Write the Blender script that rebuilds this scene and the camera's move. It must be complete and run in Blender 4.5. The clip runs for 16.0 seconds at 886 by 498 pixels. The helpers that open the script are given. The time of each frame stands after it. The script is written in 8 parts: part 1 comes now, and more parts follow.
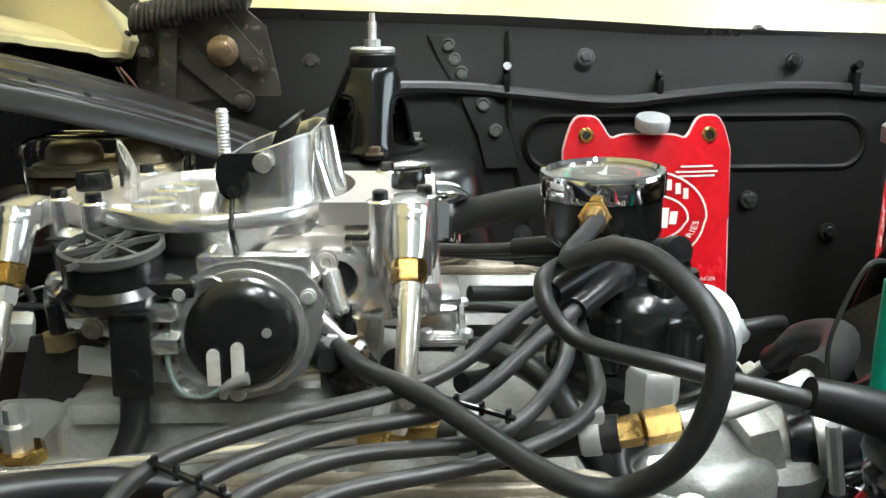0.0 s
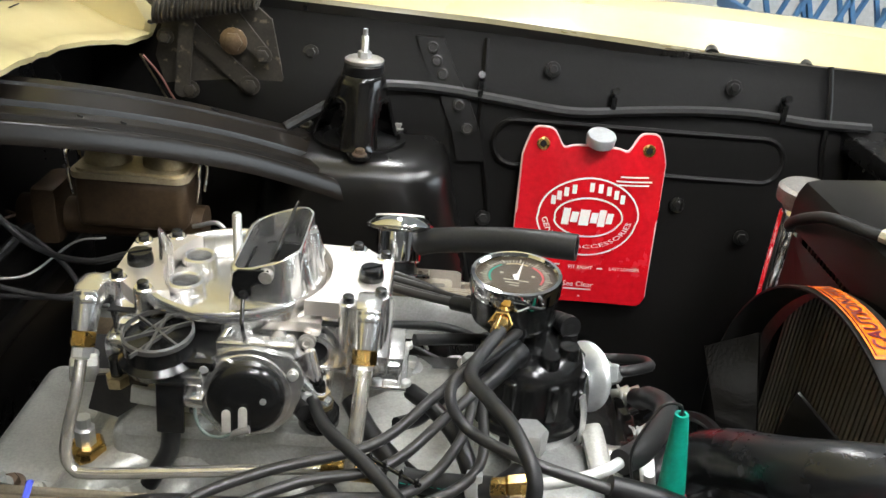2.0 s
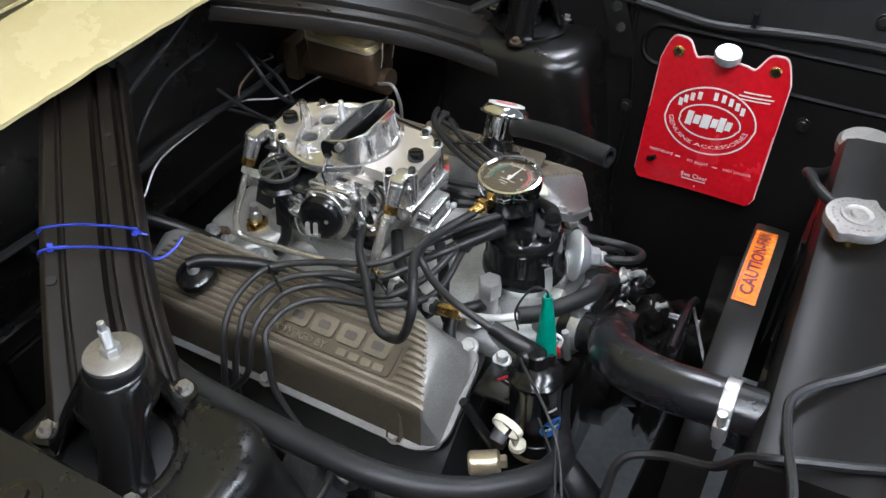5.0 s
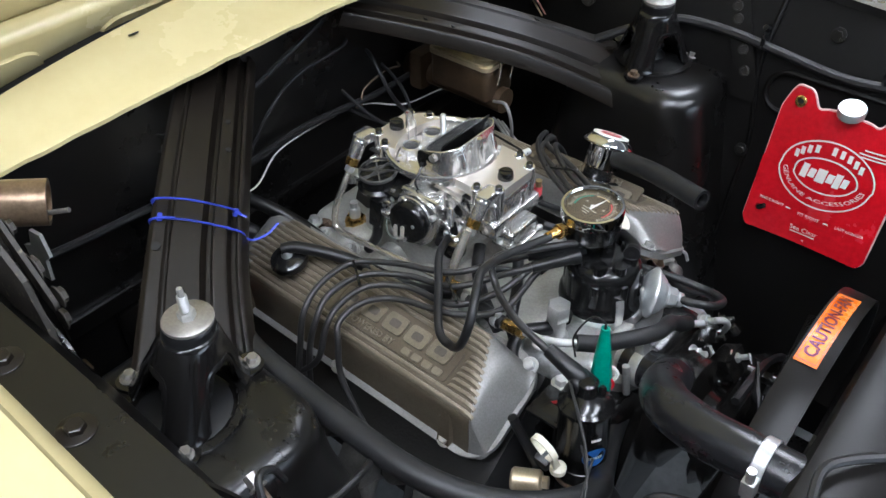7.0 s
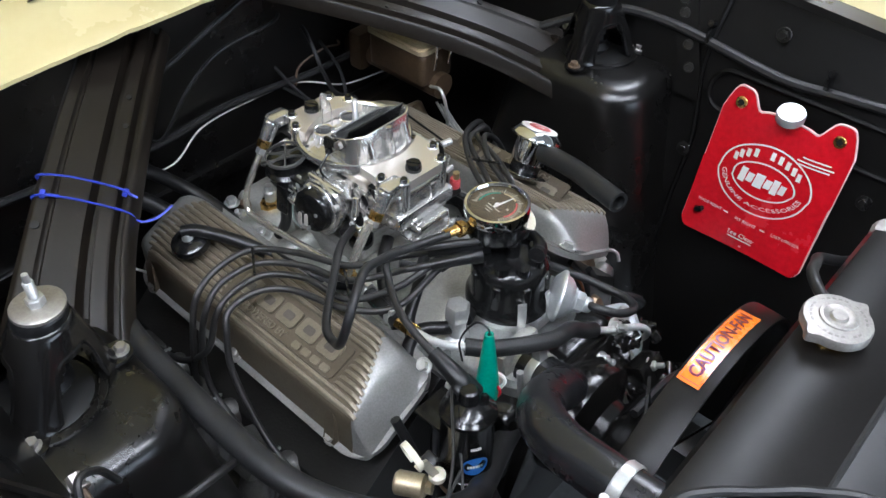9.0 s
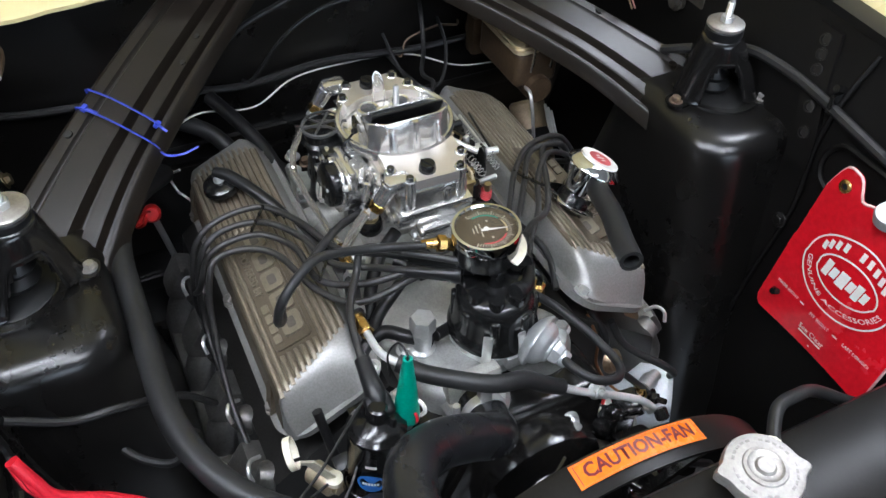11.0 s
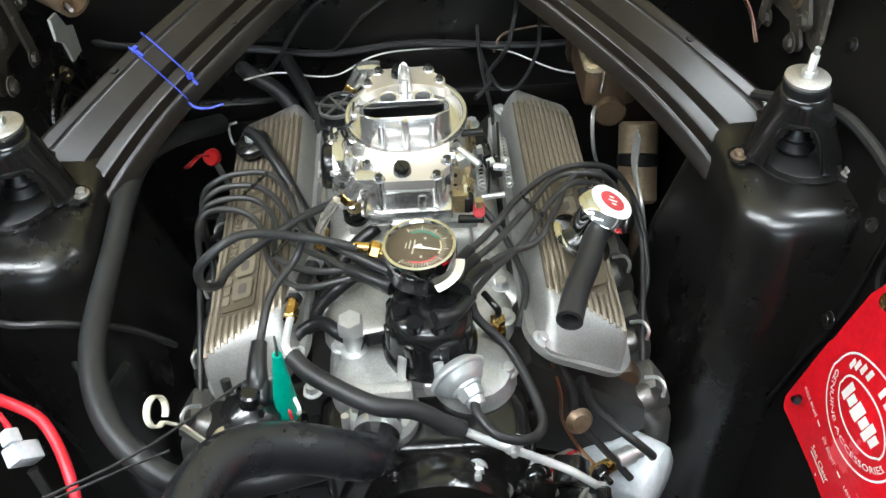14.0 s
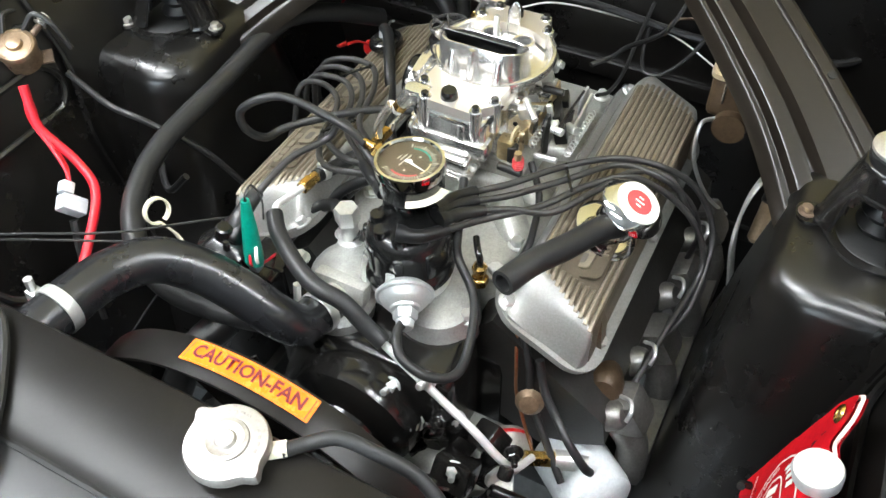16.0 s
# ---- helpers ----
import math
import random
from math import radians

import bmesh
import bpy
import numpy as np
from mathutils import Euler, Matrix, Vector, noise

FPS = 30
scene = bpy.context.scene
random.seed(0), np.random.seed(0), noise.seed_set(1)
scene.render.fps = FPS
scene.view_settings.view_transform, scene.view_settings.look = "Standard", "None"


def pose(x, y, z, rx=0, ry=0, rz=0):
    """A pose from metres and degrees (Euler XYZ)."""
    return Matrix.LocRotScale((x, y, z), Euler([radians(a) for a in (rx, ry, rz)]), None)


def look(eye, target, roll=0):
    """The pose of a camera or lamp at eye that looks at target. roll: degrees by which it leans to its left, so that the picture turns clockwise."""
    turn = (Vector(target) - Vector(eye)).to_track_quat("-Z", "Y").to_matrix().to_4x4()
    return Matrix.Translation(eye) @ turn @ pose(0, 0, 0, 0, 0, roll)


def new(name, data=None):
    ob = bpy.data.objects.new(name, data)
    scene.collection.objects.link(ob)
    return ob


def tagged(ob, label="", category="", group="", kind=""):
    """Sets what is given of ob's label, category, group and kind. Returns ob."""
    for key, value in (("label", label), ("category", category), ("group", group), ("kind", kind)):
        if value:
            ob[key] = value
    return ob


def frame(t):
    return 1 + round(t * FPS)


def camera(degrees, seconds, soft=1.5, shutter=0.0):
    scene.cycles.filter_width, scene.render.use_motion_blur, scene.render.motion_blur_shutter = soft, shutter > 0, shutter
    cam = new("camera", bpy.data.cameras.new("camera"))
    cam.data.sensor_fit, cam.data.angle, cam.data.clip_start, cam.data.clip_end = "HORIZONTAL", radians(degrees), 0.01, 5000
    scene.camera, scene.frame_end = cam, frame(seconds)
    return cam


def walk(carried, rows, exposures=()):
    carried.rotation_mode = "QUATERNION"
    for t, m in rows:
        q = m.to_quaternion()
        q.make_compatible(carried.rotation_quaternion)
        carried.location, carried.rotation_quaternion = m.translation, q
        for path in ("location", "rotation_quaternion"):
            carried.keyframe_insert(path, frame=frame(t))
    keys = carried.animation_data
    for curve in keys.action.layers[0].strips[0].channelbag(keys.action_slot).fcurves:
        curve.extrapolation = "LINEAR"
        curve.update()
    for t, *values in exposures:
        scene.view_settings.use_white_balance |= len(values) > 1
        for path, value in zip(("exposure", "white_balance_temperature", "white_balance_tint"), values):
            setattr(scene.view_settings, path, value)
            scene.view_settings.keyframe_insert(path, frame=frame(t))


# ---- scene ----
cam = camera(56.1, 16.0)
PATH = [
    (0, (0.001, 0.039, 1.038), (0.04, 1.965, 0.502), -0.2),
    (0.5, (0.0, 0.039, 1.043), (0.06, 1.961, 0.495), 0.0),
    (1, (0.007, 0.004, 1.12), (0.072, 1.882, 0.434), 0.8),
    (1.5, (0.025, -0.04, 1.216), (0.094, 1.774, 0.376), 4.3),
    (2, (0.023, -0.069, 1.272), (0.094, 1.721, 0.383), 5.2),
    (2.5, (0.023, -0.093, 1.335), (0.093, 1.61, 0.288), 3.7),
    (3, (0.014, -0.139, 1.382), (0.072, 1.46, 0.181), 3.2),
    (5.5, (0.494, -0.197, 1.569), (-0.382, 1.026, 0.251), -0.9),
    (6, (0.51, -0.188, 1.579), (-0.47, 0.972, 0.278), -1.3),
    (6.5, (0.494, -0.174, 1.576), (-0.512, 0.972, 0.282), -1.0),
    (7, (0.492, -0.178, 1.569), (-0.49, 0.975, 0.262), -0.6),
    (7.5, (0.489, -0.178, 1.565), (-0.433, 1.005, 0.243), 0.3),
    (8, (0.489, -0.164, 1.564), (-0.428, 1.006, 0.226), -0.3),
    (8.5, (0.481, -0.125, 1.558), (-0.437, 1.034, 0.211), -0.7),
    (9, (0.561, -0.058, 1.562), (-0.407, 1.053, 0.21), 1.8),
    (9.5, (0.644, 0.002, 1.573), (-0.473, 0.935, 0.202), 2.1),
    (10, (0.668, 0.061, 1.573), (-0.502, 0.902, 0.185), 1.8),
    (12.5, (0.686, 0.402, 1.585), (-0.667, 0.694, 0.141), 1.6),
    (13, (0.701, 0.445, 1.585), (-0.678, 0.648, 0.152), 0.3),
    (13.5, (0.72, 0.492, 1.574), (-0.66, 0.618, 0.132), -0.3),
    (14, (0.707, 0.56, 1.575), (-0.656, 0.598, 0.112), -2.3),
    (14.5, (0.663, 0.663, 1.566), (-0.685, 0.541, 0.094), -2.3),
    (15, (0.66, 0.759, 1.568), (-0.65, 0.434, 0.091), -0.9),
    (15.5, (0.676, 0.876, 1.563), (-0.534, 0.307, 0.076), -0.8),
    (16, (0.679, 0.904, 1.55), (-0.482, 0.26, 0.054), -1.9),
]
walk(cam, [(t, look(eye, target, roll)) for t, eye, target, roll in PATH],
     exposures=[(0, 0.22, 6400, 3), (1.0, 0.22, 6500, 4), (2.0, 0.0, 6650, 10), (3.0, -0.18, 6700, 12), (5.5, -0.48, 5950, 13), (10.0, -0.38, 5950, 13), (12.5, -0.2, 6200, 10), (13.5, 0.17, 6230, 6), (14.0, 0.27, 6250, 6), (16.0, 0.55, 6450, 8)])

# exposure and light
world = bpy.data.worlds.new("garage_air")
world.use_nodes = True
world.node_tree.nodes["Background"].inputs[0].default_value = (0.75, 0.85, 1.0, 1)
world.node_tree.nodes["Background"].inputs[1].default_value = 0.02
scene.world = world
scene.view_settings.exposure = 0.5

CY = 0.545  # the car's centre line


# ---- small building kit ----
def material(name, colour, rough=0.5, metal=0.0, other=None, patch=9.0, grain=140.0, bump=0.08, coat=0.0,
             spread=0.12, depth=0.002, mixed=0.5, flecks=None, spec=0.5, speck=0.3):
    """A worn surface: two scales of colour noise, uneven gloss and fine relief."""
    m = bpy.data.materials.new(name)
    m.use_nodes = True
    t = m.node_tree
    b = t.nodes["Principled BSDF"]
    co = t.nodes.new("ShaderNodeTexCoord")
    big = t.nodes.new("ShaderNodeTexNoise")
    big.inputs["Scale"].default_value, big.inputs["Detail"].default_value = patch, 6
    big.inputs["Roughness"].default_value = 0.65
    fine = t.nodes.new("ShaderNodeTexNoise")
    fine.inputs["Scale"].default_value, fine.inputs["Detail"].default_value = grain, 4
    for n in (big, fine):
        t.links.new(co.outputs["Object"], n.inputs["Vector"])
    ramp = t.nodes.new("ShaderNodeValToRGB")
    ramp.color_ramp.elements[0].position, ramp.color_ramp.elements[1].position = 0.5 - mixed / 2, 0.5 + mixed / 2
    other = other or tuple(c * 0.72 for c in colour)
    ramp.color_ramp.elements[0].color = (*other, 1)
    ramp.color_ramp.elements[1].color = (*colour, 1)
    t.links.new(big.outputs["Fac"], ramp.inputs["Fac"])
    tint = t.nodes.new("ShaderNodeMixRGB")
    tint.blend_type = "OVERLAY"
    tint.inputs["Fac"].default_value = speck
    t.links.new(ramp.outputs["Color"], tint.inputs["Color1"])
    t.links.new(fine.outputs["Fac"], tint.inputs["Color2"])
    out = tint.outputs["Color"]
    if flecks:
        spots = t.nodes.new("ShaderNodeTexNoise")
        spots.inputs["Scale"].default_value, spots.inputs["Detail"].default_value = flecks[1], 8
        t.links.new(co.outputs["Object"], spots.inputs["Vector"])
        cut = t.nodes.new("ShaderNodeValToRGB")
        cut.color_ramp.elements[0].position, cut.color_ramp.elements[1].position = flecks[2], flecks[2] + 0.1
        t.links.new(spots.outputs["Fac"], cut.inputs["Fac"])
        mix = t.nodes.new("ShaderNodeMixRGB")
        mix.inputs["Color2"].default_value = (*flecks[0], 1)
        t.links.new(cut.outputs["Color"], mix.inputs["Fac"])
        t.links.new(out, mix.inputs["Color1"])
        out = mix.outputs["Color"]
    t.links.new(out, b.inputs["Base Color"])
    gloss = t.nodes.new("ShaderNodeMapRange")
    gloss.inputs["To Min"].default_value = max(0.03, rough - spread)
    gloss.inputs["To Max"].default_value = min(1.0, rough + spread)
    t.links.new(big.outputs["Fac"], gloss.inputs["Value"])
    t.links.new(gloss.outputs["Result"], b.inputs["Roughness"])
    b.inputs["Metallic"].default_value = metal
    b.inputs["Coat Weight"].default_value = coat
    b.inputs["Specular IOR Level"].default_value = spec
    if bump:
        rise = t.nodes.new("ShaderNodeBump")
        rise.inputs["Strength"].default_value, rise.inputs["Distance"].default_value = bump, depth
        t.links.new(fine.outputs["Fac"], rise.inputs["Height"])
        t.links.new(rise.outputs["Normal"], b.inputs["Normal"])
    return m


def finish(name, bm, mat, angle=38):
    bmesh.ops.recalc_face_normals(bm, faces=bm.faces)
    for f in bm.faces:
        f.smooth = True
    for e in bm.edges:
        if len(e.link_faces) == 2 and e.calc_face_angle(0) > radians(angle):
            e.smooth = False
    me = bpy.data.meshes.new(name)
    bm.to_mesh(me)
    bm.free()
    me.materials.append(mat)
    return me


def part(name, bm, mat, parent=None, label="", angle=38):
    """One mesh object, in world places, under a thing or under a part of one."""
    ob = new(name, finish(name, bm, mat, angle))
    if parent is not None:
        ob.parent = parent
        ob.matrix_parent_inverse = Matrix.Translation(parent.location).inverted()
    return tagged(ob, label)


def thing(name, label, category, base=(0, 0, 0), group="", kind=""):
    ob = new(name)
    ob.location = base
    ob.empty_display_size = 0.02
    return tagged(ob, label, category, group, kind)


def single(name, bm, mat, label, category="", group="", kind="", angle=38):
    return tagged(part(name, bm, mat, None, "", angle), label, category, group, kind)


def toward(p, q):
    """Pose with its z axis from p to q, its origin at p."""
    d = Vector(q) - Vector(p)
    return Matrix.Translation(p) @ d.to_track_quat("Z", "Y").to_matrix().to_4x4()


def box(bm, size, m, bevel=0.0, segs=2):
    g = bmesh.ops.create_cube(bm, size=1, matrix=m @ Matrix.Diagonal((*size, 1)))
    if bevel:
        es = list({e for v in g["verts"] for e in v.link_edges})
        bmesh.ops.bevel(bm, geom=es, offset=bevel, segments=segs, affect="EDGES", profile=0.6)
    return bm


def at(x, y, z, rx=0, ry=0, rz=0):
    return pose(x, y, z, rx, ry, rz)


def lathe(bm, profile, m, seg=24, close=True):
    """Turns (radius, height) pairs round the z axis of m."""
    rings = []
    for r, z in profile:
        rings.append([bm.verts.new(m @ Vector((max(r, 1e-5) * math.cos(a), max(r, 1e-5) * math.sin(a), z)))
                      for a in (2 * math.pi * i / seg for i in range(seg))])
    for a, b in zip(rings, rings[1:]):
        for i in range(seg):
            bm.faces.new((a[i], a[(i + 1) % seg], b[(i + 1) % seg], b[i]))
    if close:
        bm.faces.new(rings[0][::-1])
        bm.faces.new(rings[-1])
    return bm


def rod(bm, p, q, r, seg=12, r2=None, bevel=0.0):
    L = (Vector(q) - Vector(p)).length
    r2 = r if r2 is None else r2
    prof = [(r, 0), (r2, L)] if not bevel else [(r - bevel, 0), (r, bevel), (r2, L - bevel), (r2 - bevel, L)]
    return lathe(bm, prof, toward(p, q), seg)


def curve(points, sub=8):
    """Smooth line through the points."""
    P = [Vector(p) for p in points]
    if len(P) == 2:
        return [P[0].lerp(P[1], i / 2) for i in range(3)]
    P = [2 * P[0] - P[1], *P, 2 * P[-1] - P[-2]]
    out = []
    for a, b, c, d in zip(P, P[1:], P[2:], P[3:]):
        for i in range(sub):
            t = i / sub
            out.append(0.5 * ((2 * b) + (c - a) * t + (2 * a - 5 * b + 4 * c - d) * t * t + (3 * b - a - 3 * c + d) * t ** 3))
    out.append(P[-2])
    return out


def sweep(bm, points, r, seg=10, sub=8, flat=1.0, smooth=True, hollow=0.0):
    """A round bar or hose along a smooth line; r a number or a function of 0..1."""
    L = curve(points, sub) if smooth else [Vector(p) for p in points]
    n = len(L)
    up = Vector((0, 0, 1))
    d0 = (L[1] - L[0]).normalized()
    if abs(d0.dot(up)) > 0.95:
        up = Vector((1, 0, 0))
    side = d0.cross(up).normalized()
    rings = []
    for i, p in enumerate(L):
        d = (L[min(i + 1, n - 1)] - L[max(i - 1, 0)]).normalized()
        side = (side - d * side.dot(d)).normalized()
        over = side.cross(d)
        rr = r(i / (n - 1)) if callable(r) else r
        rings.append([bm.verts.new(p + side * math.cos(a) * rr + over * math.sin(a) * rr * flat)
                      for a in (2 * math.pi * k / seg for k in range(seg))])
    for a, b in zip(rings, rings[1:]):
        for k in range(seg):
            bm.faces.new((a[k], a[(k + 1) % seg], b[(k + 1) % seg], b[k]))
    for ring, flip in ((rings[0], True), (rings[-1], False)):
        if hollow:
            c = sum((v.co for v in ring), Vector()) / seg
            d = (L[1] - L[0]).normalized() if flip else (L[-2] - L[-1]).normalized()
            inner = [bm.verts.new(c + (v.co - c) * hollow) for v in ring]
            deep = [bm.verts.new(c + (v.co - c) * hollow + d * 0.02) for v in ring]
            for k in range(seg):
                j = (k + 1) % seg
                bm.faces.new((ring[k], ring[j], inner[j], inner[k]))
                bm.faces.new((inner[k], inner[j], deep[j], deep[k]))
            bm.faces.new(deep)
        else:
            bm.faces.new(ring[::-1] if flip else ring)
    return bm


def loft(bm, sections, cap=True):
    """Skin through loops of points of equal count."""
    rings = [[bm.verts.new(p) for p in s] for s in sections]
    n = len(rings[0])
    for a, b in zip(rings, rings[1:]):
        for k in range(n):
            bm.faces.new((a[k], a[(k + 1) % n], b[(k + 1) % n], b[k]))
    if cap:
        bm.faces.new(rings[0][::-1])
        bm.faces.new(rings[-1])
    return bm


def prism(bm, outline, m, height):
    """A flat outline in the x, y plane of m, thickened along its z axis."""
    return loft(bm, [[m @ Vector((x, y, 0)) for x, y in outline], [m @ Vector((x, y, height)) for x, y in outline]])


def rounded(w, h, r, n=5, cx=0.0, cy=0.0):
    """Outline of a rectangle with round corners."""
    pts = []
    for sx, sy, a0 in ((1, 1, 0), (-1, 1, 90), (-1, -1, 180), (1, -1, 270)):
        for i in range(n + 1):
            a = radians(a0 + 90 * i / n)
            pts.append((cx + sx * (w / 2 - r) + r * math.cos(a), cy + sy * (h / 2 - r) + r * math.sin(a)))
    return pts


def hexbolt(bm, m, r=0.008, h=0.006, washer=1.5, stud=0.0, seg=6):
    """A hexagon head on its washer, standing along the z axis of m."""
    if washer:
        lathe(bm, [(r * washer, 0), (r * washer, 0.0014), (r * washer * 0.95, 0.002)], m, 16)
    lathe(bm, [(r, 0.002), (r, 0.002 + h * 0.85), (r * 0.85, 0.002 + h)], m, seg)
    if stud:
        lathe(bm, [(r * 0.5, h), (r * 0.5, h + stud * 0.95), (r * 0.4, h + stud)], m, 10)
    return bm


def bm_new():
    return bmesh.new()


def lettering(text, size, m, depth, mat, name="lettering", parent=None, bold=0.0):
    """Raised letters in the built-in font, as one mesh."""
    c = bpy.data.curves.new(name, "FONT")
    c.body, c.size, c.extrude, c.align_x, c.align_y = text, size, depth, "CENTER", "CENTER"
    c.resolution_u = 2
    c.offset = bold
    tmp = bpy.data.objects.new(name, c)
    me = bpy.data.meshes.new_from_object(tmp)
    bpy.data.objects.remove(tmp)
    me.transform(m)
    me.materials.clear()
    me.materials.append(mat)
    ob = new(name, me)
    if parent is not None:
        ob.parent = parent
        ob.matrix_parent_inverse = Matrix.Translation(parent.location).inverted()
    return ob


# ---- surfaces ----
M_BAY = material("bay_black_paint", (0.0055, 0.0049, 0.0043), 0.28, spec=0.62, other=(0.0045, 0.0042, 0.004), patch=6, grain=320, bump=0.05, depth=0.0006, spread=0.04)
# same bay paint, darker and duller to hold down reflected light
M_APRON = material("bay_black_damped_sheen", (0.0042, 0.0036, 0.0032), 0.5, spec=0.16, other=(0.0024, 0.0022, 0.002), patch=6, grain=240, bump=0.12, depth=0.0008, spread=0.06)
M_BRACE = material("brace_black_paint", (0.015, 0.0115, 0.0085), 0.30, spec=0.36, other=(0.008, 0.0064, 0.005), patch=11, grain=260, bump=0.04, depth=0.0006, spread=0.05, flecks=((0.05, 0.04, 0.03), 60, 0.7))
M_CAP = material("gloss_black_paint", (0.006, 0.0055, 0.0055), 0.15, other=(0.009, 0.0085, 0.008), patch=14, grain=200, bump=0.03, depth=0.0005, spread=0.06)
M_CREAM = material("pale_yellow_paint", (0.66, 0.565, 0.30), 0.26, other=(0.635, 0.54, 0.28), patch=4, grain=60, bump=0.015, speck=0.06, coat=0.3, depth=0.0005, spread=0.08)
M_COVER = material("cast_grey_aluminium", (0.14, 0.117, 0.083), 0.45, 0.3, other=(0.075, 0.058, 0.038), patch=14, grain=420, bump=0.2, depth=0.0012)
M_NOSE = material("smooth_cast_alloy", (0.31, 0.31, 0.30), 0.42, 0.5, other=(0.23, 0.225, 0.21), patch=18, grain=420, bump=0.15, depth=0.001)
M_RAISED = material("worn_cast_tops", (0.265, 0.232, 0.178), 0.4, 0.4, other=(0.165, 0.135, 0.094), patch=30, grain=420, bump=0.15, depth=0.001)
M_CAST = material("bare_cast_aluminium", (0.49, 0.49, 0.455), 0.38, 0.4, other=(0.32, 0.315, 0.285), patch=22, grain=380, bump=0.25, depth=0.0012)
M_CROSS = material("stained_cast_aluminium", (0.44, 0.45, 0.44), 0.36, 0.5, other=(0.25, 0.25, 0.235), patch=26, grain=380, bump=0.3, depth=0.0014)
M_HEADS = material("grey_painted_iron", (0.022, 0.021, 0.019), 0.4, 0.2, other=(0.012, 0.011, 0.01), patch=24, grain=300, bump=0.3, depth=0.0015)
M_BLOCK = material("gloss_black_engine_paint", (0.006, 0.006, 0.006), 0.16, other=(0.01, 0.009, 0.008), patch=20, grain=240, bump=0.2, depth=0.0012)
M_CARB = material("polished_carburettor_alloy", (0.90, 0.89, 0.87), 0.22, 0.94, other=(0.82, 0.81, 0.79), patch=30, grain=260, bump=0.02, depth=0.0004, spread=0.07, speck=0.05)
M_CARBTOP = material("brushed_carburettor_cover", (0.86, 0.81, 0.76), 0.32, 0.85, other=(0.83, 0.775, 0.715), patch=10, grain=420, bump=0.03, speck=0.1, depth=0.0005)
M_CHROME = material("chrome", (0.88, 0.88, 0.88), 0.06, 1.0, other=(0.82, 0.82, 0.82), patch=20, grain=100, bump=0.0, spread=0.03)
M_ZINC = material("zinc_plate", (0.70, 0.71, 0.70), 0.36, 0.8, other=(0.58, 0.58, 0.56), patch=40, grain=300, bump=0.08, depth=0.0006)
M_CAN = material("dull_zinc_pressing", (0.74, 0.77, 0.78), 0.36, 0.75, other=(0.62, 0.645, 0.65), patch=40, grain=300, bump=0.12, depth=0.0008)
M_GOLD = material("yellow_zinc_plate", (0.62, 0.49, 0.27), 0.3, 1.0, other=(0.5, 0.42, 0.28), patch=40, grain=300, bump=0.08, depth=0.0006)
M_BRASS = material("brass", (0.72, 0.47, 0.16), 0.26, 1.0, other=(0.58, 0.36, 0.12), patch=60, grain=300, bump=0.06, depth=0.0005)
M_TIN = material("dull_steel_cap", (0.44, 0.42, 0.39), 0.48, 0.85, other=(0.34, 0.32, 0.295), patch=45, grain=300, bump=0.1, depth=0.0006)
M_RUST = material("rusty_steel", (0.16, 0.11, 0.075), 0.65, 0.3, other=(0.09, 0.06, 0.04), patch=40, grain=260, bump=0.35, depth=0.0015, flecks=((0.28, 0.20, 0.12), 90, 0.6))
M_IRON = material("grey_cast_iron", (0.24, 0.235, 0.225), 0.4, 0.75, other=(0.14, 0.133, 0.122), patch=30, grain=260, bump=0.3, depth=0.0015)
M_BRIGHT = material("bare_aluminium_pipe", (0.74, 0.74, 0.73), 0.35, 0.35, other=(0.66, 0.66, 0.65), patch=30, grain=300, bump=0.05, depth=0.0005)
M_YELLOW = material("yellow_label", (0.85, 0.185, 0.022), 0.25, other=(0.82, 0.165, 0.02), patch=30, grain=200, bump=0.0, coat=0.3)
M_RUBBER = material("black_rubber", (0.012, 0.012, 0.0125), 0.34, other=(0.008, 0.008, 0.008), patch=18, grain=260, bump=0.1, depth=0.0006, spec=0.34)
M_HOSE = material("dusty_hose_rubber", (0.020, 0.020, 0.0205), 0.42, other=(0.013, 0.013, 0.013), patch=20, grain=320, bump=0.1, depth=0.0006, spec=0.34)
M_RADHOSE = material("smooth_hose_rubber", (0.013, 0.0135, 0.015), 0.27, other=(0.010, 0.010, 0.011), patch=14, grain=320, bump=0.06, depth=0.0006, spec=0.55)
M_WIRE = material("grey_black_silicone", (0.026, 0.025, 0.0245), 0.4, other=(0.016, 0.0155, 0.015), patch=25, grain=360, bump=0.05, depth=0.0005)
M_LOOM = material("taped_wiring", (0.010, 0.0095, 0.0095), 0.45, other=(0.014, 0.014, 0.014), patch=60, grain=260, bump=0.25, depth=0.001)
M_PLASTIC = material("black_moulded_plastic", (0.006, 0.006, 0.006), 0.2, other=(0.009, 0.009, 0.009), patch=50, grain=300, bump=0.03, depth=0.0005)
M_DARK = material("deep_black", (0.006, 0.006, 0.006), 0.6, patch=20, grain=200, bump=0.1)
M_RED = material("red_vinyl", (0.62, 0.008, 0.018), 0.26, other=(0.5, 0.005, 0.012), patch=10, grain=120, bump=0.05, depth=0.001, coat=0.2, spread=0.06)
M_WHITE = material("white_print", (0.82, 0.80, 0.76), 0.4, other=(0.74, 0.72, 0.68), patch=60, grain=300, bump=0.0)
M_IVORY = material("ivory_plastic", (0.72, 0.68, 0.55), 0.35, other=(0.62, 0.57, 0.44), patch=50, grain=300, bump=0.03)
M_BLUE = material("blue_nylon", (0.05, 0.08, 0.55), 0.35, other=(0.04, 0.06, 0.42), patch=60, grain=300, bump=0.05)
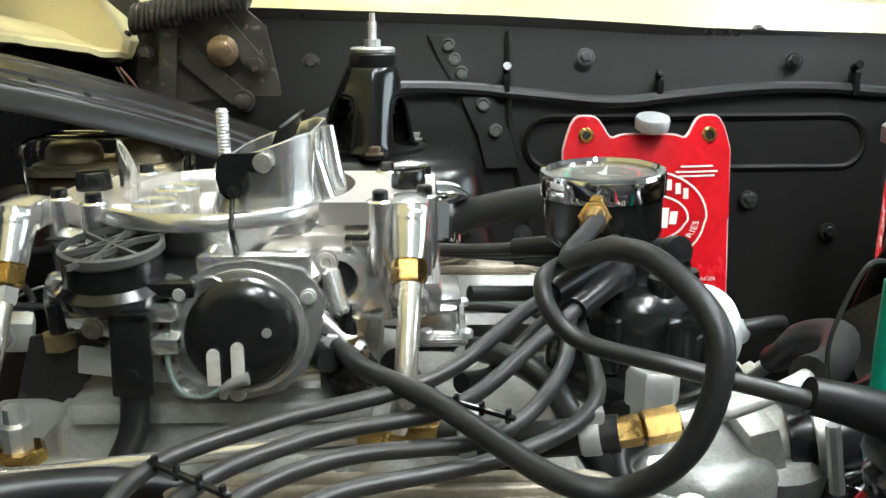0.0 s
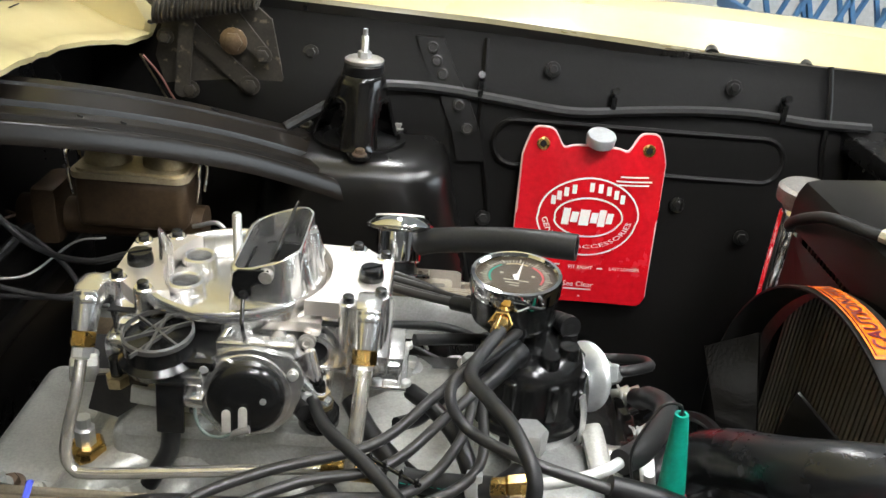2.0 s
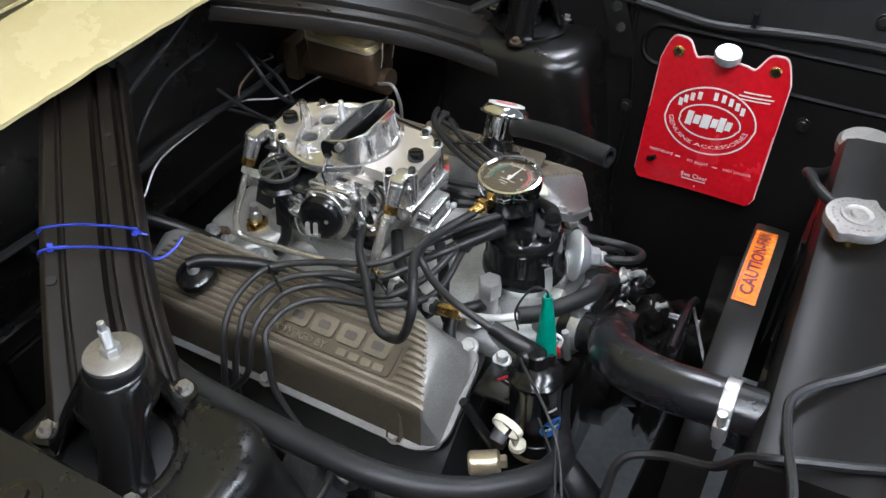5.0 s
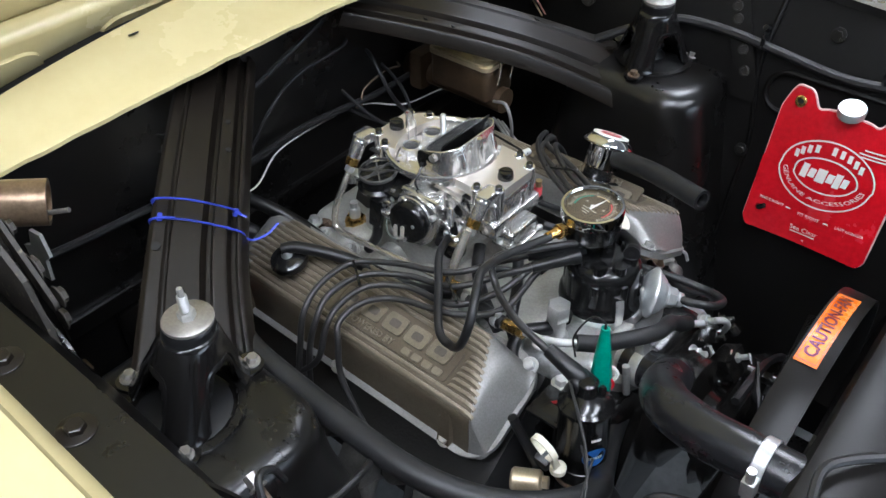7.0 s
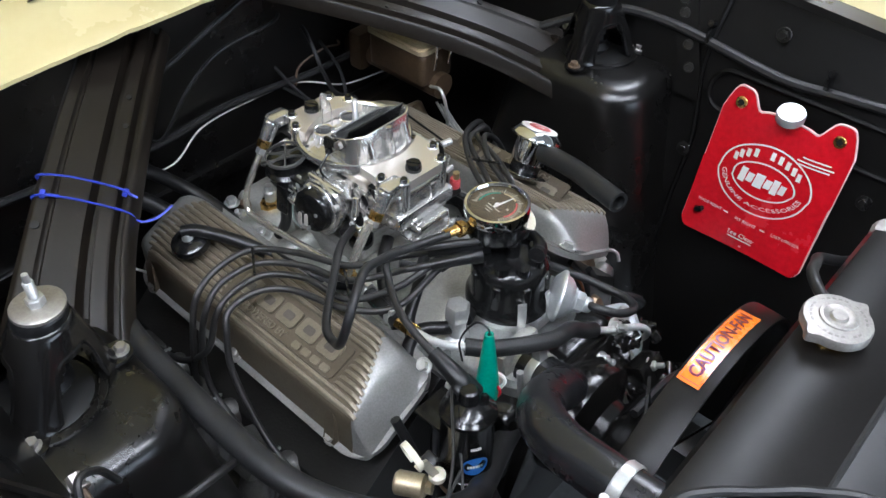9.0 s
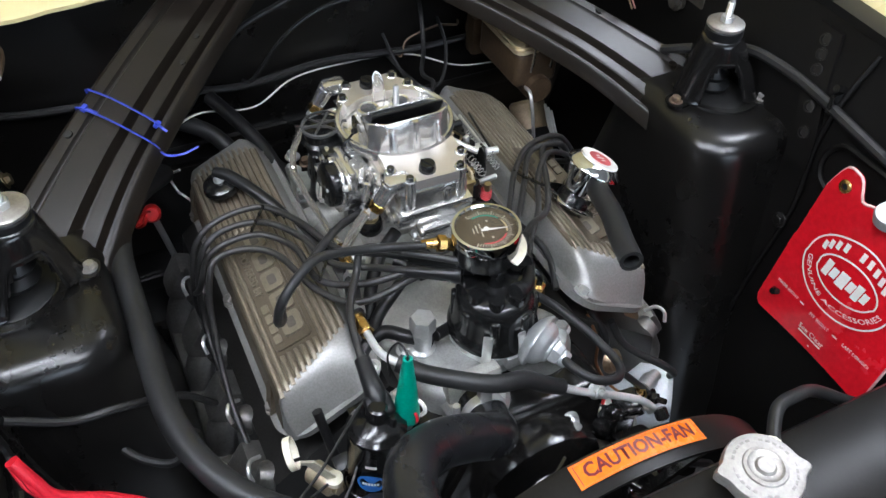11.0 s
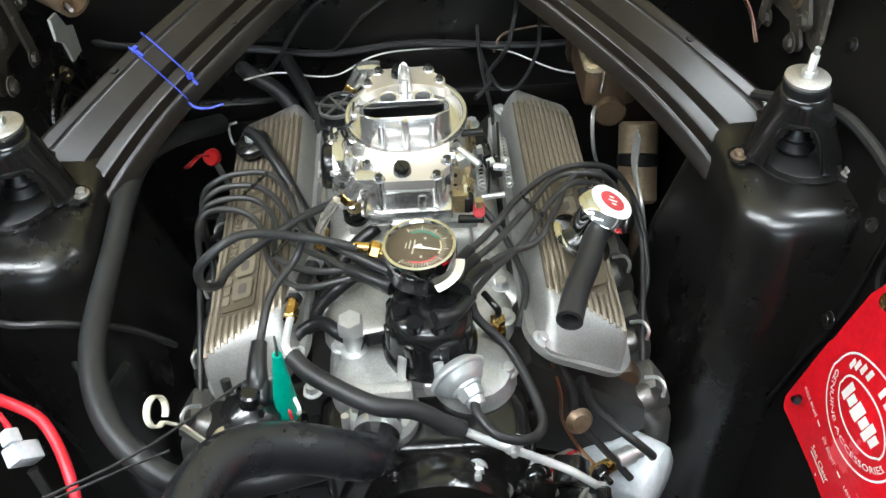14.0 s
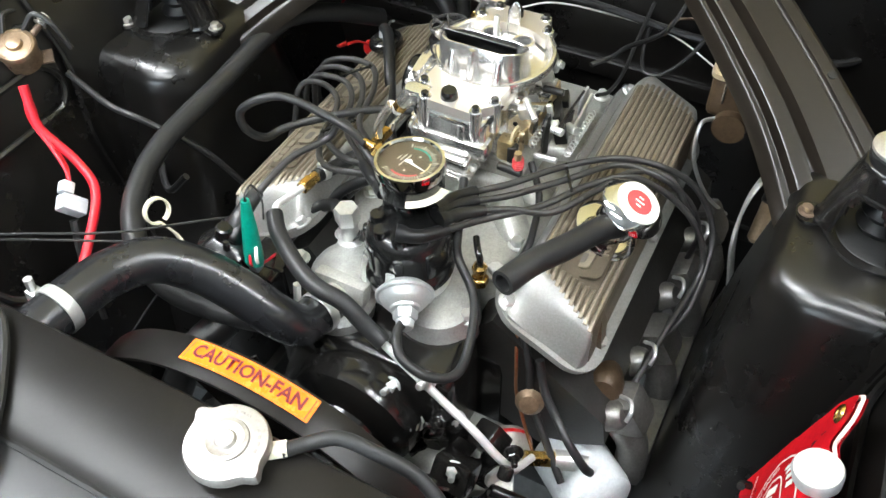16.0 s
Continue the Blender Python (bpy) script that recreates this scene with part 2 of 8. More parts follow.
M_TEAL = material("green_rubber_sleeve", (0.0, 0.27, 0.19), 0.4, other=(0.0, 0.2, 0.14), patch=50, grain=300, bump=0.05)
M_ORANGE = material("orange_label", (0.84, 0.20, 0.012), 0.25, other=(0.80, 0.17, 0.01), patch=30, grain=200, bump=0.0, coat=0.3)
M_REDWIRE = material("red_cable", (0.6, 0.015, 0.03), 0.35, other=(0.48, 0.01, 0.02), patch=40, grain=200, bump=0.03)
M_REDTAG = material("red_plastic", (0.55, 0.02, 0.02), 0.3, other=(0.45, 0.015, 0.015), patch=40, grain=200, bump=0.03)
M_COPPER = material("copper_pipe", (0.42, 0.20, 0.10), 0.35, 0.9, other=(0.32, 0.16, 0.09), patch=60, grain=200, bump=0.05)
M_FILTER = material("white_canister_paint", (0.62, 0.66, 0.68), 0.3, other=(0.52, 0.55, 0.57), patch=15, grain=200, bump=0.03)
M_FACE = material("gauge_face", (0.062, 0.045, 0.026), 0.35, other=(0.05, 0.036, 0.02), patch=30, grain=200, bump=0.0)
M_CORE = material("radiator_fins", (0.17, 0.15, 0.115), 0.5, 0.4, other=(0.11, 0.10, 0.078), patch=20, grain=300, bump=0.3)
M_RAD = material("radiator_black_paint", (0.010, 0.0092, 0.0085), 0.34, other=(0.007, 0.0062, 0.0056), patch=9, grain=300, bump=0.05, depth=0.0005, spread=0.08, spec=0.2)
M_PANEL = material("smooth_black_panel", (0.012, 0.0125, 0.0135), 0.42, other=(0.009, 0.009, 0.0095), patch=5, grain=300, bump=0.0, spread=0.05, spec=0.5)
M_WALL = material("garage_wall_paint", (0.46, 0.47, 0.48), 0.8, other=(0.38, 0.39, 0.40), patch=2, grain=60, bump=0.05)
# dim and bright wall tones steer reflections in the bay; not separate paints
M_DIMWALL = material("dim_reflection_wall", (0.17, 0.165, 0.16), 0.8, other=(0.10, 0.098, 0.095), patch=2, grain=60, bump=0.05)
M_FARWALL = material("bright_bounce_wall", (0.62, 0.62, 0.60), 0.8, other=(0.55, 0.55, 0.53), patch=2, grain=60, bump=0.05)
M_FLOOR = material("garage_concrete", (0.26, 0.26, 0.26), 0.7, other=(0.17, 0.17, 0.17), patch=3, grain=60, bump=0.15)
M_CEIL = material("garage_ceiling_paint", (0.42, 0.42, 0.415), 0.85, other=(0.36, 0.36, 0.355), patch=2, grain=60, bump=0.05)
M_BLUELABEL = material("blue_label", (0.03, 0.16, 0.5), 0.3, other=(0.02, 0.12, 0.42), patch=60, grain=200, bump=0.0)
M_SCALE = material("ivory_scale_print", (0.42, 0.39, 0.31), 0.4, other=(0.36, 0.33, 0.26), patch=60, grain=300, bump=0.0)
M_PINK = material("faded_red_sleeve", (0.55, 0.06, 0.07), 0.35, other=(0.45, 0.05, 0.05), patch=60, grain=200, bump=0.0)

M_SKY = bpy.data.materials.new("daylight_outside")
M_SKY.use_nodes = True
_s = M_SKY.node_tree.nodes["Principled BSDF"]
_s.inputs["Base Color"].default_value = (0.5, 0.55, 0.6, 1)
_s.inputs["Emission Color"].default_value = (0.80, 0.91, 1.0, 1)
_s.inputs["Emission Strength"].default_value = 7.0

M_GLASS = bpy.data.materials.new("clear_glass")
M_GLASS.use_nodes = True
_g = M_GLASS.node_tree.nodes["Principled BSDF"]
_g.inputs["Transmission Weight"].default_value = 1.0
_g.inputs["Roughness"].default_value = 0.02
_g.inputs["IOR"].default_value = 1.45

M_TUBE = bpy.data.materials.new("lamp_diffuser")
M_TUBE.use_nodes = True
_e = M_TUBE.node_tree.nodes["Principled BSDF"]
_e.inputs["Base Color"].default_value = (0.8, 0.8, 0.8, 1)
_e.inputs["Emission Color"].default_value = (0.97, 1.0, 1.03, 1)
_e.inputs["Emission Strength"].default_value = 60.0

# ---- the garage ----
bm = bm_new()
box(bm, (9, 8, 0.1), at(0.5, 0.5, -0.05))
single("floor", bm, M_FLOOR, "grey concrete garage floor with stains", "floor", kind="structure")
bm = bm_new()
box(bm, (9, 8, 0.1), at(0.5, 0.5, 2.75))
single("ceiling", bm, M_CEIL, "plain painted garage ceiling", "ceiling", kind="structure")
# walls out of view: south darkened, north brightened, for what the bay mirrors
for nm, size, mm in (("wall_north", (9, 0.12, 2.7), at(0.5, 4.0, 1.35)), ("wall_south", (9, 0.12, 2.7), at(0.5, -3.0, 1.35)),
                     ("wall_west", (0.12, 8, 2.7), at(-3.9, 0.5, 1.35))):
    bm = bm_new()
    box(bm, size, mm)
    single(nm, bm, M_FARWALL if nm == "wall_north" else M_DIMWALL if nm == "wall_south" else M_WALL, "unseen garage wall, its tone set for reflections and bounce", "wall", kind="structure")


# front wall with the raised garage door's opening and daylight outside
bm = bm_new()
for size, mm in (((0.12, 2.3, 2.7), at(4.4, -1.85, 1.35)), ((0.12, 2.2, 2.7), at(4.4, 3.4, 1.35)), ((0.12, 3.0, 0.45), at(4.4, 0.8, 2.475))):
    box(bm, size, mm)
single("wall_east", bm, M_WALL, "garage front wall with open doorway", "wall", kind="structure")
bm = bm_new()
box(bm, (0.02, 9, 5), at(6.5, 0.8, 2.0))
single("backdrop", bm, M_SKY, "pale daylight outside the garage", "backdrop", kind="structure")


def ceiling_lamp(x, y, turn, length):
    lamp = thing("ceiling_light", "white tube light fixture on the garage ceiling, out of view", "ceiling light", (x, y, 2.7), "garage lights")
    b = bm_new()
    box(b, (length, 0.2, 0.05), at(x, y, 2.675, 0, 0, turn), 0.01)
    part("housing", b, M_WHITE, lamp)
    b = bm_new()
    box(b, (length - 0.05, 0.16, 0.03), at(x, y, 2.635, 0, 0, turn), 0.01)
    part("diffuser", b, M_TUBE, lamp, "glowing white diffuser")


ceiling_lamp(0.55, -0.25, 90, 1.25)
ceiling_lamp(-0.05, 1.95, 90, 1.25)
ceiling_lamp(1.35, 0.55, 90, 1.5)
# unseen fill lamp, added to brighten the passenger face of carburettor and intake
ceiling_lamp(0.25, -1.35, 90, 1.3)


# ---- the body shell of the car ----
car = thing("car_body", "pale yellow classic car shell with black engine bay, bonnet open", "car", (0, CY, 0))


def crown(y):
    if y > 0.6:
        return float(np.interp(y, [0.6, 0.65, 0.7, 0.75, 0.8, 0.85, 0.9, 0.95, 1.0, 1.05, 1.15], [1.059, 1.047, 1.042, 1.036, 1.026, 1.018, 1.014, 1.008, 0.999, 0.993, 0.986]))
    return 1.060 - 0.29 * (y - 0.56) ** 2


def bow(y):
    """How far the cowl lip stands forward at the middle of the car."""
    if y > 0.6:
        return float(np.interp(y, [0.6, 0.65, 0.7, 0.75, 0.8, 0.85, 0.9, 0.94, 1.0, 1.06, 1.15], [0.0794, 0.064, 0.056, 0.048, 0.032, 0.024, 0.021, 0.028, 0.054, 0.062, 0.056]))
    return max(-0.025, 0.08 - 0.38 * (y - 0.56) ** 2)


def fall(s, x):
    """The driver side's fender edge drops towards the front."""
    return 0.034 * max(0.0, x + 0.24) if s > 0 else 0.0


def side(s, v):
    return CY + s * v


# firewall, with its stamped ribs
bm = bm_new()
loft(bm, [[Vector((x, y, z)) for x, z in ((-0.462, 0.25), (-0.442, 0.25), (-0.442, min(1.022, crown(y) - 0.012)), (-0.462, min(1.022, crown(y) - 0.012)))]
          for y in (-0.075 + 1.24 * i / 24 for i in range(25))])
firewall = part("firewall", bm, M_BAY, car)
for z in (0.46, 0.72):
    bm = bm_new()
    box(bm, (0.012, 0.9, 0.03), at(-0.437, CY, z), 0.005)
    part("stamped_rib", bm, M_BAY, firewall)
bm = bm_new()
box(bm, (0.016, 0.34, 0.16), at(-0.436, 0.34, 0.62), 0.006)
part("stamped_panel", bm, M_BAY, firewall)

# cowl lip in body colour
prof = [(-0.420, 0.0), (-0.419, 0.006), (-0.424, 0.0105), (-0.434, 0.0125), (-0.446, 0.0165), (-0.458, 0.0245), (-0.470, 0.0345), (-0.484, 0.042), (-0.497, 0.045), (-0.498, 0.039),
        (-0.49, 0.035), (-0.474, 0.026), (-0.45, 0.012), (-0.43, 0.0)]
bm = bm_new()
secs = []
for i in range(61):
    y = -0.06 + 1.21 * i / 60
    wob = 0.0018 * noise.noise((y * 30, 0, 0))
    secs.append([Vector((x + bow(y) * (1 - 0.6 * min(1, (-0.42 - x) / 0.07)) + (wob if k < 2 else 0), y, crown(y) + z + (2.2 * wob if k < 2 else 0))) for k, (x, z) in enumerate(prof)])
loft(bm, secs)
cowl = part("cowl_lip", bm, M_CREAM, car, "pale yellow cowl lip with rough lower edge")
for y in (0.32, 0.61, 0.93):
    bm = bm_new()
    lathe(bm, [(0.007, 0), (0.007, 0.0015)], at(-0.478 + 0.5 * bow(y), y, crown(y) + 0.0412, 0, -24, 0), 14)
    part("drain_hole", bm, M_DARK, cowl)
bm = bm_new()
loft(bm, [[Vector((x, y, crown(y) + z)) for x, z in ((-0.545, 0.0), (-0.50, 0.0), (-0.50, 0.026), (-0.508, 0.032), (-0.537, 0.032), (-0.545, 0.026))]
          for y in (-0.055 + 1.2 * i / 24 for i in range(25))])
part("cowl_seal", bm, M_DARK, car, "black rubber hood seal")
bm = bm_new()
loft(bm, [[Vector((x, y, z)) for x, z in ((-0.426 + bow(y), crown(y) + 0.001), (-0.44 + bow(y), crown(y) + 0.004), (-0.470, crown(y) - 0.010), (-0.452, crown(y) - 0.014))]
          for y in (-0.06 + 1.21 * i / 20 for i in range(21))])
part("cowl_flange", bm, M_BAY, car, "black painted flange under the cowl")

# cream corner panel where the cowl meets the driver fender
bm = bm_new()
loft(bm, [[Vector((x + dx, y, z + dz)) for x, z in ((-0.53, 0.987), (-0.42, 0.988), (-0.372, 0.986), (-0.361, 0.991), (-0.355, 1.012), (-0.366, 1.032), (-0.382, 1.06), (-0.388, 1.085), (-0.53, 1.125))]
          for y, dx, dz in ((1.076, -0.006, 0.003), (1.082, 0, 0), (1.15, 0.004, -0.002), (1.2, 0.004, -0.004))])
corner = part("cowl_corner", bm, M_CREAM, car, "pale yellow corner panel beside the hinge")
bm = bm_new()
box(bm, (0.004, 0.004, 0.013), at(-0.408, 1.081, 1.012), 0.001)
part("drain_slot", bm, M_DARK, corner)
bm = bm_new()
lathe(bm, [(0.0095, 0), (0.0095, 0.003), (0.0075, 0.004), (0.006, 0.001), (0, 0.001)], at(-0.396, 1.0825, 1.047, 90, 0, 0), 18, close=False)
part("welded_nut", bm, M_CREAM, corner)

# open bonnet: inner frame, outer skin
bm = bm_new()
hood_m = at(-0.575, CY, 0.99, 0, -55, 0)
box(bm, (1.15, 1.34, 0.012), hood_m @ at(0.575, 0, 0.035), 0.005)
hood = part("bonnet", bm, M_CREAM, car, "open pale yellow bonnet")
for yy, w in ((-0.6, 0.12), (0.6, 0.12), (0, 0.12)):
    bm = bm_new()
    box(bm, (1.1, w, 0.03), hood_m @ at(0.57, yy, 0.014), 0.012, 3)
    part("inner_rib", bm, M_CREAM, hood)
bm = bm_new()
box(bm, (0.14, 1.3, 0.03), hood_m @ at(0.09, 0, 0.012), 0.012, 3)
cross = part("rear_crossmember", bm, M_CREAM, hood)
for yy in (-0.42, -0.14, 0.14, 0.42):
    bm = bm_new()
    prism(bm, rounded(0.07, 0.2, 0.034, 6), hood_m @ at(0.09, yy, -0.008), 0.006)
    part("pressed_panel", bm, M_CREAM, hood)

# inner fender aprons, fender lips, fenders
for s, who in ((-1, "passenger"), (1, "driver")):
    bm = bm_new()
    zs = [0.30, 0.55, 0.70, 0.80, 0.90, 0.965, 1.02, 1.045]
    vs = [0.43, 0.445, 0.475, 0.50, 0.522, 0.537, 0.57, 0.575]
    if s < 0:
        vs = [0.43, 0.445, 0.475, 0.50, 0.522, 0.545, 0.572, 0.577]
    nx = 24
    secs = []
    for i in range(nx + 1):
        x = -0.45 + 1.15 * i / nx
        low = [z - fall(s, x) * max(0.0, min(1.0, (z - 0.90) / 0.12)) for z in zs]
        front = [Vector((x, side(s, v + 0.004 * math.sin(9 * x) * (0.3 < z < 1.0)), z)) for v, z in zip(vs, low)]
        back = [Vector((x, side(s, v + 0.012), z)) for v, z in reversed(list(zip(vs, low)))]
        secs.append(front + back)
    loft(bm, secs)
    # one paint on both sides; the driver side is toned down against reflected light
    paint = M_APRON if s > 0 else M_BAY
    apron = part("inner_fender", bm, paint, car)
    # stamped oval recess and panel seams
    bm = bm_new()
    def on_apron(x, z, lift=0.0):
        v = float(np.interp(z, zs, vs))
        return Vector((x, side(s, v - lift), z))
    oval = rounded(0.42, 0.062, 0.03, 8, 0.335, 0.888)
    loop = [on_apron(x, z, 0.003) for x, z in oval]
    sweep(bm, loop + [loop[0]], 0.0045, 6, smooth=False)
    for x0 in (0.105, 0.60):
        sweep(bm, [on_apron(x0 + 0.02 * (z < 0.9), z, 0.003) for z in (0.56, 0.7, 0.8, 0.9, 0.96, 1.02)], 0.004, 6)
    part("stamped_bead", bm, paint, apron)
    # flange with bolts
    bm = bm_new()
    loft(bm, [[Vector((x, side(s, 0.573), 1.052 - 0.035 * max(0, x - 0.1) ** 1.2 * (s > 0) - fall(s, x))), Vector((x, side(s, 0.63), 1.052 - 0.035 * max(0, x - 0.1) ** 1.2 * (s > 0) - fall(s, x))),
               Vector((x, side(s, 0.63), 1.046 - 0.035 * max(0, x - 0.1) ** 1.2 * (s > 0) - fall(s, x))), Vector((x, side(s, 0.573), 1.04 - 0.035 * max(0, x - 0.1) ** 1.2 * (s > 0) - fall(s, x)))] for x in (-0.45 + 1.2 * i / 24 for i in range(25))])
    flange = part("fender_flange", bm, M_BAY, car, "black bolted fender flange")
    if s < 0:
        for x in (-0.22, -0.085, 0.024, 0.2, 0.36):
            bm = bm_new()
            hexbolt(bm, at(x, side(s, 0.607), 1.052), 0.0085, 0.006, 1.9)
            part("bolt", bm, M_BRACE, flange)
    # outer fender: inner lip, crown, flank
    bm = bm_new()
    secs = []
    for i in range(41):
        x = -0.5 + 1.5 * i / 40
        drop = 0.03 * max(0, (x + 0.2)) ** 1.3
        wav = 0.002 * noise.noise((x * 14, s, 3))
        lo = 1.046 if s > 0 else 1.054
        o = [(0.604 + wav, lo - 0.006), (0.607 + wav, lo + 0.004), (0.618, lo + 0.02), (0.64, lo + 0.034), (0.70, lo + 0.042), (0.80, lo + 0.03), (0.88, lo - 0.02), (0.92, lo - 0.12), (0.94, 0.6),
             (0.925, 0.6), (0.9, lo - 0.12), (0.86, lo - 0.03), (0.79, lo + 0.018), (0.7, lo + 0.03), (0.64, lo + 0.022), (0.622, lo + 0.004)]
        if s < 0:
            o = [(0.621 + wav, lo - 0.001), (0.6225 + wav, lo + 0.004), (0.632, lo + 0.010)] + o[3:]
        secs.append([Vector((x, side(s, v), z - drop - fall(s, x) * (1.0 if v < 0.63 else 0.1))) for v, z in o])
    loft(bm, secs)
    part("fender", bm, M_CREAM, car, "pale yellow outer fender")
for x in (0.44, 0.585):
    bm = bm_new()
    lathe(bm, [(0.013, 0), (0.013, 0.012), (0.011, 0.016)], at(x, 1.157, 1.052 - 0.03 * (x + 0.2) ** 1.3 - fall(1, x), -70, 0, 0) , 14)
    single("rubber_bumper", bm, M_RUBBER, "small round black rubber hood bumper", "bumper", "hood bumpers")
for x in (0.13, 0.40, 0.55):
    bm = bm_new()
    z = 1.036 - 0.03 * (x + 0.2) ** 1.3 - fall(1, x)
    prism(bm, [(-0.012, 0), (0.012, 0), (0.001, -0.018)], at(x, 1.146, z + 0.004, 90, 0, 0), 0.003)
    single("paper_wedge", bm, M_WHITE, "small white masking scrap under the fender lip", "scrap", "scraps")


# shock towers: dished top plate on a flared box
def tower(s):
    b = bm_new()
    rows = [(0.30, (-0.25, 0.19, 0.30)), (0.45, (-0.24, 0.165, 0.325)), (0.62, (-0.225, 0.125, 0.352)), (0.74, (-0.205, 0.095, 0.368)),
            (0.80, (-0.195, 0.078, 0.377)), (0.845, (-0.188, 0.068, 0.381)), (0.865, (-0.184, 0.063, 0.385)), (0.874, (-0.180, 0.0585, 0.389)), (0.8805, (-0.174, 0.052, 0.395)), (0.885, (-0.166, 0.043, 0.403)), (0.887, (-0.156, 0.032, 0.413))]
    secs = []
    for z, (xa, xb, va) in rows:
        o = rounded(xb - xa, 0.70 - va, 0.066 if z < 0.86 else 0.060, 10, (xa + xb) / 2, (0.70 + va) / 2)
        secs.append([Vector((x, side(s, min(v, 0.56 if z < 1 else v)), z)) for x, v in o])
    loft(b, secs)
    ob = part("shock_tower", b, M_BAY, car)
    b = bm_new()
    lathe(b, [(0.062, 0.884), (0.064, 0.892), (0.056, 0.893), (0.052, 0.886)], at(-0.062, side(s, 0.485), 0), 32)
    part("tower_ring", b, M_BAY, ob)
    b = bm_new()
    lathe(b, [(0.05, 0.888), (0.048, 0.8895)], at(-0.062, side(s, 0.485), 0), 28)
    part("tower_opening", b, M_DARK, ob)


tower(-1)
tower(1)

# radiator support panel ahead of the radiator, and frame under the engine
bm = bm_new()
box(bm, (0.03, 1.22, 0.5), at(0.66, CY, 0.66), 0.008)
box(bm, (0.07, 1.22, 0.03), at(0.66, CY, 0.925), 0.01)
part("radiator_support", bm, M_BAY, car)
for s in (-1, 1):
    bm = bm_new()
    lathe(bm, [(0.18, -0.09), (0.29, -0.085), (0.315, -0.06), (0.315, 0.06), (0.29, 0.085), (0.18, 0.09)], at(-0.02, side(s, 0.75), 0.315, 90, 0, 0), 40)
    wheel = part("wheel", bm, M_RUBBER, car, "black front tyre under the fender")
    bm = bm_new()
    lathe(bm, [(0.175, -0.07), (0.18, 0.07), (0.03, 0.05)], at(-0.02, side(s, 0.75), 0.315, 90, 0, 0), 32)
    part("rim", bm, M_ZINC, wheel)
bm = bm_new()
box(bm, (0.14, 1.1, 0.1), at(-0.02, CY, 0.26), 0.02)
for s in (-1, 1):
    box(bm, (1.2, 0.08, 0.1), at(0.1, side(s, 0.33), 0.3), 0.015)
part("crossmember", bm, M_BAY, car)


# ---- shock caps and braces ----
def shock_cap(s):
    v0 = 0.460 if s > 0 else 0.455
    turn = -20 * s
    c = Vector((-0.058, side(s, v0), 0))
    cap = thing("shock_mount_cap", "gloss black three-legged shock mount cap with pale washer and stud", "shock mount", (c.x, c.y, 0.887), "shock caps")
    hs = [0.892, 0.896, 0.902, 0.910, 0.918, 0.926, 0.934, 0.942, 0.950, 0.960, 0.970, 0.979, 0.984, 0.986]
    rs = [0.053, 0.0505, 0.049, 0.0475, 0.046, 0.0445, 0.043, 0.041, 0.039, 0.0362, 0.0335, 0.0305, 0.028, 0.025]
    n = 60
    def leaned(name, bm_, mat, parent, label=""):
        """The cap leans inward with the strut below it."""
        for v in bm_.verts:
            k = min(1.05, max(0.0, (1.0 - v.co.z) / 0.112))
            v.co.x -= 0.011 * k
            v.co.y += s * 0.019 * k
        return part(name, bm_, mat, parent, label)
    def shell(inset):
        rings = []
        for z, r0 in zip(hs, rs):
            ring = []
            for i in range(n):
                a = 2 * math.pi * i / n
                k = 0.5 + 0.5 * math.cos(3 * (a - radians(60)))
                r = r0 - inset + (0.021 * k ** 2 - 0.003) * (1 - (z - 0.892) / 0.095) ** 1.4
                a += radians(turn)
                ring.append(b.verts.new((c.x + r * math.cos(a), c.y + r * math.sin(a), z)))
            rings.append(ring)
        for q in range(len(hs) - 1):
            for i in range(n):
                a = (360 * (i + 0.5) / n) % 120
                a = min(a, 120 - a)
                if a < 35 * math.sqrt(max(0.0, 1 - ((hs[q] - 0.892) / 0.060) ** 2)) and hs[q] < 0.950:
                    continue
                b.faces.new((rings[q][i], rings[q][(i + 1) % n], rings[q + 1][(i + 1) % n], rings[q + 1][i]))
        return rings
    b = bm_new()
    outer = shell(0.0)
    b.faces.new(outer[-1])
    shell(0.003)
    bell = leaned("bell", b, M_CAP, cap)
    for k in range(3):
        a = radians(120 * k)
        b = bm_new()
        pts = []
        for i in range(19):
            u = -1 + 2 * i / 18
            ang, z = a + radians(36) * math.copysign(math.sqrt(max(0, 1 - (1 - abs(u)) ** 2 * 0.999)), u) * (abs(u) ** 0.15), 0.893 + 0.062 * math.sqrt(max(0.0, 1 - abs(u) ** 2.6))
            k_ = 0.5 + 0.5 * math.cos(3 * (ang - radians(60)))
            r = float(np.interp(z, hs, rs)) - 0.0012 + (0.021 * k_ ** 2 - 0.003) * (1 - (z - 0.892) / 0.095) ** 1.4
            ang += radians(turn)
            pts.append((c.x + r * math.cos(ang), c.y + r * math.sin(ang), z))
        sweep(b, pts, 0.0024, 6, 2)
        leaned("arch_rim", b, M_CAP, bell)
    b = bm_new()
    lathe(b, [(0.02, 0.889), (0.026, 0.9), (0.018, 0.91), (0.022, 0.918), (0.012, 0.93), (0.008, 0.97)], Matrix.Translation(c), 24)
    leaned("inner_bushing", b, M_RUBBER, cap)
    for k in range(3):
        a = radians(60 + 120 * k + turn)
        ax = Vector((math.cos(a), math.sin(a), 0))
        f = c + ax * 0.074 + Vector((0, 0, 0.8885))
        b = bm_new()
        prism(b, rounded(0.036, 0.032, 0.013, 5), Matrix.Translation(f - ax * 0.006) @ Matrix.Rotation(a, 4, "Z"), 0.0045)
        foot = leaned("foot", b, M_CAP, cap)
        b = bm_new()
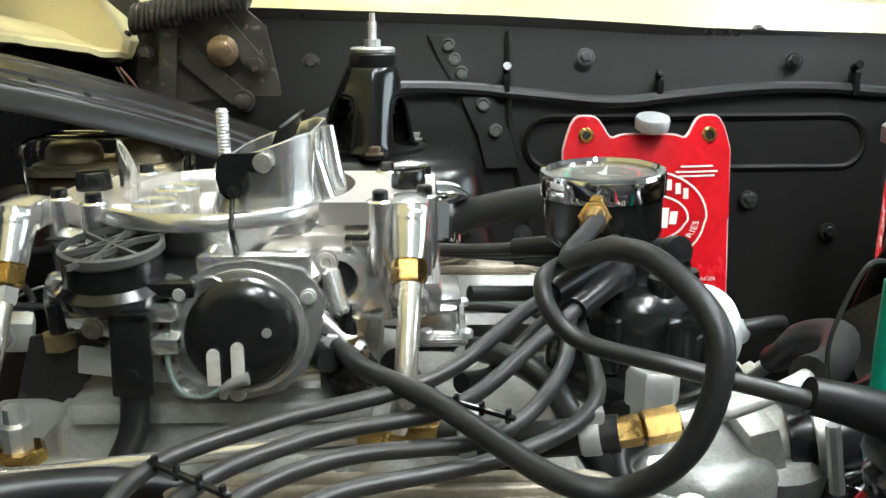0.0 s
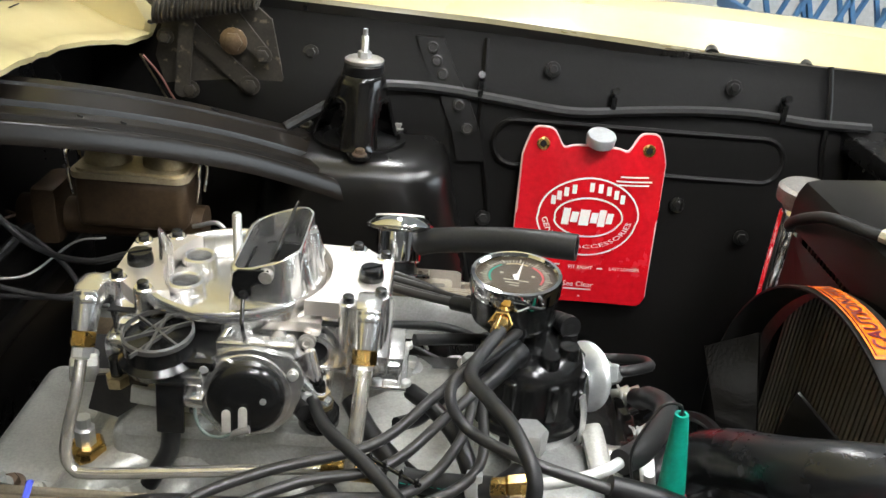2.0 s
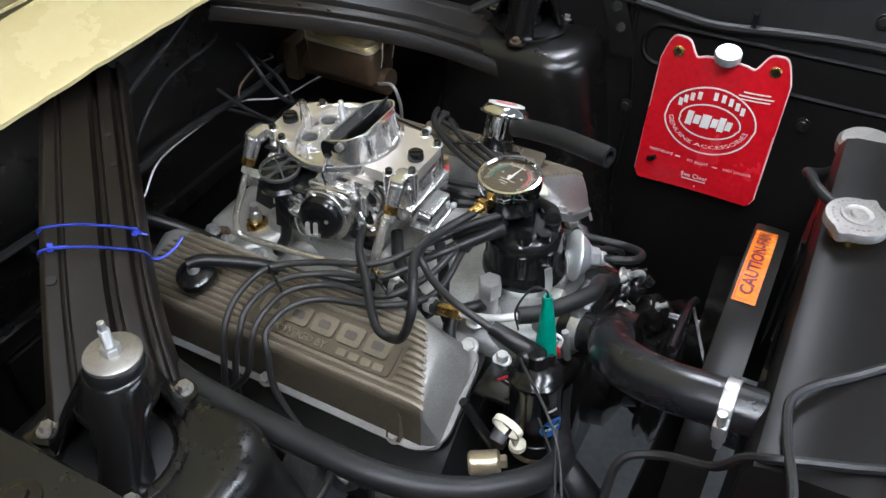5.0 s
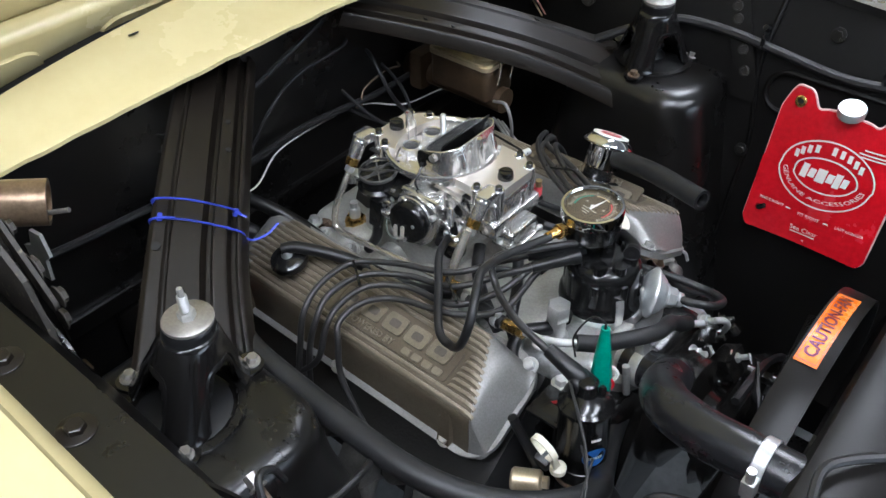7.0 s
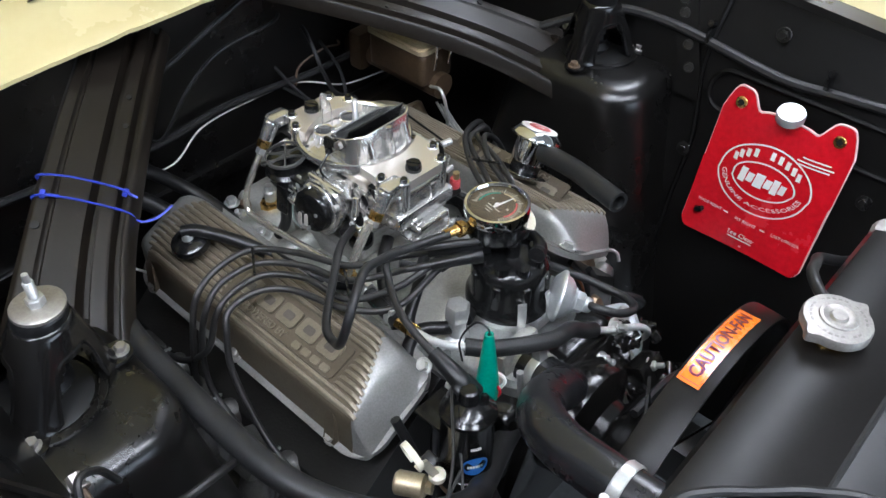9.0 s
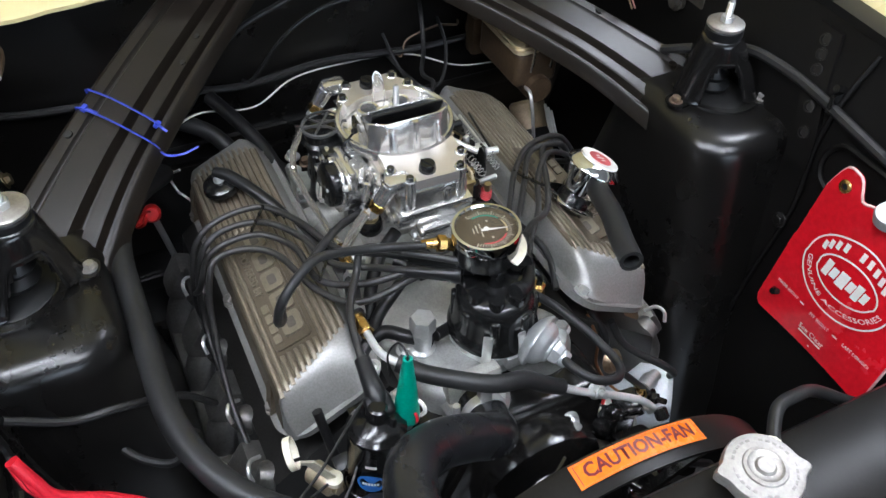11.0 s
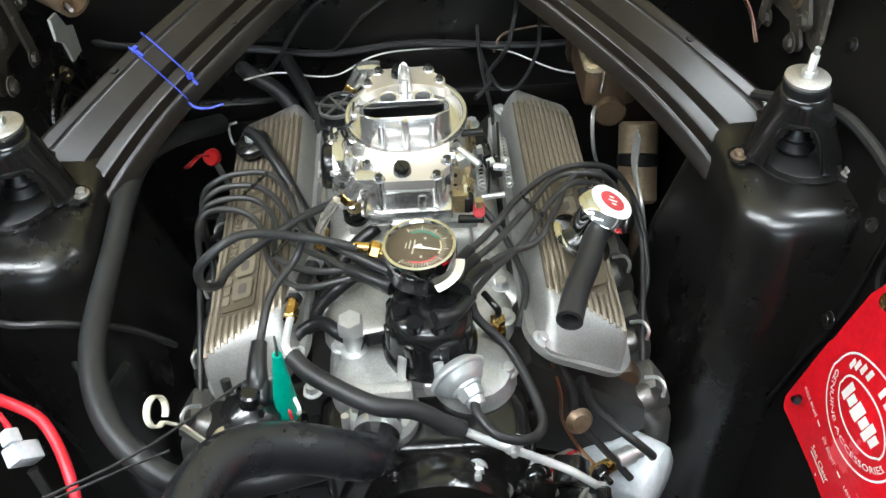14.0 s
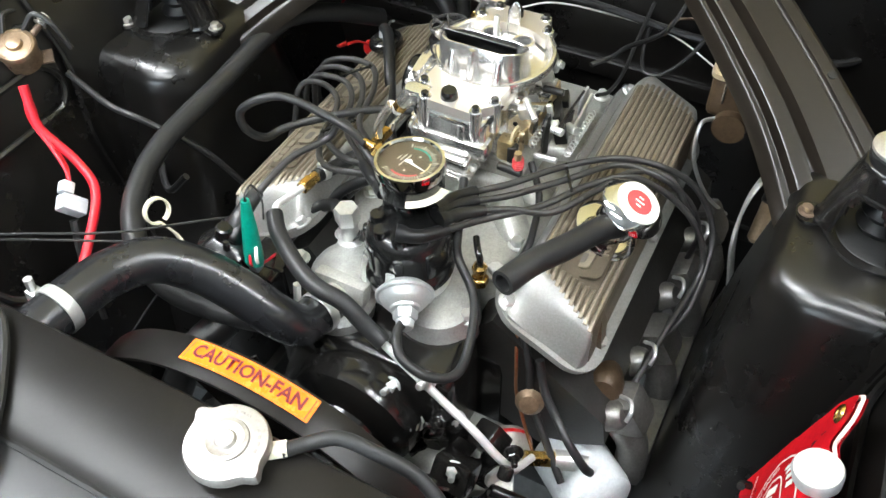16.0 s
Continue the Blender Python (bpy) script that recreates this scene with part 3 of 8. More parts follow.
        hexbolt(b, Matrix.Translation(f + Vector((0, 0, 0.0045))), 0.0066, 0.007, 1.5)
        leaned("bolt", b, M_RUST if (k == 2 and s > 0) else M_TIN, foot)
    dz = Matrix.Translation(c + Vector((0, 0, 0 if s > 0 else -0.003)))
    b = bm_new()
    lathe(b, [(0.0245, 0.983), (0.026, 0.988), (0.026, 0.998), (0.0245, 1.0)], dz, 28)
    leaned("rubber_bushing", b, M_RUBBER, cap)
    b = bm_new()
    lathe(b, [(0.0245, 1.0), (0.0255, 1.001), (0.0255, 1.0045), (0.0225, 1.0065)], dz, 30)
    leaned("washer", b, M_TIN, cap, "pale plated dished washer")
    b = bm_new()
    lathe(b, [(0.009, 1.0065), (0.009, 1.014), (0.008, 1.015)], dz, 6)
    for i in range(12):
        z = 1.015 + i * 0.0016
        lathe(b, [(0.0046, z), (0.0052, z + 0.0008), (0.0046, z + 0.0016)], dz, 10)
    lathe(b, [(0.0035, 1.0335), (0.0032, 1.043), (0.0025, 1.0435)], dz, 8)
    leaned("stud", b, M_ZINC, cap)


shock_cap(-1)
shock_cap(1)


def brace(s):
    """Pressed channel from tower to cowl, inner edge lower than the outer one."""
    br = thing("tower_brace", "black pressed-steel brace from shock tower to cowl, worn paint", "brace", (-0.1, side(s, 0.45), 0.87), "tower braces")
    # stations: outer edge, inner edge (x, v, z)
    out0, out1 = Vector((-0.155, 0.485, 0.893)), Vector((-0.447, 0.166, 1.034))
    in0, in1 = Vector((-0.082, 0.395, 0.858)), Vector((-0.395, 0.085, 1.010))
    def height(u):
        h = 0.005 * min(1.0, u / 0.05) - 0.016 * max(0.0, (u - 0.93) / 0.07) ** 1.6
        for at_u, deep, half in ((0.20, 0.004, 0.026), (0.592, 0.014, 0.048), (0.845, 0.013, 0.045)):
            h -= deep * math.exp(-(abs(u - at_u) / half) ** 6)
        return h
    prof = [(0.0, -0.022)] + [(k / 72, height(k / 72)) for k in range(73)]
    secs = []
    for i in range(25):
        t = i / 24
        o, n_ = out0.lerp(out1, t), in0.lerp(in1, t)
        widen = max(0, 1 - t / 0.34) ** 2
        n_ = n_ + Vector((0.050, 0.012, -0.030)) * widen
        o = o + Vector((0.015, 0.012, -0.004)) * widen
        w = n_ - o
        up = Vector((0.30, 0.22, 0.93)).normalized()
        bow = Vector((0, 0, 0.012 * math.sin(math.pi * t)))
        top = [o + w * u + up * h + bow for u, h in prof]
        low = [p - up * 0.0035 for p in reversed(top)]
        secs.append([Vector((p.x, side(s, p.y), p.z)) for p in top + low])
    b = bm_new()
    loft(b, secs)
    bar = part("channel", b, M_BRACE, br)
    for t, u in ((0.3, 0.1), (0.62, 0.75), (0.72, 0.72)):
        p = out0.lerp(out1, t).lerp(in0.lerp(in1, t), u) + Vector((0.3, 0.22, 0.93)).normalized() * 0.006 + Vector((0, 0, 0.012 * math.sin(math.pi * t)))
        b = bm_new()
        q = Vector((p.x, side(s, p.y), p.z))
        lathe(b, [(0.0055 if u < 0.2 else 0.0035, -0.003), (0.0055 if u < 0.2 else 0.0035, 0.0006)], toward(q, q + Vector((0.30, s * 0.22, 0.93))), 14)
        part("hole", b, M_DARK, bar)
    for p in ((-0.10, 0.42, 0.876), (-0.135, 0.46, 0.885)):
        b = bm_new()
        hexbolt(b, at(p[0], side(s, p[1]), p[2]), 0.008, 0.007)
        part("bolt", b, M_BRACE, br)
    return br


brace(-1)
brace(1)


# blue cable ties round the passenger brace
def cable_tie(a, b_, tail):
    t = thing("cable_tie", "blue nylon cable tie round the black brace", "cable tie", a, "blue cable ties")
    up = Vector((0.3, -0.22, 0.93)).normalized()
    a, b_ = Vector(a), Vector(b_)
    a = a.lerp(b_, 0.1)
    a, b_ = a + up * 0.004, b_ + up * 0.005
    m1 = a.lerp(b_, 0.33) + up * 0.011
    m2 = a.lerp(b_, 0.66) + up * 0.010
    b = bm_new()
    sweep(b, [a - up * 0.03, a, m1, m2, b_, b_ - up * 0.03], 0.0024, 6, flat=0.5)
    part("strap", b, M_BLUE, t)
    b = bm_new()
    box(b, (0.009, 0.007, 0.006), toward(tail[0], tail[1]), 0.0012)
    sweep(b, [tail[0], Vector(tail[0]).lerp(Vector(tail[1]), 0.5), tail[1]], 0.0022, 6, flat=0.5)
    part("head", b, M_BLUE, t)


cable_tie((-0.287, 0.192, 0.972), (-0.214, 0.267, 0.942), ((-0.216, 0.265, 0.944), (-0.208, 0.274, 0.936)))
cable_tie((-0.272, 0.174, 0.961), (-0.199, 0.256, 0.924), ((-0.258, 0.19, 0.962), (-0.247, 0.203, 0.958)))
bm = bm_new()
sweep(bm, [(-0.199, 0.256, 0.922), (-0.193, 0.266, 0.912), (-0.188, 0.285, 0.912), (-0.19, 0.305, 0.916)], 0.002, 6, flat=0.5)
single("cable_tie_tail", bm, M_BLUE, "loose tail of a blue nylon cable tie", "cable tie", "blue cable ties")

# ---- engine: block, heads, intake ----
engine = thing("engine", "V8 engine block with grey heads, alloy intake and black front cover", "engine", (-0.08, CY, 0.4))
bm = bm_new()
box(bm, (0.50, 0.30, 0.36), at(-0.09, CY, 0.52), 0.03)
part("block", bm, M_BLOCK, engine)
for s in (-1, 1):
    bm = bm_new()
    sec = [(0.10, 0.74), (0.128, 0.775), (0.278, 0.656), (0.285, 0.61), (0.20, 0.55), (0.10, 0.60)]
    loft(bm, [[Vector((x, side(s, v), z)) for v, z in sec] for x in (-0.325, -0.31, 0.135, 0.15)])
    hd = part("cylinder_head", bm, M_HEADS, engine)
    for x in (-0.26, -0.14, -0.02, 0.10):
        bm = bm_new()
        box(bm, (0.05, 0.07, 0.06), at(x, side(s, 0.285), 0.625, s * 30, 0, 0), 0.012)
        part("port_boss", bm, M_IRON, hd)
    bm = bm_new()
    box(bm, (0.42, 0.04, 0.05), at(-0.08, side(s, 0.32), 0.52), 0.015)
    log = part("exhaust_manifold", bm, M_IRON, engine)
    for x in (-0.26, -0.14, -0.02, 0.10):
        bm = bm_new()
        sweep(bm, [(x, side(s, 0.28), 0.61), (x + 0.01, side(s, 0.312), 0.58), (x + 0.015, side(s, 0.318), 0.53)], 0.021, 10)
        part("exhaust_runner", bm, M_IRON, log)

# intake manifold
bm = bm_new()
box(bm, (0.36, 0.235, 0.08), at(-0.08, CY, 0.735), 0.02, 3)
box(bm, (0.11, 0.18, 0.06), at(-0.293, CY + 0.026, 0.720), 0.024, 4)
box(bm, (0.20, 0.15, 0.05), at(-0.115, CY, 0.795), 0.016, 3)
box(bm, (0.17, 0.165, 0.014), at(-0.115, CY, 0.826), 0.005)
intake = part("intake_manifold", bm, M_CAST, engine, "bare cast aluminium intake manifold")
for s in (-1, 1):
    for x in (-0.26, -0.17, -0.05, 0.04):
        bm = bm_new()
        sweep(bm, [(-0.115 + (x + 0.11) * 0.4, side(s, 0.045), 0.782), (-0.115 + (x + 0.115) * 0.75, side(s, 0.085), 0.768), (x, side(s, 0.128), 0.748)], 0.023, 12)
        part("runner", bm, M_CAST, intake)
bm = bm_new()
box(bm, (0.10, 0.20, 0.07), at(0.13, CY - 0.01, 0.742), 0.032, 4)
lathe(bm, [(0.052, 0.74), (0.05, 0.768), (0.043, 0.781), (0.028, 0.787), (0.0, 0.788)], at(0.155, 0.605, 0), 28, close=False)
lathe(bm, [(0.04, 0.76), (0.042, 0.778), (0.036, 0.785)], at(0.205, 0.50, 0), 24)
lathe(bm, [(0.047, 0.755), (0.046, 0.782), (0.040, 0.791), (0.028, 0.795), (0.0, 0.796)], at(0.165, 0.487, 0), 28, close=False)
part("thermostat_crossover", bm, M_CROSS, engine, "cast aluminium water crossover")
for i, (x, y, z, r) in enumerate(((0.128, 0.469, 0.79, 0.011), (0.118, 0.452, 0.785, 0.008), (0.09, 0.648, 0.785, 0.009), (0.16, 0.645, 0.775, 0.008), (-0.30, 0.45, 0.77, 0.008),
                                  (-0.30, 0.64, 0.77, 0.008), (0.03, 0.44, 0.775, 0.008), (0.17, 0.42, 0.775, 0.008), (0.03, 0.65, 0.775, 0.008))):
    bm = bm_new()
    hexbolt(bm, at(x, y, z), r, 0.009, 1.5)
    part("intake_bolt", bm, M_ZINC, intake)

# front: timing cover, pump, pulley, fan
bm = bm_new()
box(bm, (0.09, 0.24, 0.32), at(0.205, CY, 0.60), 0.02, 3)
lathe(bm, [(0.075, 0), (0.085, 0.02), (0.08, 0.045), (0.045, 0.06), (0.04, 0.08)], at(0.245, CY + 0.01, 0.68, 0, 90, 0), 28)
box(bm, (0.03, 0.06, 0.12), at(0.24, CY + 0.07, 0.645, 20, 0, 0), 0.01)
box(bm, (0.03, 0.06, 0.16), at(0.25, CY - 0.07, 0.68, -20, 0, 0), 0.01)
part("water_pump", bm, M_BLOCK, engine, "gloss black water pump and timing cover")
bm = bm_new()
lathe(bm, [(0.02, 0), (0.07, 0.002), (0.078, 0.008), (0.068, 0.018), (0.078, 0.028), (0.07, 0.034), (0.03, 0.036)], at(0.325, CY + 0.01, 0.68, 0, 90, 0), 32)
pulley = part("fan_pulley", bm, M_BLOCK, engine)
for i in range(5):
    bm = bm_new()
    a = 72 * i + 20
    mm = at(0.375, CY + 0.01, 0.68) @ Matrix.Rotation(radians(a), 4, "X")
    prism(bm, [(0.02, -0.016), (0.19, -0.045), (0.195, 0.03), (0.02, 0.016)], mm @ pose(0, 0, 0, 0, -90, 0) @ pose(0, 0, 0, 28, 0, 0), 0.003)
    part("fan_blade", bm, M_BLOCK, pulley)
for k, (x, y, z) in enumerate(((0.262, 0.60, 0.742), (0.262, 0.51, 0.742), (0.265, 0.63, 0.69), (0.262, 0.665, 0.72), (0.25, 0.64, 0.765))):
    bm = bm_new()
    hexbolt(bm, at(x, y, z, 0, 60, 0), 0.0085, 0.009, 1.4, 0.012)
    part("pump_bolt", bm, M_BLOCK if k % 2 else M_ZINC, engine)
bm = bm_new()
sweep(bm, [(0.345, 0.54, 0.765), (0.343, 0.64, 0.74), (0.34, 0.75, 0.66), (0.338, 0.79, 0.61), (0.34, 0.74, 0.555), (0.34, 0.62, 0.60)], 0.006, 6)
single("fan_belt", bm, M_RUBBER, "black rubber fan belt on the pulleys", "belt")


# ---- valve covers ----
M_RECESS = material("dusty_recess", (0.11, 0.098, 0.08), 0.6, 0.2, patch=30, grain=400, bump=0.2)


def valve_cover(s, shift, rise=0.0, inset=0.0, squeeze=0.0):
    """Cast cover: sloped flange, flat finned top whose fins end on a slant, raised name plate, smooth sloped nose."""
    vc = thing("valve_cover", "dusty grey cast aluminium valve cover with fins and raised name plate", "valve cover",
               (-0.09 + shift, side(s, 0.2), 0.78), "valve covers")
    def P(x, v, z):
        return Vector((x + shift, side(s, v - inset - squeeze * (v - 0.15)), z + rise))
    # section (v, z) across the top, from the inner wall over the top to the outer flank
    top = [(0.136, 0.797), (0.141, 0.808), (0.148, 0.820), (0.154, 0.8265), (0.161, 0.8290), (0.185, 0.8208), (0.210, 0.8122), (0.235, 0.8035), (0.245, 0.7995),
           (0.2500, 0.7955), (0.2525, 0.788), (0.2525, 0.768), (0.2525, 0.748), (0.2535, 0.732)]
    vm = 0.200
    def zf(v):
        return 0.790 - 0.55 * (v - 0.147)
    def xe(v):
        return 0.088 + 0.46 * (v - 0.17)
    def loop(fx, h, pull):
        pts = []
        for v, z in top:
            w = vm + (v - vm) * (1 - pull)
            pts.append((fx(v), w, max(zf(w), zf(v)) * (1 - h) + z * h if h < 1 else z))
        return [P(*p) for p in pts] + [P(x, w, zf(w) - 0.004) for x, w, z in reversed(pts)]
    secs = [loop(lambda v, x=x: x, h, pull) for x, h, pull in ((-0.315, 0.0, 0.48), (-0.3145, 0.35, 0.42), (-0.312, 0.66, 0.34), (-0.306, 0.86, 0.22), (-0.297, 0.955, 0.11), (-0.286, 0.99, 0.04), (-0.270, 1.0, 0.0))]
    secs += [loop(lambda v, g=g: xe(v) + (0.149 - xe(v)) * g, h, pull)
             for g, h, pull in ((0.0, 1.0, 0.0), (0.10, 0.985, 0.0), (0.22, 0.94, 0.01), (0.42, 0.80, 0.025), (0.62, 0.58, 0.05), (0.80, 0.33, 0.09), (0.93, 0.12, 0.15), (1.0, 0.0, 0.22))]
    b = bm_new()
    loft(b, secs)
    body = part("body", b, M_NOSE, vc, "smooth grey alloy body with bare nose")
    # dusty top laid over the body, carried down the flank to paint its shade
    b = bm_new()
    skin = top[3:]
    secs = []
    for k in range(13):
        u = k / 12
        o = []
        for v, z in skin:
            x = -0.270 + (xe(v) + 0.002 + 0.270) * u
            flat = 0.153 < v < 0.25
            o.append((P(x, v + (0.0 if flat else 0.0009 if v > 0.2 else -0.0009), z + (0.0009 if flat else 0.0)), P(x, v + (-0.002 if v > 0.2 else 0.002), z - 0.002)))
        secs.append([p for p, _ in o] + [q for _, q in reversed(o)])
    loft(b, secs)
    part("dusty_top", b, M_COVER, body, "brown dusty finned top, darkened down the shaded flank")
    # flange
    b = bm_new()
    o = rounded(0.472, 0.150, 0.042, 8, -0.082, 0)
    fm = Matrix.Translation(P(0, 0.1945, zf(0.1945))) @ pose(0, 0, 0, s * -28.8, 0, 0)
    prism(b, o, fm @ pose(0, 0, -0.006), 0.009)
    part("flange", b, M_NOSE, vc)
    def ztop(v):
        return float(np.interp(v, [p[0] for p in top[3:10]], [p[1] for p in top[3:10]]))
    # fins
    nf = 12
    for i in range(nf):
        v = 0.1595 + 0.0885 * i / (nf - 1)
        end = -0.300 + 0.034 * (1 - math.sqrt(max(0.0, 1 - ((v - 0.2035) / 0.0475) ** 2)))
        spans = [(end, xe(v) + 0.006)]
        if 0.190 < v < 0.236:
            spans = [(end, -0.128), (0.079, xe(v) + 0.006)]
        for xa, xb in spans:
            b = bm_new()
            z = ztop(v)
            row = [(xa, 0.0, 0.0), (xa + 0.006, 0.0042, 0.0)] if xa > -0.2 else [(xa - 0.008, -0.002, 0.020), (xa + 0.001, 0.0030, 0.009), (xa + 0.010, 0.0046, 0.0025), (xa + 0.022, 0.0048, 0.0)]
            row += [(xb - 0.014, 0.0048, 0.0), (xb - 0.005, 0.0032, 0.0003), (xb, 0.0, 0.001)]
            loft(b, [[P(x, v - 0.0031, z - 0.002 - dz), P(x, v - 0.0023, z + h * 0.75 - dz), P(x, v - 0.0011, z + h - dz), P(x, v + 0.0011, z + h - 0.0003 - dz), P(x, v + 0.0023, z + h * 0.7 - dz), P(x, v + 0.0031, z - 0.002 - dz)]
                     for x, h, dz in row])
            part("fin", b, M_RAISED, body)
    # name plate with five raised blocks and a lower line
    b = bm_new()
    tilt = math.degrees(math.atan2(0.0345, 0.1))
    plate = Matrix.Translation(P(-0.0245, 0.2135, ztop(0.2135) + 0.001)) @ pose(0, 0, 0, -s * tilt, 0, 0 if s < 0 else 180)
    prism(b, rounded(0.200, 0.046, 0.006, 4), plate, 0.0026)
    name = part("name_plate", b, M_COVER, body)
    for i in range(5):
        b = bm_new()
        x0 = -0.074 + 0.0368 * i
        prism(b, rounded(0.0315, 0.0255, 0.005, 3, x0, 0.007), plate @ pose(0, 0, 0.0024), 0.0042)
        part("raised_block", b, M_RAISED, name)
        b = bm_new()
        prism(b, rounded(0.0155, 0.0105, 0.003, 3, x0, 0.007), plate @ pose(0, 0, 0.0064), 0.0006)
        part("block_recess", b, M_RECESS, name)
    for i in range(4):
        b = bm_new()
        prism(b, rounded(0.013, 0.009, 0.002, 2, 0.035 + 0.0165 * i, -0.0155), plate @ pose(0, 0, 0.0024), 0.002)
        part("raised_bar", b, M_RAISED, name)
    lettering("POWERED BY", 0.0125, plate @ pose(-0.026, -0.0155, 0.0034), 0.001, M_RAISED, "raised_lettering", name, 0.0003)
    # bolt bosses down the outer flank, and flange bolts
    for x in (0.094, -0.27):
        b = bm_new()
        loft(b, [[P(x + dx * w, v + dv, z) for dx, dv in ((-0.011, -0.012), (-0.008, 0.0), (0.008, 0.0), (0.011, -0.012))] for z, v, w in ((0.783, 0.2535, 0.5), (0.772, 0.256, 1.0), (0.745, 0.259, 1.1), (0.732, 0.261, 1.15))])
        part("bolt_boss", b, M_COVER, body)
    for x, v in ((0.094, 0.2545), (-0.09, 0.2545), (-0.27, 0.2545), (0.134, 0.141), (-0.29, 0.137)):
        b = bm_new()
        p = P(x, v, zf(v) + 0.003)
        hexbolt(b, toward(p, p + Vector((0, s * 0.55, 0.835))), 0.0075, 0.007, 1.5)
        part("flange_bolt", b, M_ZINC if v < 0.2 else M_TIN, vc)
    return vc


valve_cover(-1, 0.0)
valve_cover(1, 0.004, 0.006, 0.003, 0.08)

# ---- carburettor ----
M_PALEGOLD = material("pale_gold_plate", (0.66, 0.56, 0.38), 0.36, 0.7, other=(0.56, 0.47, 0.31), patch=40, grain=300, bump=0.05)
M_LINK = material("black_oxide_steel", (0.012, 0.0115, 0.011), 0.35, 0.4, patch=40, grain=300, bump=0.1)
CX, CC = -0.117, 0.542
carb = thing("carburettor", "polished alloy four-barrel carburettor with black electric choke", "carburettor", (CX, CC, 0.833))
bm = bm_new()
box(bm, (0.15, 0.13, 0.012), at(CX, CC, 0.839), 0.003)
box(bm, (0.128, 0.112, 0.03), at(CX, CC, 0.858), 0.006)
for dx in (-0.066, 0.066):
    for dy in (-0.058, 0.058):
        lathe(bm, [(0.013, 0.832), (0.013, 0.85), (0.01, 0.852)], at(CX + dx, CC + dy, 0), 14)
part("throttle_body", bm, M_CARB, carb)
bm = bm_new()
box(bm, (0.11, 0.095, 0.06), at(CX, CC, 0.895), 0.012, 3)
for dy in (-0.049, 0.049):
    lathe(bm, [(0.012, 0), (0.012, 0.012), (0.009, 0.014)], at(CX + 0.03, CC + dy, 0.9, -90 if dy > 0 else 90, 0, 0), 14)
    box(bm, (0.035, 0.012, 0.03), at(CX - 0.01, CC + dy, 0.905), 0.004)
part("main_body", bm, M_CARB, carb)
# fuel bowls: front and rear
for sgn, nm in ((1, "front"), (-1, "rear")):
    bm = bm_new()
    bx = CX + sgn * 0.092
    box(bm, (0.062, 0.092, 0.058), at(bx, CC, 0.895), 0.012, 3)
    box(bm, (0.03, 0.102, 0.022), at(bx + sgn * 0.022, CC, 0.882), 0.006)
    box(bm, (0.012, 0.012, 0.03), at(bx + sgn * 0.028, CC + 0.016, 0.9), 0.005)
    bowl = part("fuel_bowl", bm, M_CARB, carb)
    bm = bm_new()
    edge = [(CX + sgn * (0.064 + x), CC + y) for x, y in ((0.034, -0.05), (0.052, -0.034), (0.06, -0.03), (0.062, 0.03), (0.05, 0.036), (0.034, 0.05))]
    inner = [(-0.1245 + sgn * math.sqrt(0.0772 ** 2 - dy * dy), 0.544 + dy) for dy in (0.050 - 0.1 * k / 10 for k in range(11))]
    o = edge + inner
    prism(bm, o if sgn > 0 else o[::-1], at(0, 0, 0.926), 0.013)
    part("bowl_cover", bm, M_CARBTOP, carb)
    for x, y in ((0.118, -0.032), (0.118, 0.034), (0.09, -0.046), (0.09, 0.047)):
        bm = bm_new()
        lathe(bm, [(0.0062, 0), (0.0062, 0.0012), (0.0046, 0.0014), (0.0046, 0.006), (0.0036, 0.0068)], at(CX + sgn * x, CC + y, 0.9385), 12)
        part("cover_screw", bm, M_PLASTIC, carb, "blackened hex screw")
    bm = bm_new()
    lathe(bm, [(0.0105, 0), (0.0105, 0.004), (0.0098, 0.008), (0.0088, 0.0105)], at(CX + sgn * 0.107, CC - 0.005, 0.939), 18)
    box(bm, (0.019, 0.0022, 0.0018), at(CX + sgn * 0.107, CC - 0.005, 0.9496, 0, 0, 30))
    part("vent_plug", bm, M_PLASTIC, carb, "black slotted vent plug")
    # angled fuel inlet with brass nut, toward the passenger side
    ix = -0.008 if sgn > 0 else -0.224
    a, e = Vector((ix, 0.486, 0.929)), Vector((ix - 0.0005, 0.474, 0.910))
    bm = bm_new()
    rod(bm, a + Vector((0, 0.004, 0.006)), e, 0.0112, 18, 0.0092)
    box(bm, (0.022, 0.03, 0.018), at(a.x, a.y + 0.012, a.z + 0.004), 0.006)
    lathe(bm, [(0.0105, 0), (0.0105, 0.005), (0.008, 0.009), (0.004, 0.0105)], toward(a, a + Vector((0, 0.2, 0.9))), 16)
    inlet = part("fuel_inlet", bm, M_CARB, carb)
    d = (e - a).normalized()
    bm = bm_new()
    rod(bm, e, e + d * 0.012, 0.0098, 6, bevel=0.001)
    part("brass_nut", bm, M_BRASS, inlet)
    bm = bm_new()
    rod(bm, e + d * 0.012, e + d * 0.021, 0.0075, 6, bevel=0.001)
    part("flare_nut", bm, M_ZINC, inlet)
# air horn: plate, ring, choke tower, studs
bm = bm_new()
box(bm, (0.135, 0.104, 0.010), at(CX, CC, 0.9165), 0.003)
part("air_horn_plate", bm, M_CARBTOP, carb)
bm = bm_new()
lathe(bm, [(0.062, 0.912), (0.069, 0.921), (0.072, 0.9255), (0.0765, 0.929), (0.0765, 0.935), (0.075, 0.9372), (0.0715, 0.9378), (0.0698, 0.9368), (0.067, 0.930), (0.065, 0.9165)], at(-0.1245, 0.5440, 0), 64, close=False)
part("flange_ring", bm, M_CARB, carb)
bm = bm_new()
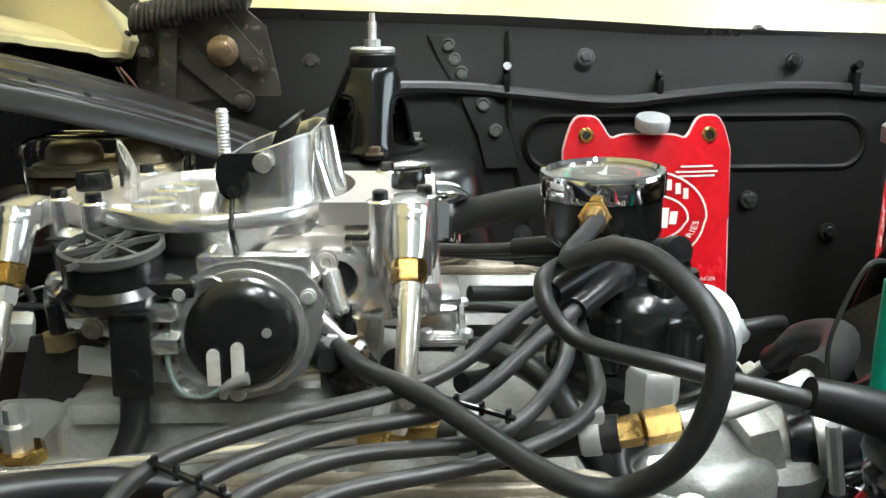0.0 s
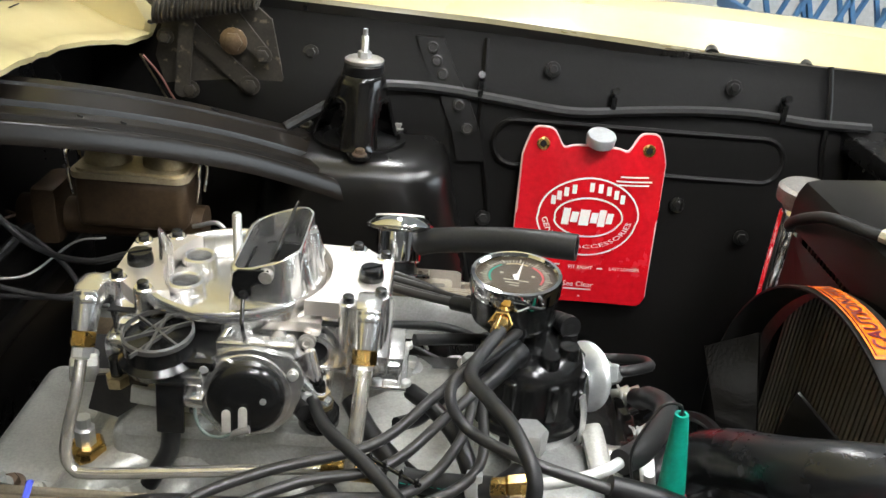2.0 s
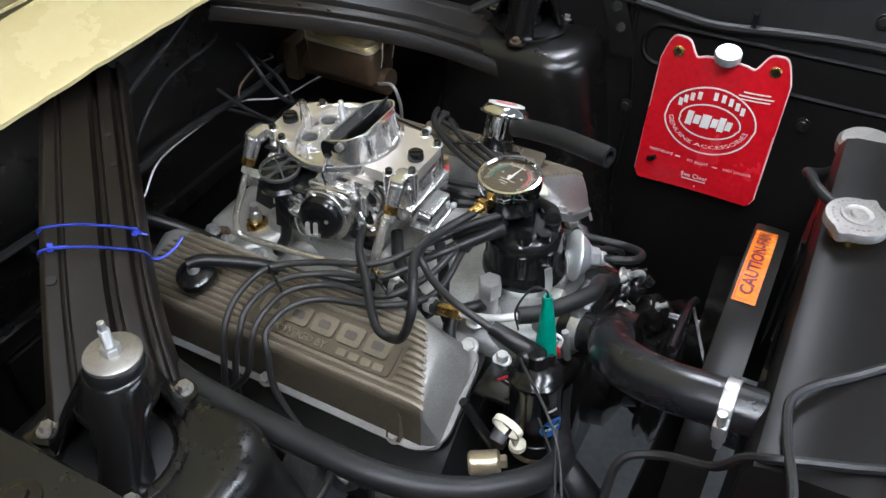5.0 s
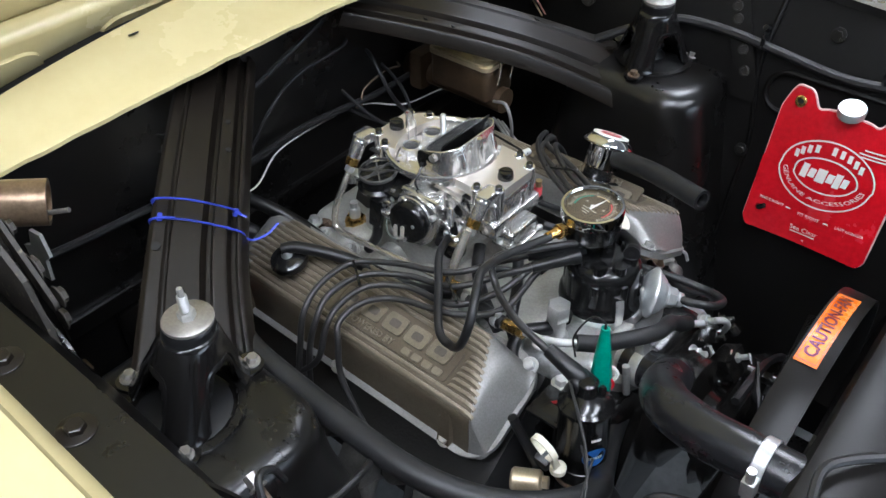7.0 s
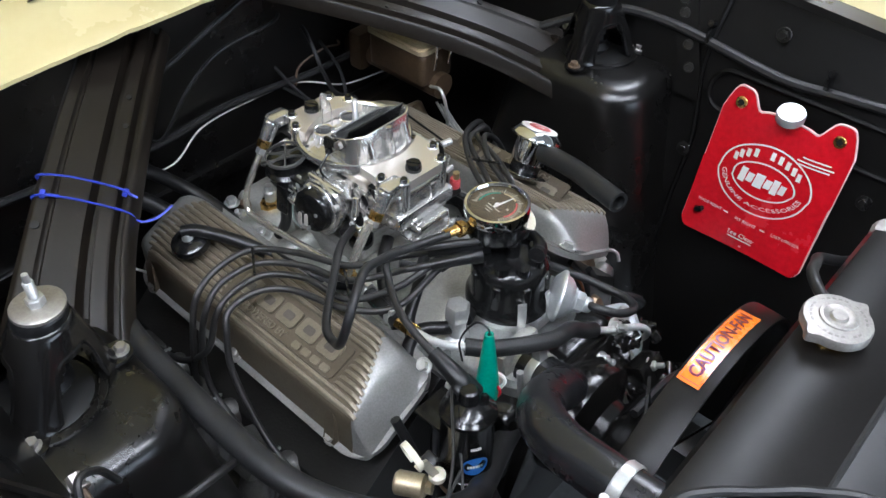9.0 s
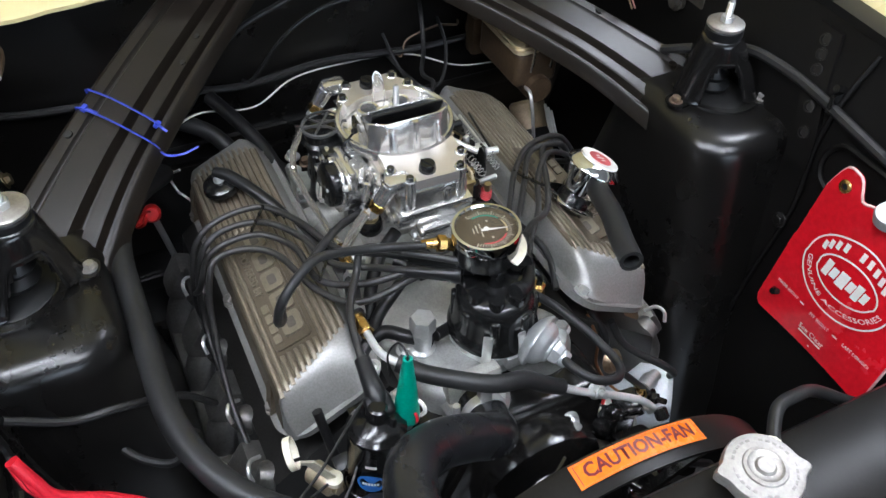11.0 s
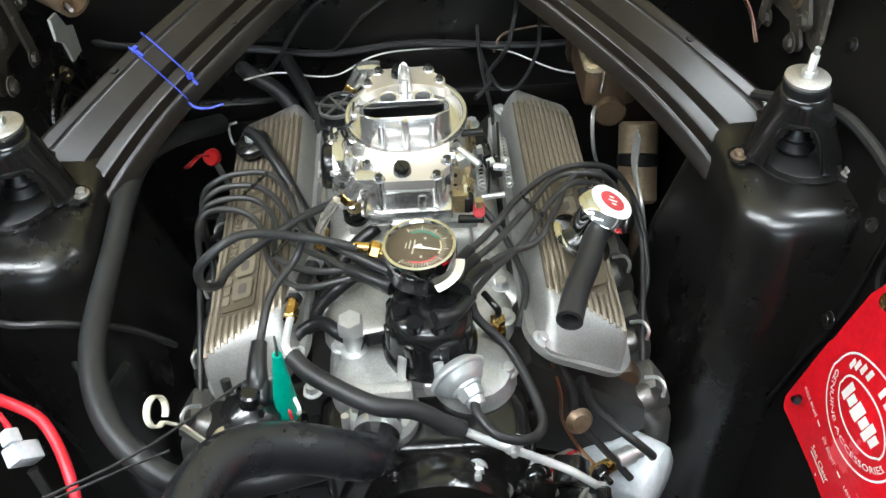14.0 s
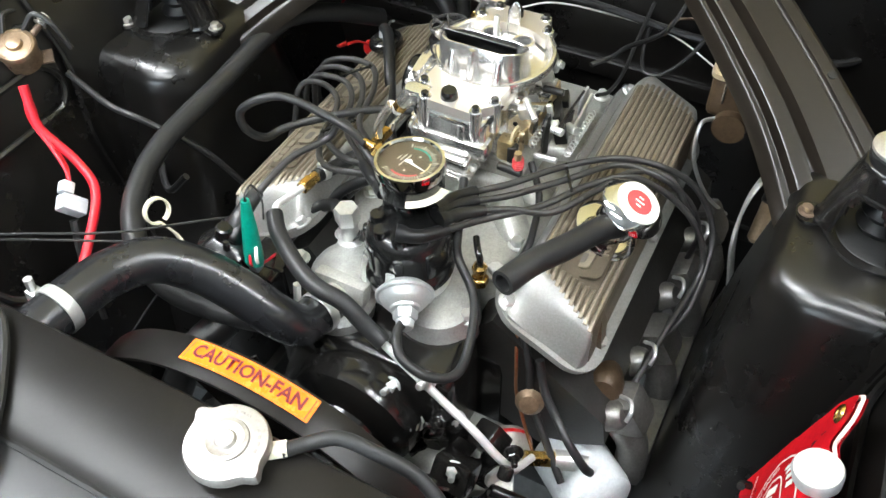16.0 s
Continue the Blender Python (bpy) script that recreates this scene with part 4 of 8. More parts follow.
lathe(bm, [(0.0668, 0.9225), (0.05, 0.9222), (0.0, 0.9222)], at(-0.1245, CC + 0.002, 0), 40, close=False)
for dx, dy in ((-0.042, -0.02), (-0.042, 0.024)):
    lathe(bm, [(0.0155, 0.9215), (0.0148, 0.9335), (0.0125, 0.9348), (0.0105, 0.9335), (0.0095, 0.9245)], at(CX + dx, CC + dy, 0), 22, close=False)
part("air_horn_floor", bm, M_CARB, carb)
bm = bm_new()
for dx, dy in ((-0.042, -0.02), (-0.042, 0.024)):
    lathe(bm, [(0.0103, 0.9246), (0.0098, 0.925)], at(CX + dx, CC + dy, 0), 20)
part("throttle_bore", bm, M_DARK, carb)
# choke tower: open-topped wall, front half of the ring
def horn(bm):
    xa, xb, w = -0.129, -0.068, 0.107
    n = 7
    def shape(grow):
        """Straight rear wall, bowed front wall with rounded corners."""
        o = []
        for x, y in rounded(xb - xa + 2 * grow, w + 2 * grow, 0.018, n, (xa + xb) / 2, 0):
            k = max(0.0, (x - (xa + xb) / 2) / ((xb - xa) / 2))
            o.append((x - 0.012 * k * (y / (w / 2)) ** 2, 0.543 + y))
        return o
    def top(x):
        return 0.959 + 0.017 * min(1.0, max(0, (x - xa) / (xb - xa - 0.012)))
    fl = []
    for grow, z in ((0.0035, 0.922), (0.0025, 0.936), (0.001, 0.940), (0.0, 0.946)):
        fl.append([Vector((x if x > -0.1 else max(x, xa), y, z)) for x, y in shape(grow)])
    hi = [Vector((x, y, top(x) - 0.0008)) for x, y in shape(0.0)]
    hj = [Vector((x, y, top(x))) for x, y in shape(-0.0008)]
    hi2 = [Vector((x, y, top(x))) for x, y in shape(-0.0028)]
    hi3 = [Vector((x, y, top(x) - 0.0008)) for x, y in shape(-0.0034)]
    lo2 = [Vector((x, y, 0.936)) for x, y in shape(-0.0045)]
    loft(bm, [*fl, hi, hj, hi2, hi3, lo2], cap=False)
bm = bm_new()
horn(bm)
tower_h = part("choke_tower", bm, M_CARB, carb, "polished choke tower with open top")
for y in (0.515, 0.543, 0.575):
    bm = bm_new()
    rod(bm, (-0.064 if y == 0.543 else -0.068, y, 0.936), (-0.069 if y == 0.543 else -0.0745, y, 0.9755 if y == 0.543 else 0.964), 0.0062, 12, 0.004)
    part("tower_rib", bm, M_CARB, tower_h)
bm = bm_new()
box(bm, (0.046, 0.092, 0.002), at(-0.100, 0.543, 0.938))
part("choke_well", bm, M_DARK, tower_h)
bm = bm_new()
box(bm, (0.0022, 0.094, 0.044), at(-0.098, 0.543, 0.9605, 0, 24, 0), 0.0006)
part("choke_blade", bm, M_PLASTIC, tower_h, "black choke blade standing open")
bm = bm_new()
lathe(bm, [(0.0036, 0.93), (0.0036, 0.984), (0.0028, 0.986)], at(-0.136, 0.545, 0), 10)
for i in range(18):
    z = 0.949 + i * 0.002
    lathe(bm, [(0.0033, z), (0.0041, z + 0.001), (0.0033, z + 0.002)], at(-0.136, 0.545, 0), 10)
part("air_cleaner_stud", bm, M_ZINC, carb)
bm = bm_new()
secs = []
for lift, r in ((0.0, 0.0092), (0.35, 0.0092), (0.7, 0.0088), (1.0, 0.0082)):
    arcs = [(math.cos(q), math.sin(q)) for q in (math.pi * (0.5 + k / 12) for k in range(13))]
    rim = [(r * c_, r * s_) for c_, s_ in arcs] + [((r - 0.0018) * c_, (r - 0.0018) * s_) for c_, s_ in reversed(arcs)]
    secs.append([Vector((-0.180 + x, 0.544 + y, 0.922 + lift * (0.027 + 0.019 * max(0.0, -x / r)))) for x, y in rim])
loft(bm, secs)
part("bowl_vent", bm, M_CARB, carb, "half-round alloy vent shield with slanted top")
# choke lever on the near wall of the tower, and the rod down from it
bm = bm_new()
lathe(bm, [(0.0056, 0), (0.0056, 0.0052), (0.0048, 0.006)], at(-0.0965, 0.4865, 0.9635, 90, 0, 0), 20)
part("choke_disc", bm, M_TIN, carb)
bm = bm_new()
prism(bm, [(-0.122, 0.9655), (-0.119, 0.9685), (-0.096, 0.9690), (-0.0925, 0.9655), (-0.0925, 0.9605), (-0.096, 0.958), (-0.106, 0.9585), (-0.110, 0.955),
           (-0.1085, 0.949), (-0.112, 0.9445), (-0.1175, 0.9435), (-0.1215, 0.947), (-0.1235, 0.956)][::-1], at(0, 0.4835, 0, 90, 0, 0), 0.0024)
part("choke_lever", bm, M_PLASTIC, carb, "blackened choke lever")
bm = bm_new()
hexbolt(bm, at(-0.1155, 0.4812, 0.9482, 90, 0, 0), 0.0026, 0.0022, 1.3)
part("lever_screw", bm, M_LINK, carb)
bm = bm_new()
sweep(bm, [(-0.1155, 0.4815, 0.946), (-0.115, 0.475, 0.94), (-0.113, 0.464, 0.928), (-0.112, 0.478, 0.90)], 0.0016, 8)
part("choke_rod", bm, M_PLASTIC, carb)
# idle screw and flat levers at the rear corner
bm = bm_new()
rod(bm, (-0.228, 0.474, 0.862), (-0.228, 0.474, 0.871), 0.009, 6)
part("idle_nut", bm, M_GOLD, carb)
bm = bm_new()
rod(bm, (-0.228, 0.474, 0.871), (-0.229, 0.473, 0.888), 0.0048, 12, 0.0042)
part("idle_screw", bm, M_PLASTIC, carb)
bm = bm_new()
prism(bm, [(-0.255, 0.835), (-0.232, 0.828), (-0.215, 0.842), (-0.205, 0.862), (-0.222, 0.872), (-0.245, 0.868)], at(0, 0.478, 0, 90, 0, 0), 0.003)
part("throttle_quadrant", bm, M_HEADS, carb, "dark stamped throttle quadrant")
bm = bm_new()
box(bm, (0.055, 0.004, 0.016), at(-0.185, 0.47, 0.853, 0, 8, 0), 0.0015)
part("flat_lever", bm, M_ZINC, carb)
bm = bm_new()
lathe(bm, [(0.0055, 0), (0.0075, 0.002), (0.0075, 0.009), (0.005, 0.010), (0.0045, 0.004), (0, 0.004)], at(-0.142, 0.455, 0.851, 90, 0, 0), 18, close=False)
part("hollow_stud", bm, M_ZINC, carb)
for x, z in ((-0.205, 0.895), (-0.218, 0.91), (-0.228, 0.895), (-0.20, 0.865)):
    bm = bm_new()
    box(bm, (0.016, 0.012, 0.013), at(x, 0.486, z, 10, 6, 0), 0.004)
    part("bowl_boss", bm, M_CARB, carb)
# sight plug, needle housings, linkage on the passenger face
bm = bm_new()
lathe(bm, [(0.0165, 0), (0.0165, 0.006), (0.012, 0.0075), (0.0105, 0.001), (0.0, 0.0008)], at(CX + 0.062, CC - 0.05, 0.896, 90, 0, 0), 22, close=False)
part("sight_port", bm, M_CARB, carb)
bm = bm_new()
lathe(bm, [(0.0105, 0.0), (0.010, 0.0022)], at(CX + 0.062, CC - 0.0505, 0.896, 90, 0, 0), 18)
part("sight_plug", bm, M_DARK, carb)
# electric choke
M_IVORYTIN = material("tinned_terminal", (0.66, 0.63, 0.57), 0.4, 0.4, other=(0.55, 0.52, 0.46), patch=80, grain=300, bump=0.05)
M_GREYBOOT = material("grey_rubber_boot", (0.19, 0.18, 0.165), 0.5, other=(0.14, 0.135, 0.125), patch=60, grain=300, bump=0.05)
M_GREYGREEN = material("grey_green_wire", (0.16, 0.2, 0.185), 0.4, other=(0.12, 0.15, 0.14), patch=60, grain=300, bump=0.03)
ch = Vector((-0.104, 0.455, 0.878))
cn = Vector((0.05, -0.97, 0.12)).normalized()
cm = toward(ch, ch + cn)
bm = bm_new()
lathe(bm, [(0.025, -0.034), (0.036, -0.03), (0.0405, -0.02), (0.0415, -0.002), (0.040, 0.004), (0.034, 0.005)], cm, 36)
housing = part("choke_housing", bm, M_CARB, carb)
bm = bm_new()
prism(bm, [(0.046, 0.030), (0.052, 0.018), (0.048, -0.004), (0.040, -0.024), (0.024, -0.040), (-0.002, -0.0455), (-0.026, -0.042), (-0.043, -0.022), (-0.046, 0.002), (-0.044, 0.020),
           (-0.050, 0.030), (-0.046, 0.038), (-0.034, 0.034), (-0.016, 0.043), (0.006, 0.0455), (0.026, 0.041), (0.038, 0.038)], cm @ pose(0, 0, -0.004), 0.006)
part("retainer_ring", bm, M_CARB, housing)
for a, r_ in ((27, 0.0465), (146, 0.046), (262, 0.041)):
    bm = bm_new()
    hexbolt(bm, cm @ pose(r_ * math.cos(radians(a)), r_ * math.sin(radians(a)), 0.002), 0.0042, 0.0035, 1.25, seg=8)
    part("retainer_screw", bm, M_ZINC, housing)
for p_, q_, r_ in (((-0.066, 0.478, 0.878), (-0.040, 0.470, 0.858), 0.0075), ((-0.066, 0.478, 0.862), (-0.048, 0.476, 0.850), 0.009), ((-0.146, 0.48, 0.892), (-0.150, 0.468, 0.862), 0.006),
                   ((-0.078, 0.478, 0.915), (-0.066, 0.470, 0.900), 0.006), ((-0.058, 0.478, 0.905), (-0.050, 0.468, 0.882), 0.0055), ((-0.128, 0.482, 0.918), (-0.136, 0.470, 0.905), 0.005)):
    bm = bm_new()
    rod(bm, p_, q_, r_, 12, r_ * 0.8, bevel=0.002)
    part("cast_rib", bm, M_CARB, carb)
bm = bm_new()
lathe(bm, [(0.0355, 0.0), (0.0355, 0.012), (0.0345, 0.016), (0.031, 0.019), (0.024, 0.0205), (0.012, 0.0212), (0.0, 0.0214)], cm, 40, close=False)
choke = part("choke_cap", bm, M_PLASTIC, housing, "glossy black round choke cap")
for x_, z0 in ((-0.1185, 0.8695), (-0.1035, 0.8735)):
    bm = bm_new()
    box(bm, (0.0082, 0.0016, 0.019), at(x_, 0.4288, z0 - 0.008, -6, 0, 0), 0.0006)
    lathe(bm, [(0.0039, 0.0), (0.0039, 0.0016)], at(x_, 0.4308, z0 + 0.002, 84, 0, 0), 14)
    part("terminal", bm, M_IVORYTIN, choke, "pale plated spade terminal")
bm = bm_new()
sweep(bm, [(-0.0975, 0.4285, 0.8565), (-0.104, 0.428, 0.855), (-0.111, 0.428, 0.851), (-0.114, 0.429, 0.844)], lambda u: 0.0042 - 0.0015 * u, 10)
part("wire_boot", bm, M_GREYBOOT, choke, "grey rubber wire boot")
bm = bm_new()
sweep(bm, [(-0.112, 0.428, 0.852), (-0.125, 0.43, 0.844), (-0.14, 0.434, 0.845), (-0.149, 0.44, 0.857), (-0.151, 0.446, 0.88)], 0.0016, 8)
part("choke_wire", bm, M_GREYGREEN, choke, "thin grey-green choke wire")
bm = bm_new()
lathe(bm, [(0.003, 0.018), (0.003, 0.0225)], cm @ pose(0.0, 0.0, 0) @ Matrix.Translation((0.017, 0.003, 0.0)), 12)
part("rivet", bm, M_ZINC, choke)
# vacuum pull-off with slotted cap on the passenger rear corner
M_GRILLE = material("dusty_black_plastic", (0.06, 0.058, 0.056), 0.4, patch=40, grain=300, bump=0.05)
vp = Vector((-0.182, 0.458, 0.922))
bm = bm_new()
lathe(bm, [(0.016, -0.030), (0.027, -0.025), (0.030, -0.018), (0.0255, -0.014), (0.0245, -0.002), (0.02, -0.003)], at(*vp, 6, 0, 0), 28)
box(bm, (0.05, 0.05, 0.010), at(vp.x + 0.020, vp.y + 0.012, vp.z - 0.016, 6, 0, 0), 0.004)
part("vacuum_pulloff", bm, M_PLASTIC, carb, "black moulded vacuum pull-off")
bm = bm_new()
lathe(bm, [(0.0265, 0.0), (0.0265, 0.004), (0.0245, 0.005), (0.0245, 0.001)], at(*vp, 6, 0, 0), 28, close=False)
for k in (0.7, 1.9, 3.1):
    box(bm, (0.051, 0.0018, 0.003), at(*vp, 6, 0, 0) @ pose(0, 0, 0.003, 0, 0, 45 * k))
for k in (-0.012, 0.012):
    box(bm, (0.044, 0.0016, 0.003), at(*vp, 6, 0, 0) @ pose(0, k, 0.003, 0, 0, 60))
part("cap_grille", bm, M_GRILLE, carb, "black ribbed cap")
# linkage, levers, springs on both sides
bm = bm_new()
rod(bm, (CX - 0.02, CC - 0.085, 0.86), (CX - 0.02, CC + 0.085, 0.86), 0.004, 10)
box(bm, (0.045, 0.003, 0.03), at(CX - 0.01, CC + 0.078, 0.865), 0.001)
box(bm, (0.03, 0.003, 0.05), at(CX - 0.03, CC + 0.083, 0.875, 0, 20, 0), 0.001)
box(bm, (0.05, 0.003, 0.02), at(CX + 0.05, CC + 0.074, 0.872, 0, -15, 0), 0.001)
box(bm, (0.02, 0.02, 0.03), at(CX + 0.075, CC + 0.062, 0.87), 0.004)
part("throttle_lever", bm, M_GOLD, carb, "gold-plated throttle levers")
bm = bm_new()
sweep(bm, [(CX + 0.07 - 0.0012 * i, CC + 0.09 + 0.005 * math.sin(i * 1.05), 0.877 + 0.005 * math.cos(i * 1.05)) for i in range(72)], 0.0008, 5, smooth=False)
part("return_spring", bm, M_ZINC, carb)
bm = bm_new()
rod(bm, (-0.018, 0.626, 0.856), (-0.018, 0.626, 0.872), 0.0062, 14)
for i in range(4):
    lathe(bm, [(0.0064, 0.857 + i * 0.0036), (0.0074, 0.8586 + i * 0.0036), (0.0064, 0.8602 + i * 0.0036)], at(-0.018, 0.626, 0), 14)
part("idle_adjuster", bm, M_PINK, carb, "red knurled adjuster sleeve")
bm = bm_new()
rod(bm, (-0.018, 0.626, 0.872), (-0.018, 0.626, 0.882), 0.005, 6)
rod(bm, (CX + 0.07, CC + 0.072, 0.86), (CX + 0.07, CC + 0.072, 0.886), 0.007, 6)
part("adjuster_nut", bm, M_GOLD, carb)
bm = bm_new()
rod(bm, (-0.048, 0.474, 0.868), (-0.049, 0.474, 0.876), 0.0056, 12)
rod(bm, (-0.049, 0.474, 0.876), (-0.049, 0.474, 0.885), 0.0042, 12, 0.0036)
part("mixture_stem", bm, M_PLASTIC, carb)
bm = bm_new()
rod(bm, (-0.048, 0.474, 0.859), (-0.048, 0.474, 0.868), 0.0092, 6)
rod(bm, (-0.048, 0.474, 0.855), (-0.048, 0.474, 0.859), 0.0115, 16)
part("mixture_nut", bm, M_GOLD, carb)
bm = bm_new()
lathe(bm, [(0.014, 0.834), (0.0165, 0.838), (0.0165, 0.85), (0.013, 0.855)], at(-0.048, 0.474, 0), 20)
part("mixture_base", bm, M_PLASTIC, carb, "black round screw base")
for x, y, z in ((-0.145, -0.058, 0.868), (0.06, -0.06, 0.866), (-0.05, 0.066, 0.89), (0.035, 0.066, 0.9), (0.0, 0.064, 0.882), (-0.08, 0.06, 0.9)):
    bm = bm_new()
    box(bm, (0.022, 0.016, 0.02), at(CX + x, CC + y, z, 12, 8, 20), 0.004)
    hexbolt(bm, at(CX + x, CC + y + (0.009 if y > 0 else -0.009), z, -90 if y > 0 else 90, 0, 0), 0.005, 0.005, 1.4)
    part("linkage_bracket", bm, M_ZINC, carb)
bm = bm_new()
sweep(bm, [(CX + 0.035, CC + 0.06, 0.91), (CX + 0.01, CC + 0.085, 0.9), (CX - 0.03, CC + 0.085, 0.885)], 0.0018, 6)
part("linkage_rod", bm, M_GOLD, carb)
bm = bm_new()
box(bm, (0.004, 0.006, 0.03), at(-0.082, 0.480, 0.880, 12, 0, 0), 0.001)
part("red_lever", bm, M_REDTAG, carb, "small red plastic lever")
for x, z, w in ((-0.152, 0.893, 0.044), (-0.150, 0.878, 0.050), (-0.148, 0.864, 0.040)):
    bm = bm_new()
    box(bm, (0.016, w, 0.009), at(x, 0.486 - w / 2, z, 3, 0, 0), 0.0025)
    part("choke_bracket_bar", bm, M_CARB, carb)
bm = bm_new()
prism(bm, [(0.592, 0.850), (0.622, 0.852), (0.626, 0.868), (0.618, 0.874), (0.620, 0.890), (0.600, 0.893), (0.590, 0.880)], at(-0.0755, 0, 0, 90, 0, 90), 0.003)
plate_ = part("gold_bracket", bm, M_PALEGOLD, carb, "pale gold stamped linkage bracket")
for y, z in ((0.600, 0.880), (0.612, 0.862), (0.600, 0.862)):
    bm = bm_new()
    lathe(bm, [(0.0032, 0), (0.0032, 0.0016)], at(-0.0727, y, z, 0, 90, 0), 10)
    part("bracket_hole", bm, M_DARK, plate_)
for x, y, z, sx, sy, sz, mt in ((-0.120, 0.640, 0.876, 0.030, 0.010, 0.026, M_LINK), (-0.146, 0.634, 0.884, 0.022, 0.020, 0.012, M_LINK), (-0.096, 0.652, 0.868, 0.012, 0.016, 0.030, M_LINK),
                                (-0.104, 0.634, 0.890, 0.006, 0.008, 0.026, M_ZINC), (-0.090, 0.646, 0.884, 0.010, 0.010, 0.008, M_ZINC)):
    bm = bm_new()
    box(bm, (sx, sy, sz), at(x, y, z, 12, 8, 18), 0.002)
    part("linkage_piece", bm, mt, carb)

# throttle linkage between the carburettor and the driver cover


def link_plate(name, outline, y, mat, thick=0.003):
    b = bm_new()
    prism(b, outline, at(0, y, 0, 90, 0, 0), thick)
    part(name, b, mat, carb)


link_plate("cable_plate", [(-0.058, 0.862), (-0.03, 0.862), (-0.03, 0.884), (-0.036, 0.894), (-0.052, 0.894), (-0.058, 0.886)], 0.612, M_PALEGOLD)
link_plate("idle_cam", [(-0.10 + 0.016 * math.cos(a), 0.876 + 0.016 * math.sin(a) * (1 if k % 3 else 0.8)) for k, a in enumerate(2 * math.pi * i / 14 for i in range(14))], 0.636, M_LINK, 0.005)
link_plate("throttle_arm", [(-0.078, 0.846), (-0.066, 0.848), (-0.058, 0.87), (-0.062, 0.898), (-0.07, 0.902), (-0.076, 0.895)], 0.643, M_LINK)
link_plate("throttle_arm", [(-0.15, 0.85), (-0.11, 0.862), (-0.106, 0.87), (-0.112, 0.876), (-0.155, 0.864)], 0.65, M_LINK)
link_plate("cable_anchor", [(-0.20, 0.80), (-0.17, 0.80), (-0.165, 0.86), (-0.175, 0.88), (-0.195, 0.88)], 0.655, M_ZINC)
for p, q, r, m_, nm in (((-0.03, 0.613, 0.856), (-0.03, 0.613, 0.88), 0.0075, M_LINK, "dashpot"), ((-0.115, 0.655, 0.868), (-0.105, 0.67, 0.872), 0.0055, M_ZINC, "ball_stud"),
                       ((-0.07, 0.648, 0.892), (-0.066, 0.664, 0.893), 0.005, M_ZINC, "ball_stud"), ((-0.115, 0.664, 0.87), (-0.185, 0.662, 0.875), 0.0022, M_ZINC, "cable_rod"),
                       ((-0.068, 0.655, 0.893), (-0.15, 0.66, 0.90), 0.0018, M_LINK, "link_rod"), ((-0.06, 0.632, 0.85), (-0.06, 0.662, 0.852), 0.004, M_ZINC, "pivot_bolt"),
                       ((-0.135, 0.612, 0.9), (-0.135, 0.64, 0.902), 0.0048, M_LINK, "pivot_bolt"), ((-0.085, 0.606, 0.912), (-0.06, 0.63, 0.905), 0.0042, M_ZINC, "pump_lever"),
                       ((-0.016, 0.60, 0.852), (-0.016, 0.632, 0.85), 0.0055, M_LINK, "stop_screw"), ((-0.165, 0.606, 0.885), (-0.165, 0.634, 0.88), 0.006, M_ZINC, "vacuum_nipple")):
    bm = bm_new()
    rod(bm, p, q, r, 12, bevel=min(0.001, r * 0.3))
    part(nm, bm, m_, carb)
bm = bm_new()
sweep(bm, [(-0.17 + 0.0011 * i, 0.67 + 0.0045 * math.sin(i * 1.05), 0.855 + 0.0045 * math.cos(i * 1.05)) for i in range(84)], 0.0008, 5, smooth=False)
part("throttle_spring", bm, M_ZINC, carb)

# draw the castings together along the engine; round parts keep their shape
for ob in list(carb.children):
    xs = [v.co.x for v in ob.data.vertices]
    mid = (min(xs) + max(xs)) / 2
    if ob.name.split(".")[0] in ("throttle_body", "main_body", "fuel_bowl", "bowl_cover", "air_horn_plate"):
        ob.data.transform(Matrix.Translation((-0.001, 0, 0)) @ Matrix.Diagonal((0.885, 1, 1, 1)))
    elif ob.name.split(".")[0] == "choke_housing":
        m_ = Matrix.Translation((-0.0945, 0.434, 0.8825)) @ Matrix.Scale(0.82, 4) @ Matrix.Translation((0.1035, -0.436, -0.8805))
        for o in (ob, *ob.children_recursive):
            o.data.transform(m_)
    elif ob.name.split(".")[0] in ("flange_ring", "air_horn_floor", "throttle_bore", "bowl_vent"):
        ob.location.x += 0.003 if "vent" in ob.name else -0.004 if "bore" in ob.name else 0.0
    elif ob.name.split(".")[0] != "fuel_inlet":
        ob.location.x += -0.001 - 0.115 * mid

bm = bm_new()
box(bm, (0.205, 0.1, 0.0016), at(-0.110, 0.542, 0.9185))
part("gasket", bm, M_DARK, carb, "thin dark gasket between the castings")
for sgn in (1, -1):
    for x, y in ((0.118, -0.032), (0.118, 0.034), (0.09, -0.046), (0.09, 0.047)):
        bm = bm_new()
        lathe(bm, [(0.0062, 0.896), (0.0078, 0.906), (0.0078, 0.939), (0.0068, 0.9402)], at(0.885 * (CX + sgn * x) - 0.001, CC + y, 0), 16)
        part("screw_boss", bm, M_CARB, carb)
bm = bm_new()
box(bm, (0.030, 0.058, 0.020), at(0.006, 0.545, 0.859), 0.005, 3)
box(bm, (0.036, 0.068, 0.005), at(0.008, 0.545, 0.847), 0.002)
box(bm, (0.020, 0.050, 0.004), at(0.012, 0.545, 0.8705), 0.0015)
pump = part("accelerator_pump", bm, M_CARB, carb, "polished accelerator pump cover")
for dx, dy in ((-0.004, -0.029), (0.021, -0.029), (-0.004, 0.029), (0.021, 0.029)):
    bm = bm_new()
    lathe(bm, [(0.0042, 0.8495), (0.0042, 0.853), (0.0032, 0.854), (0.0012, 0.853)], at(0.004 + dx, 0.545 + dy, 0), 12)
    part("pump_screw", bm, M_ZINC, pump)
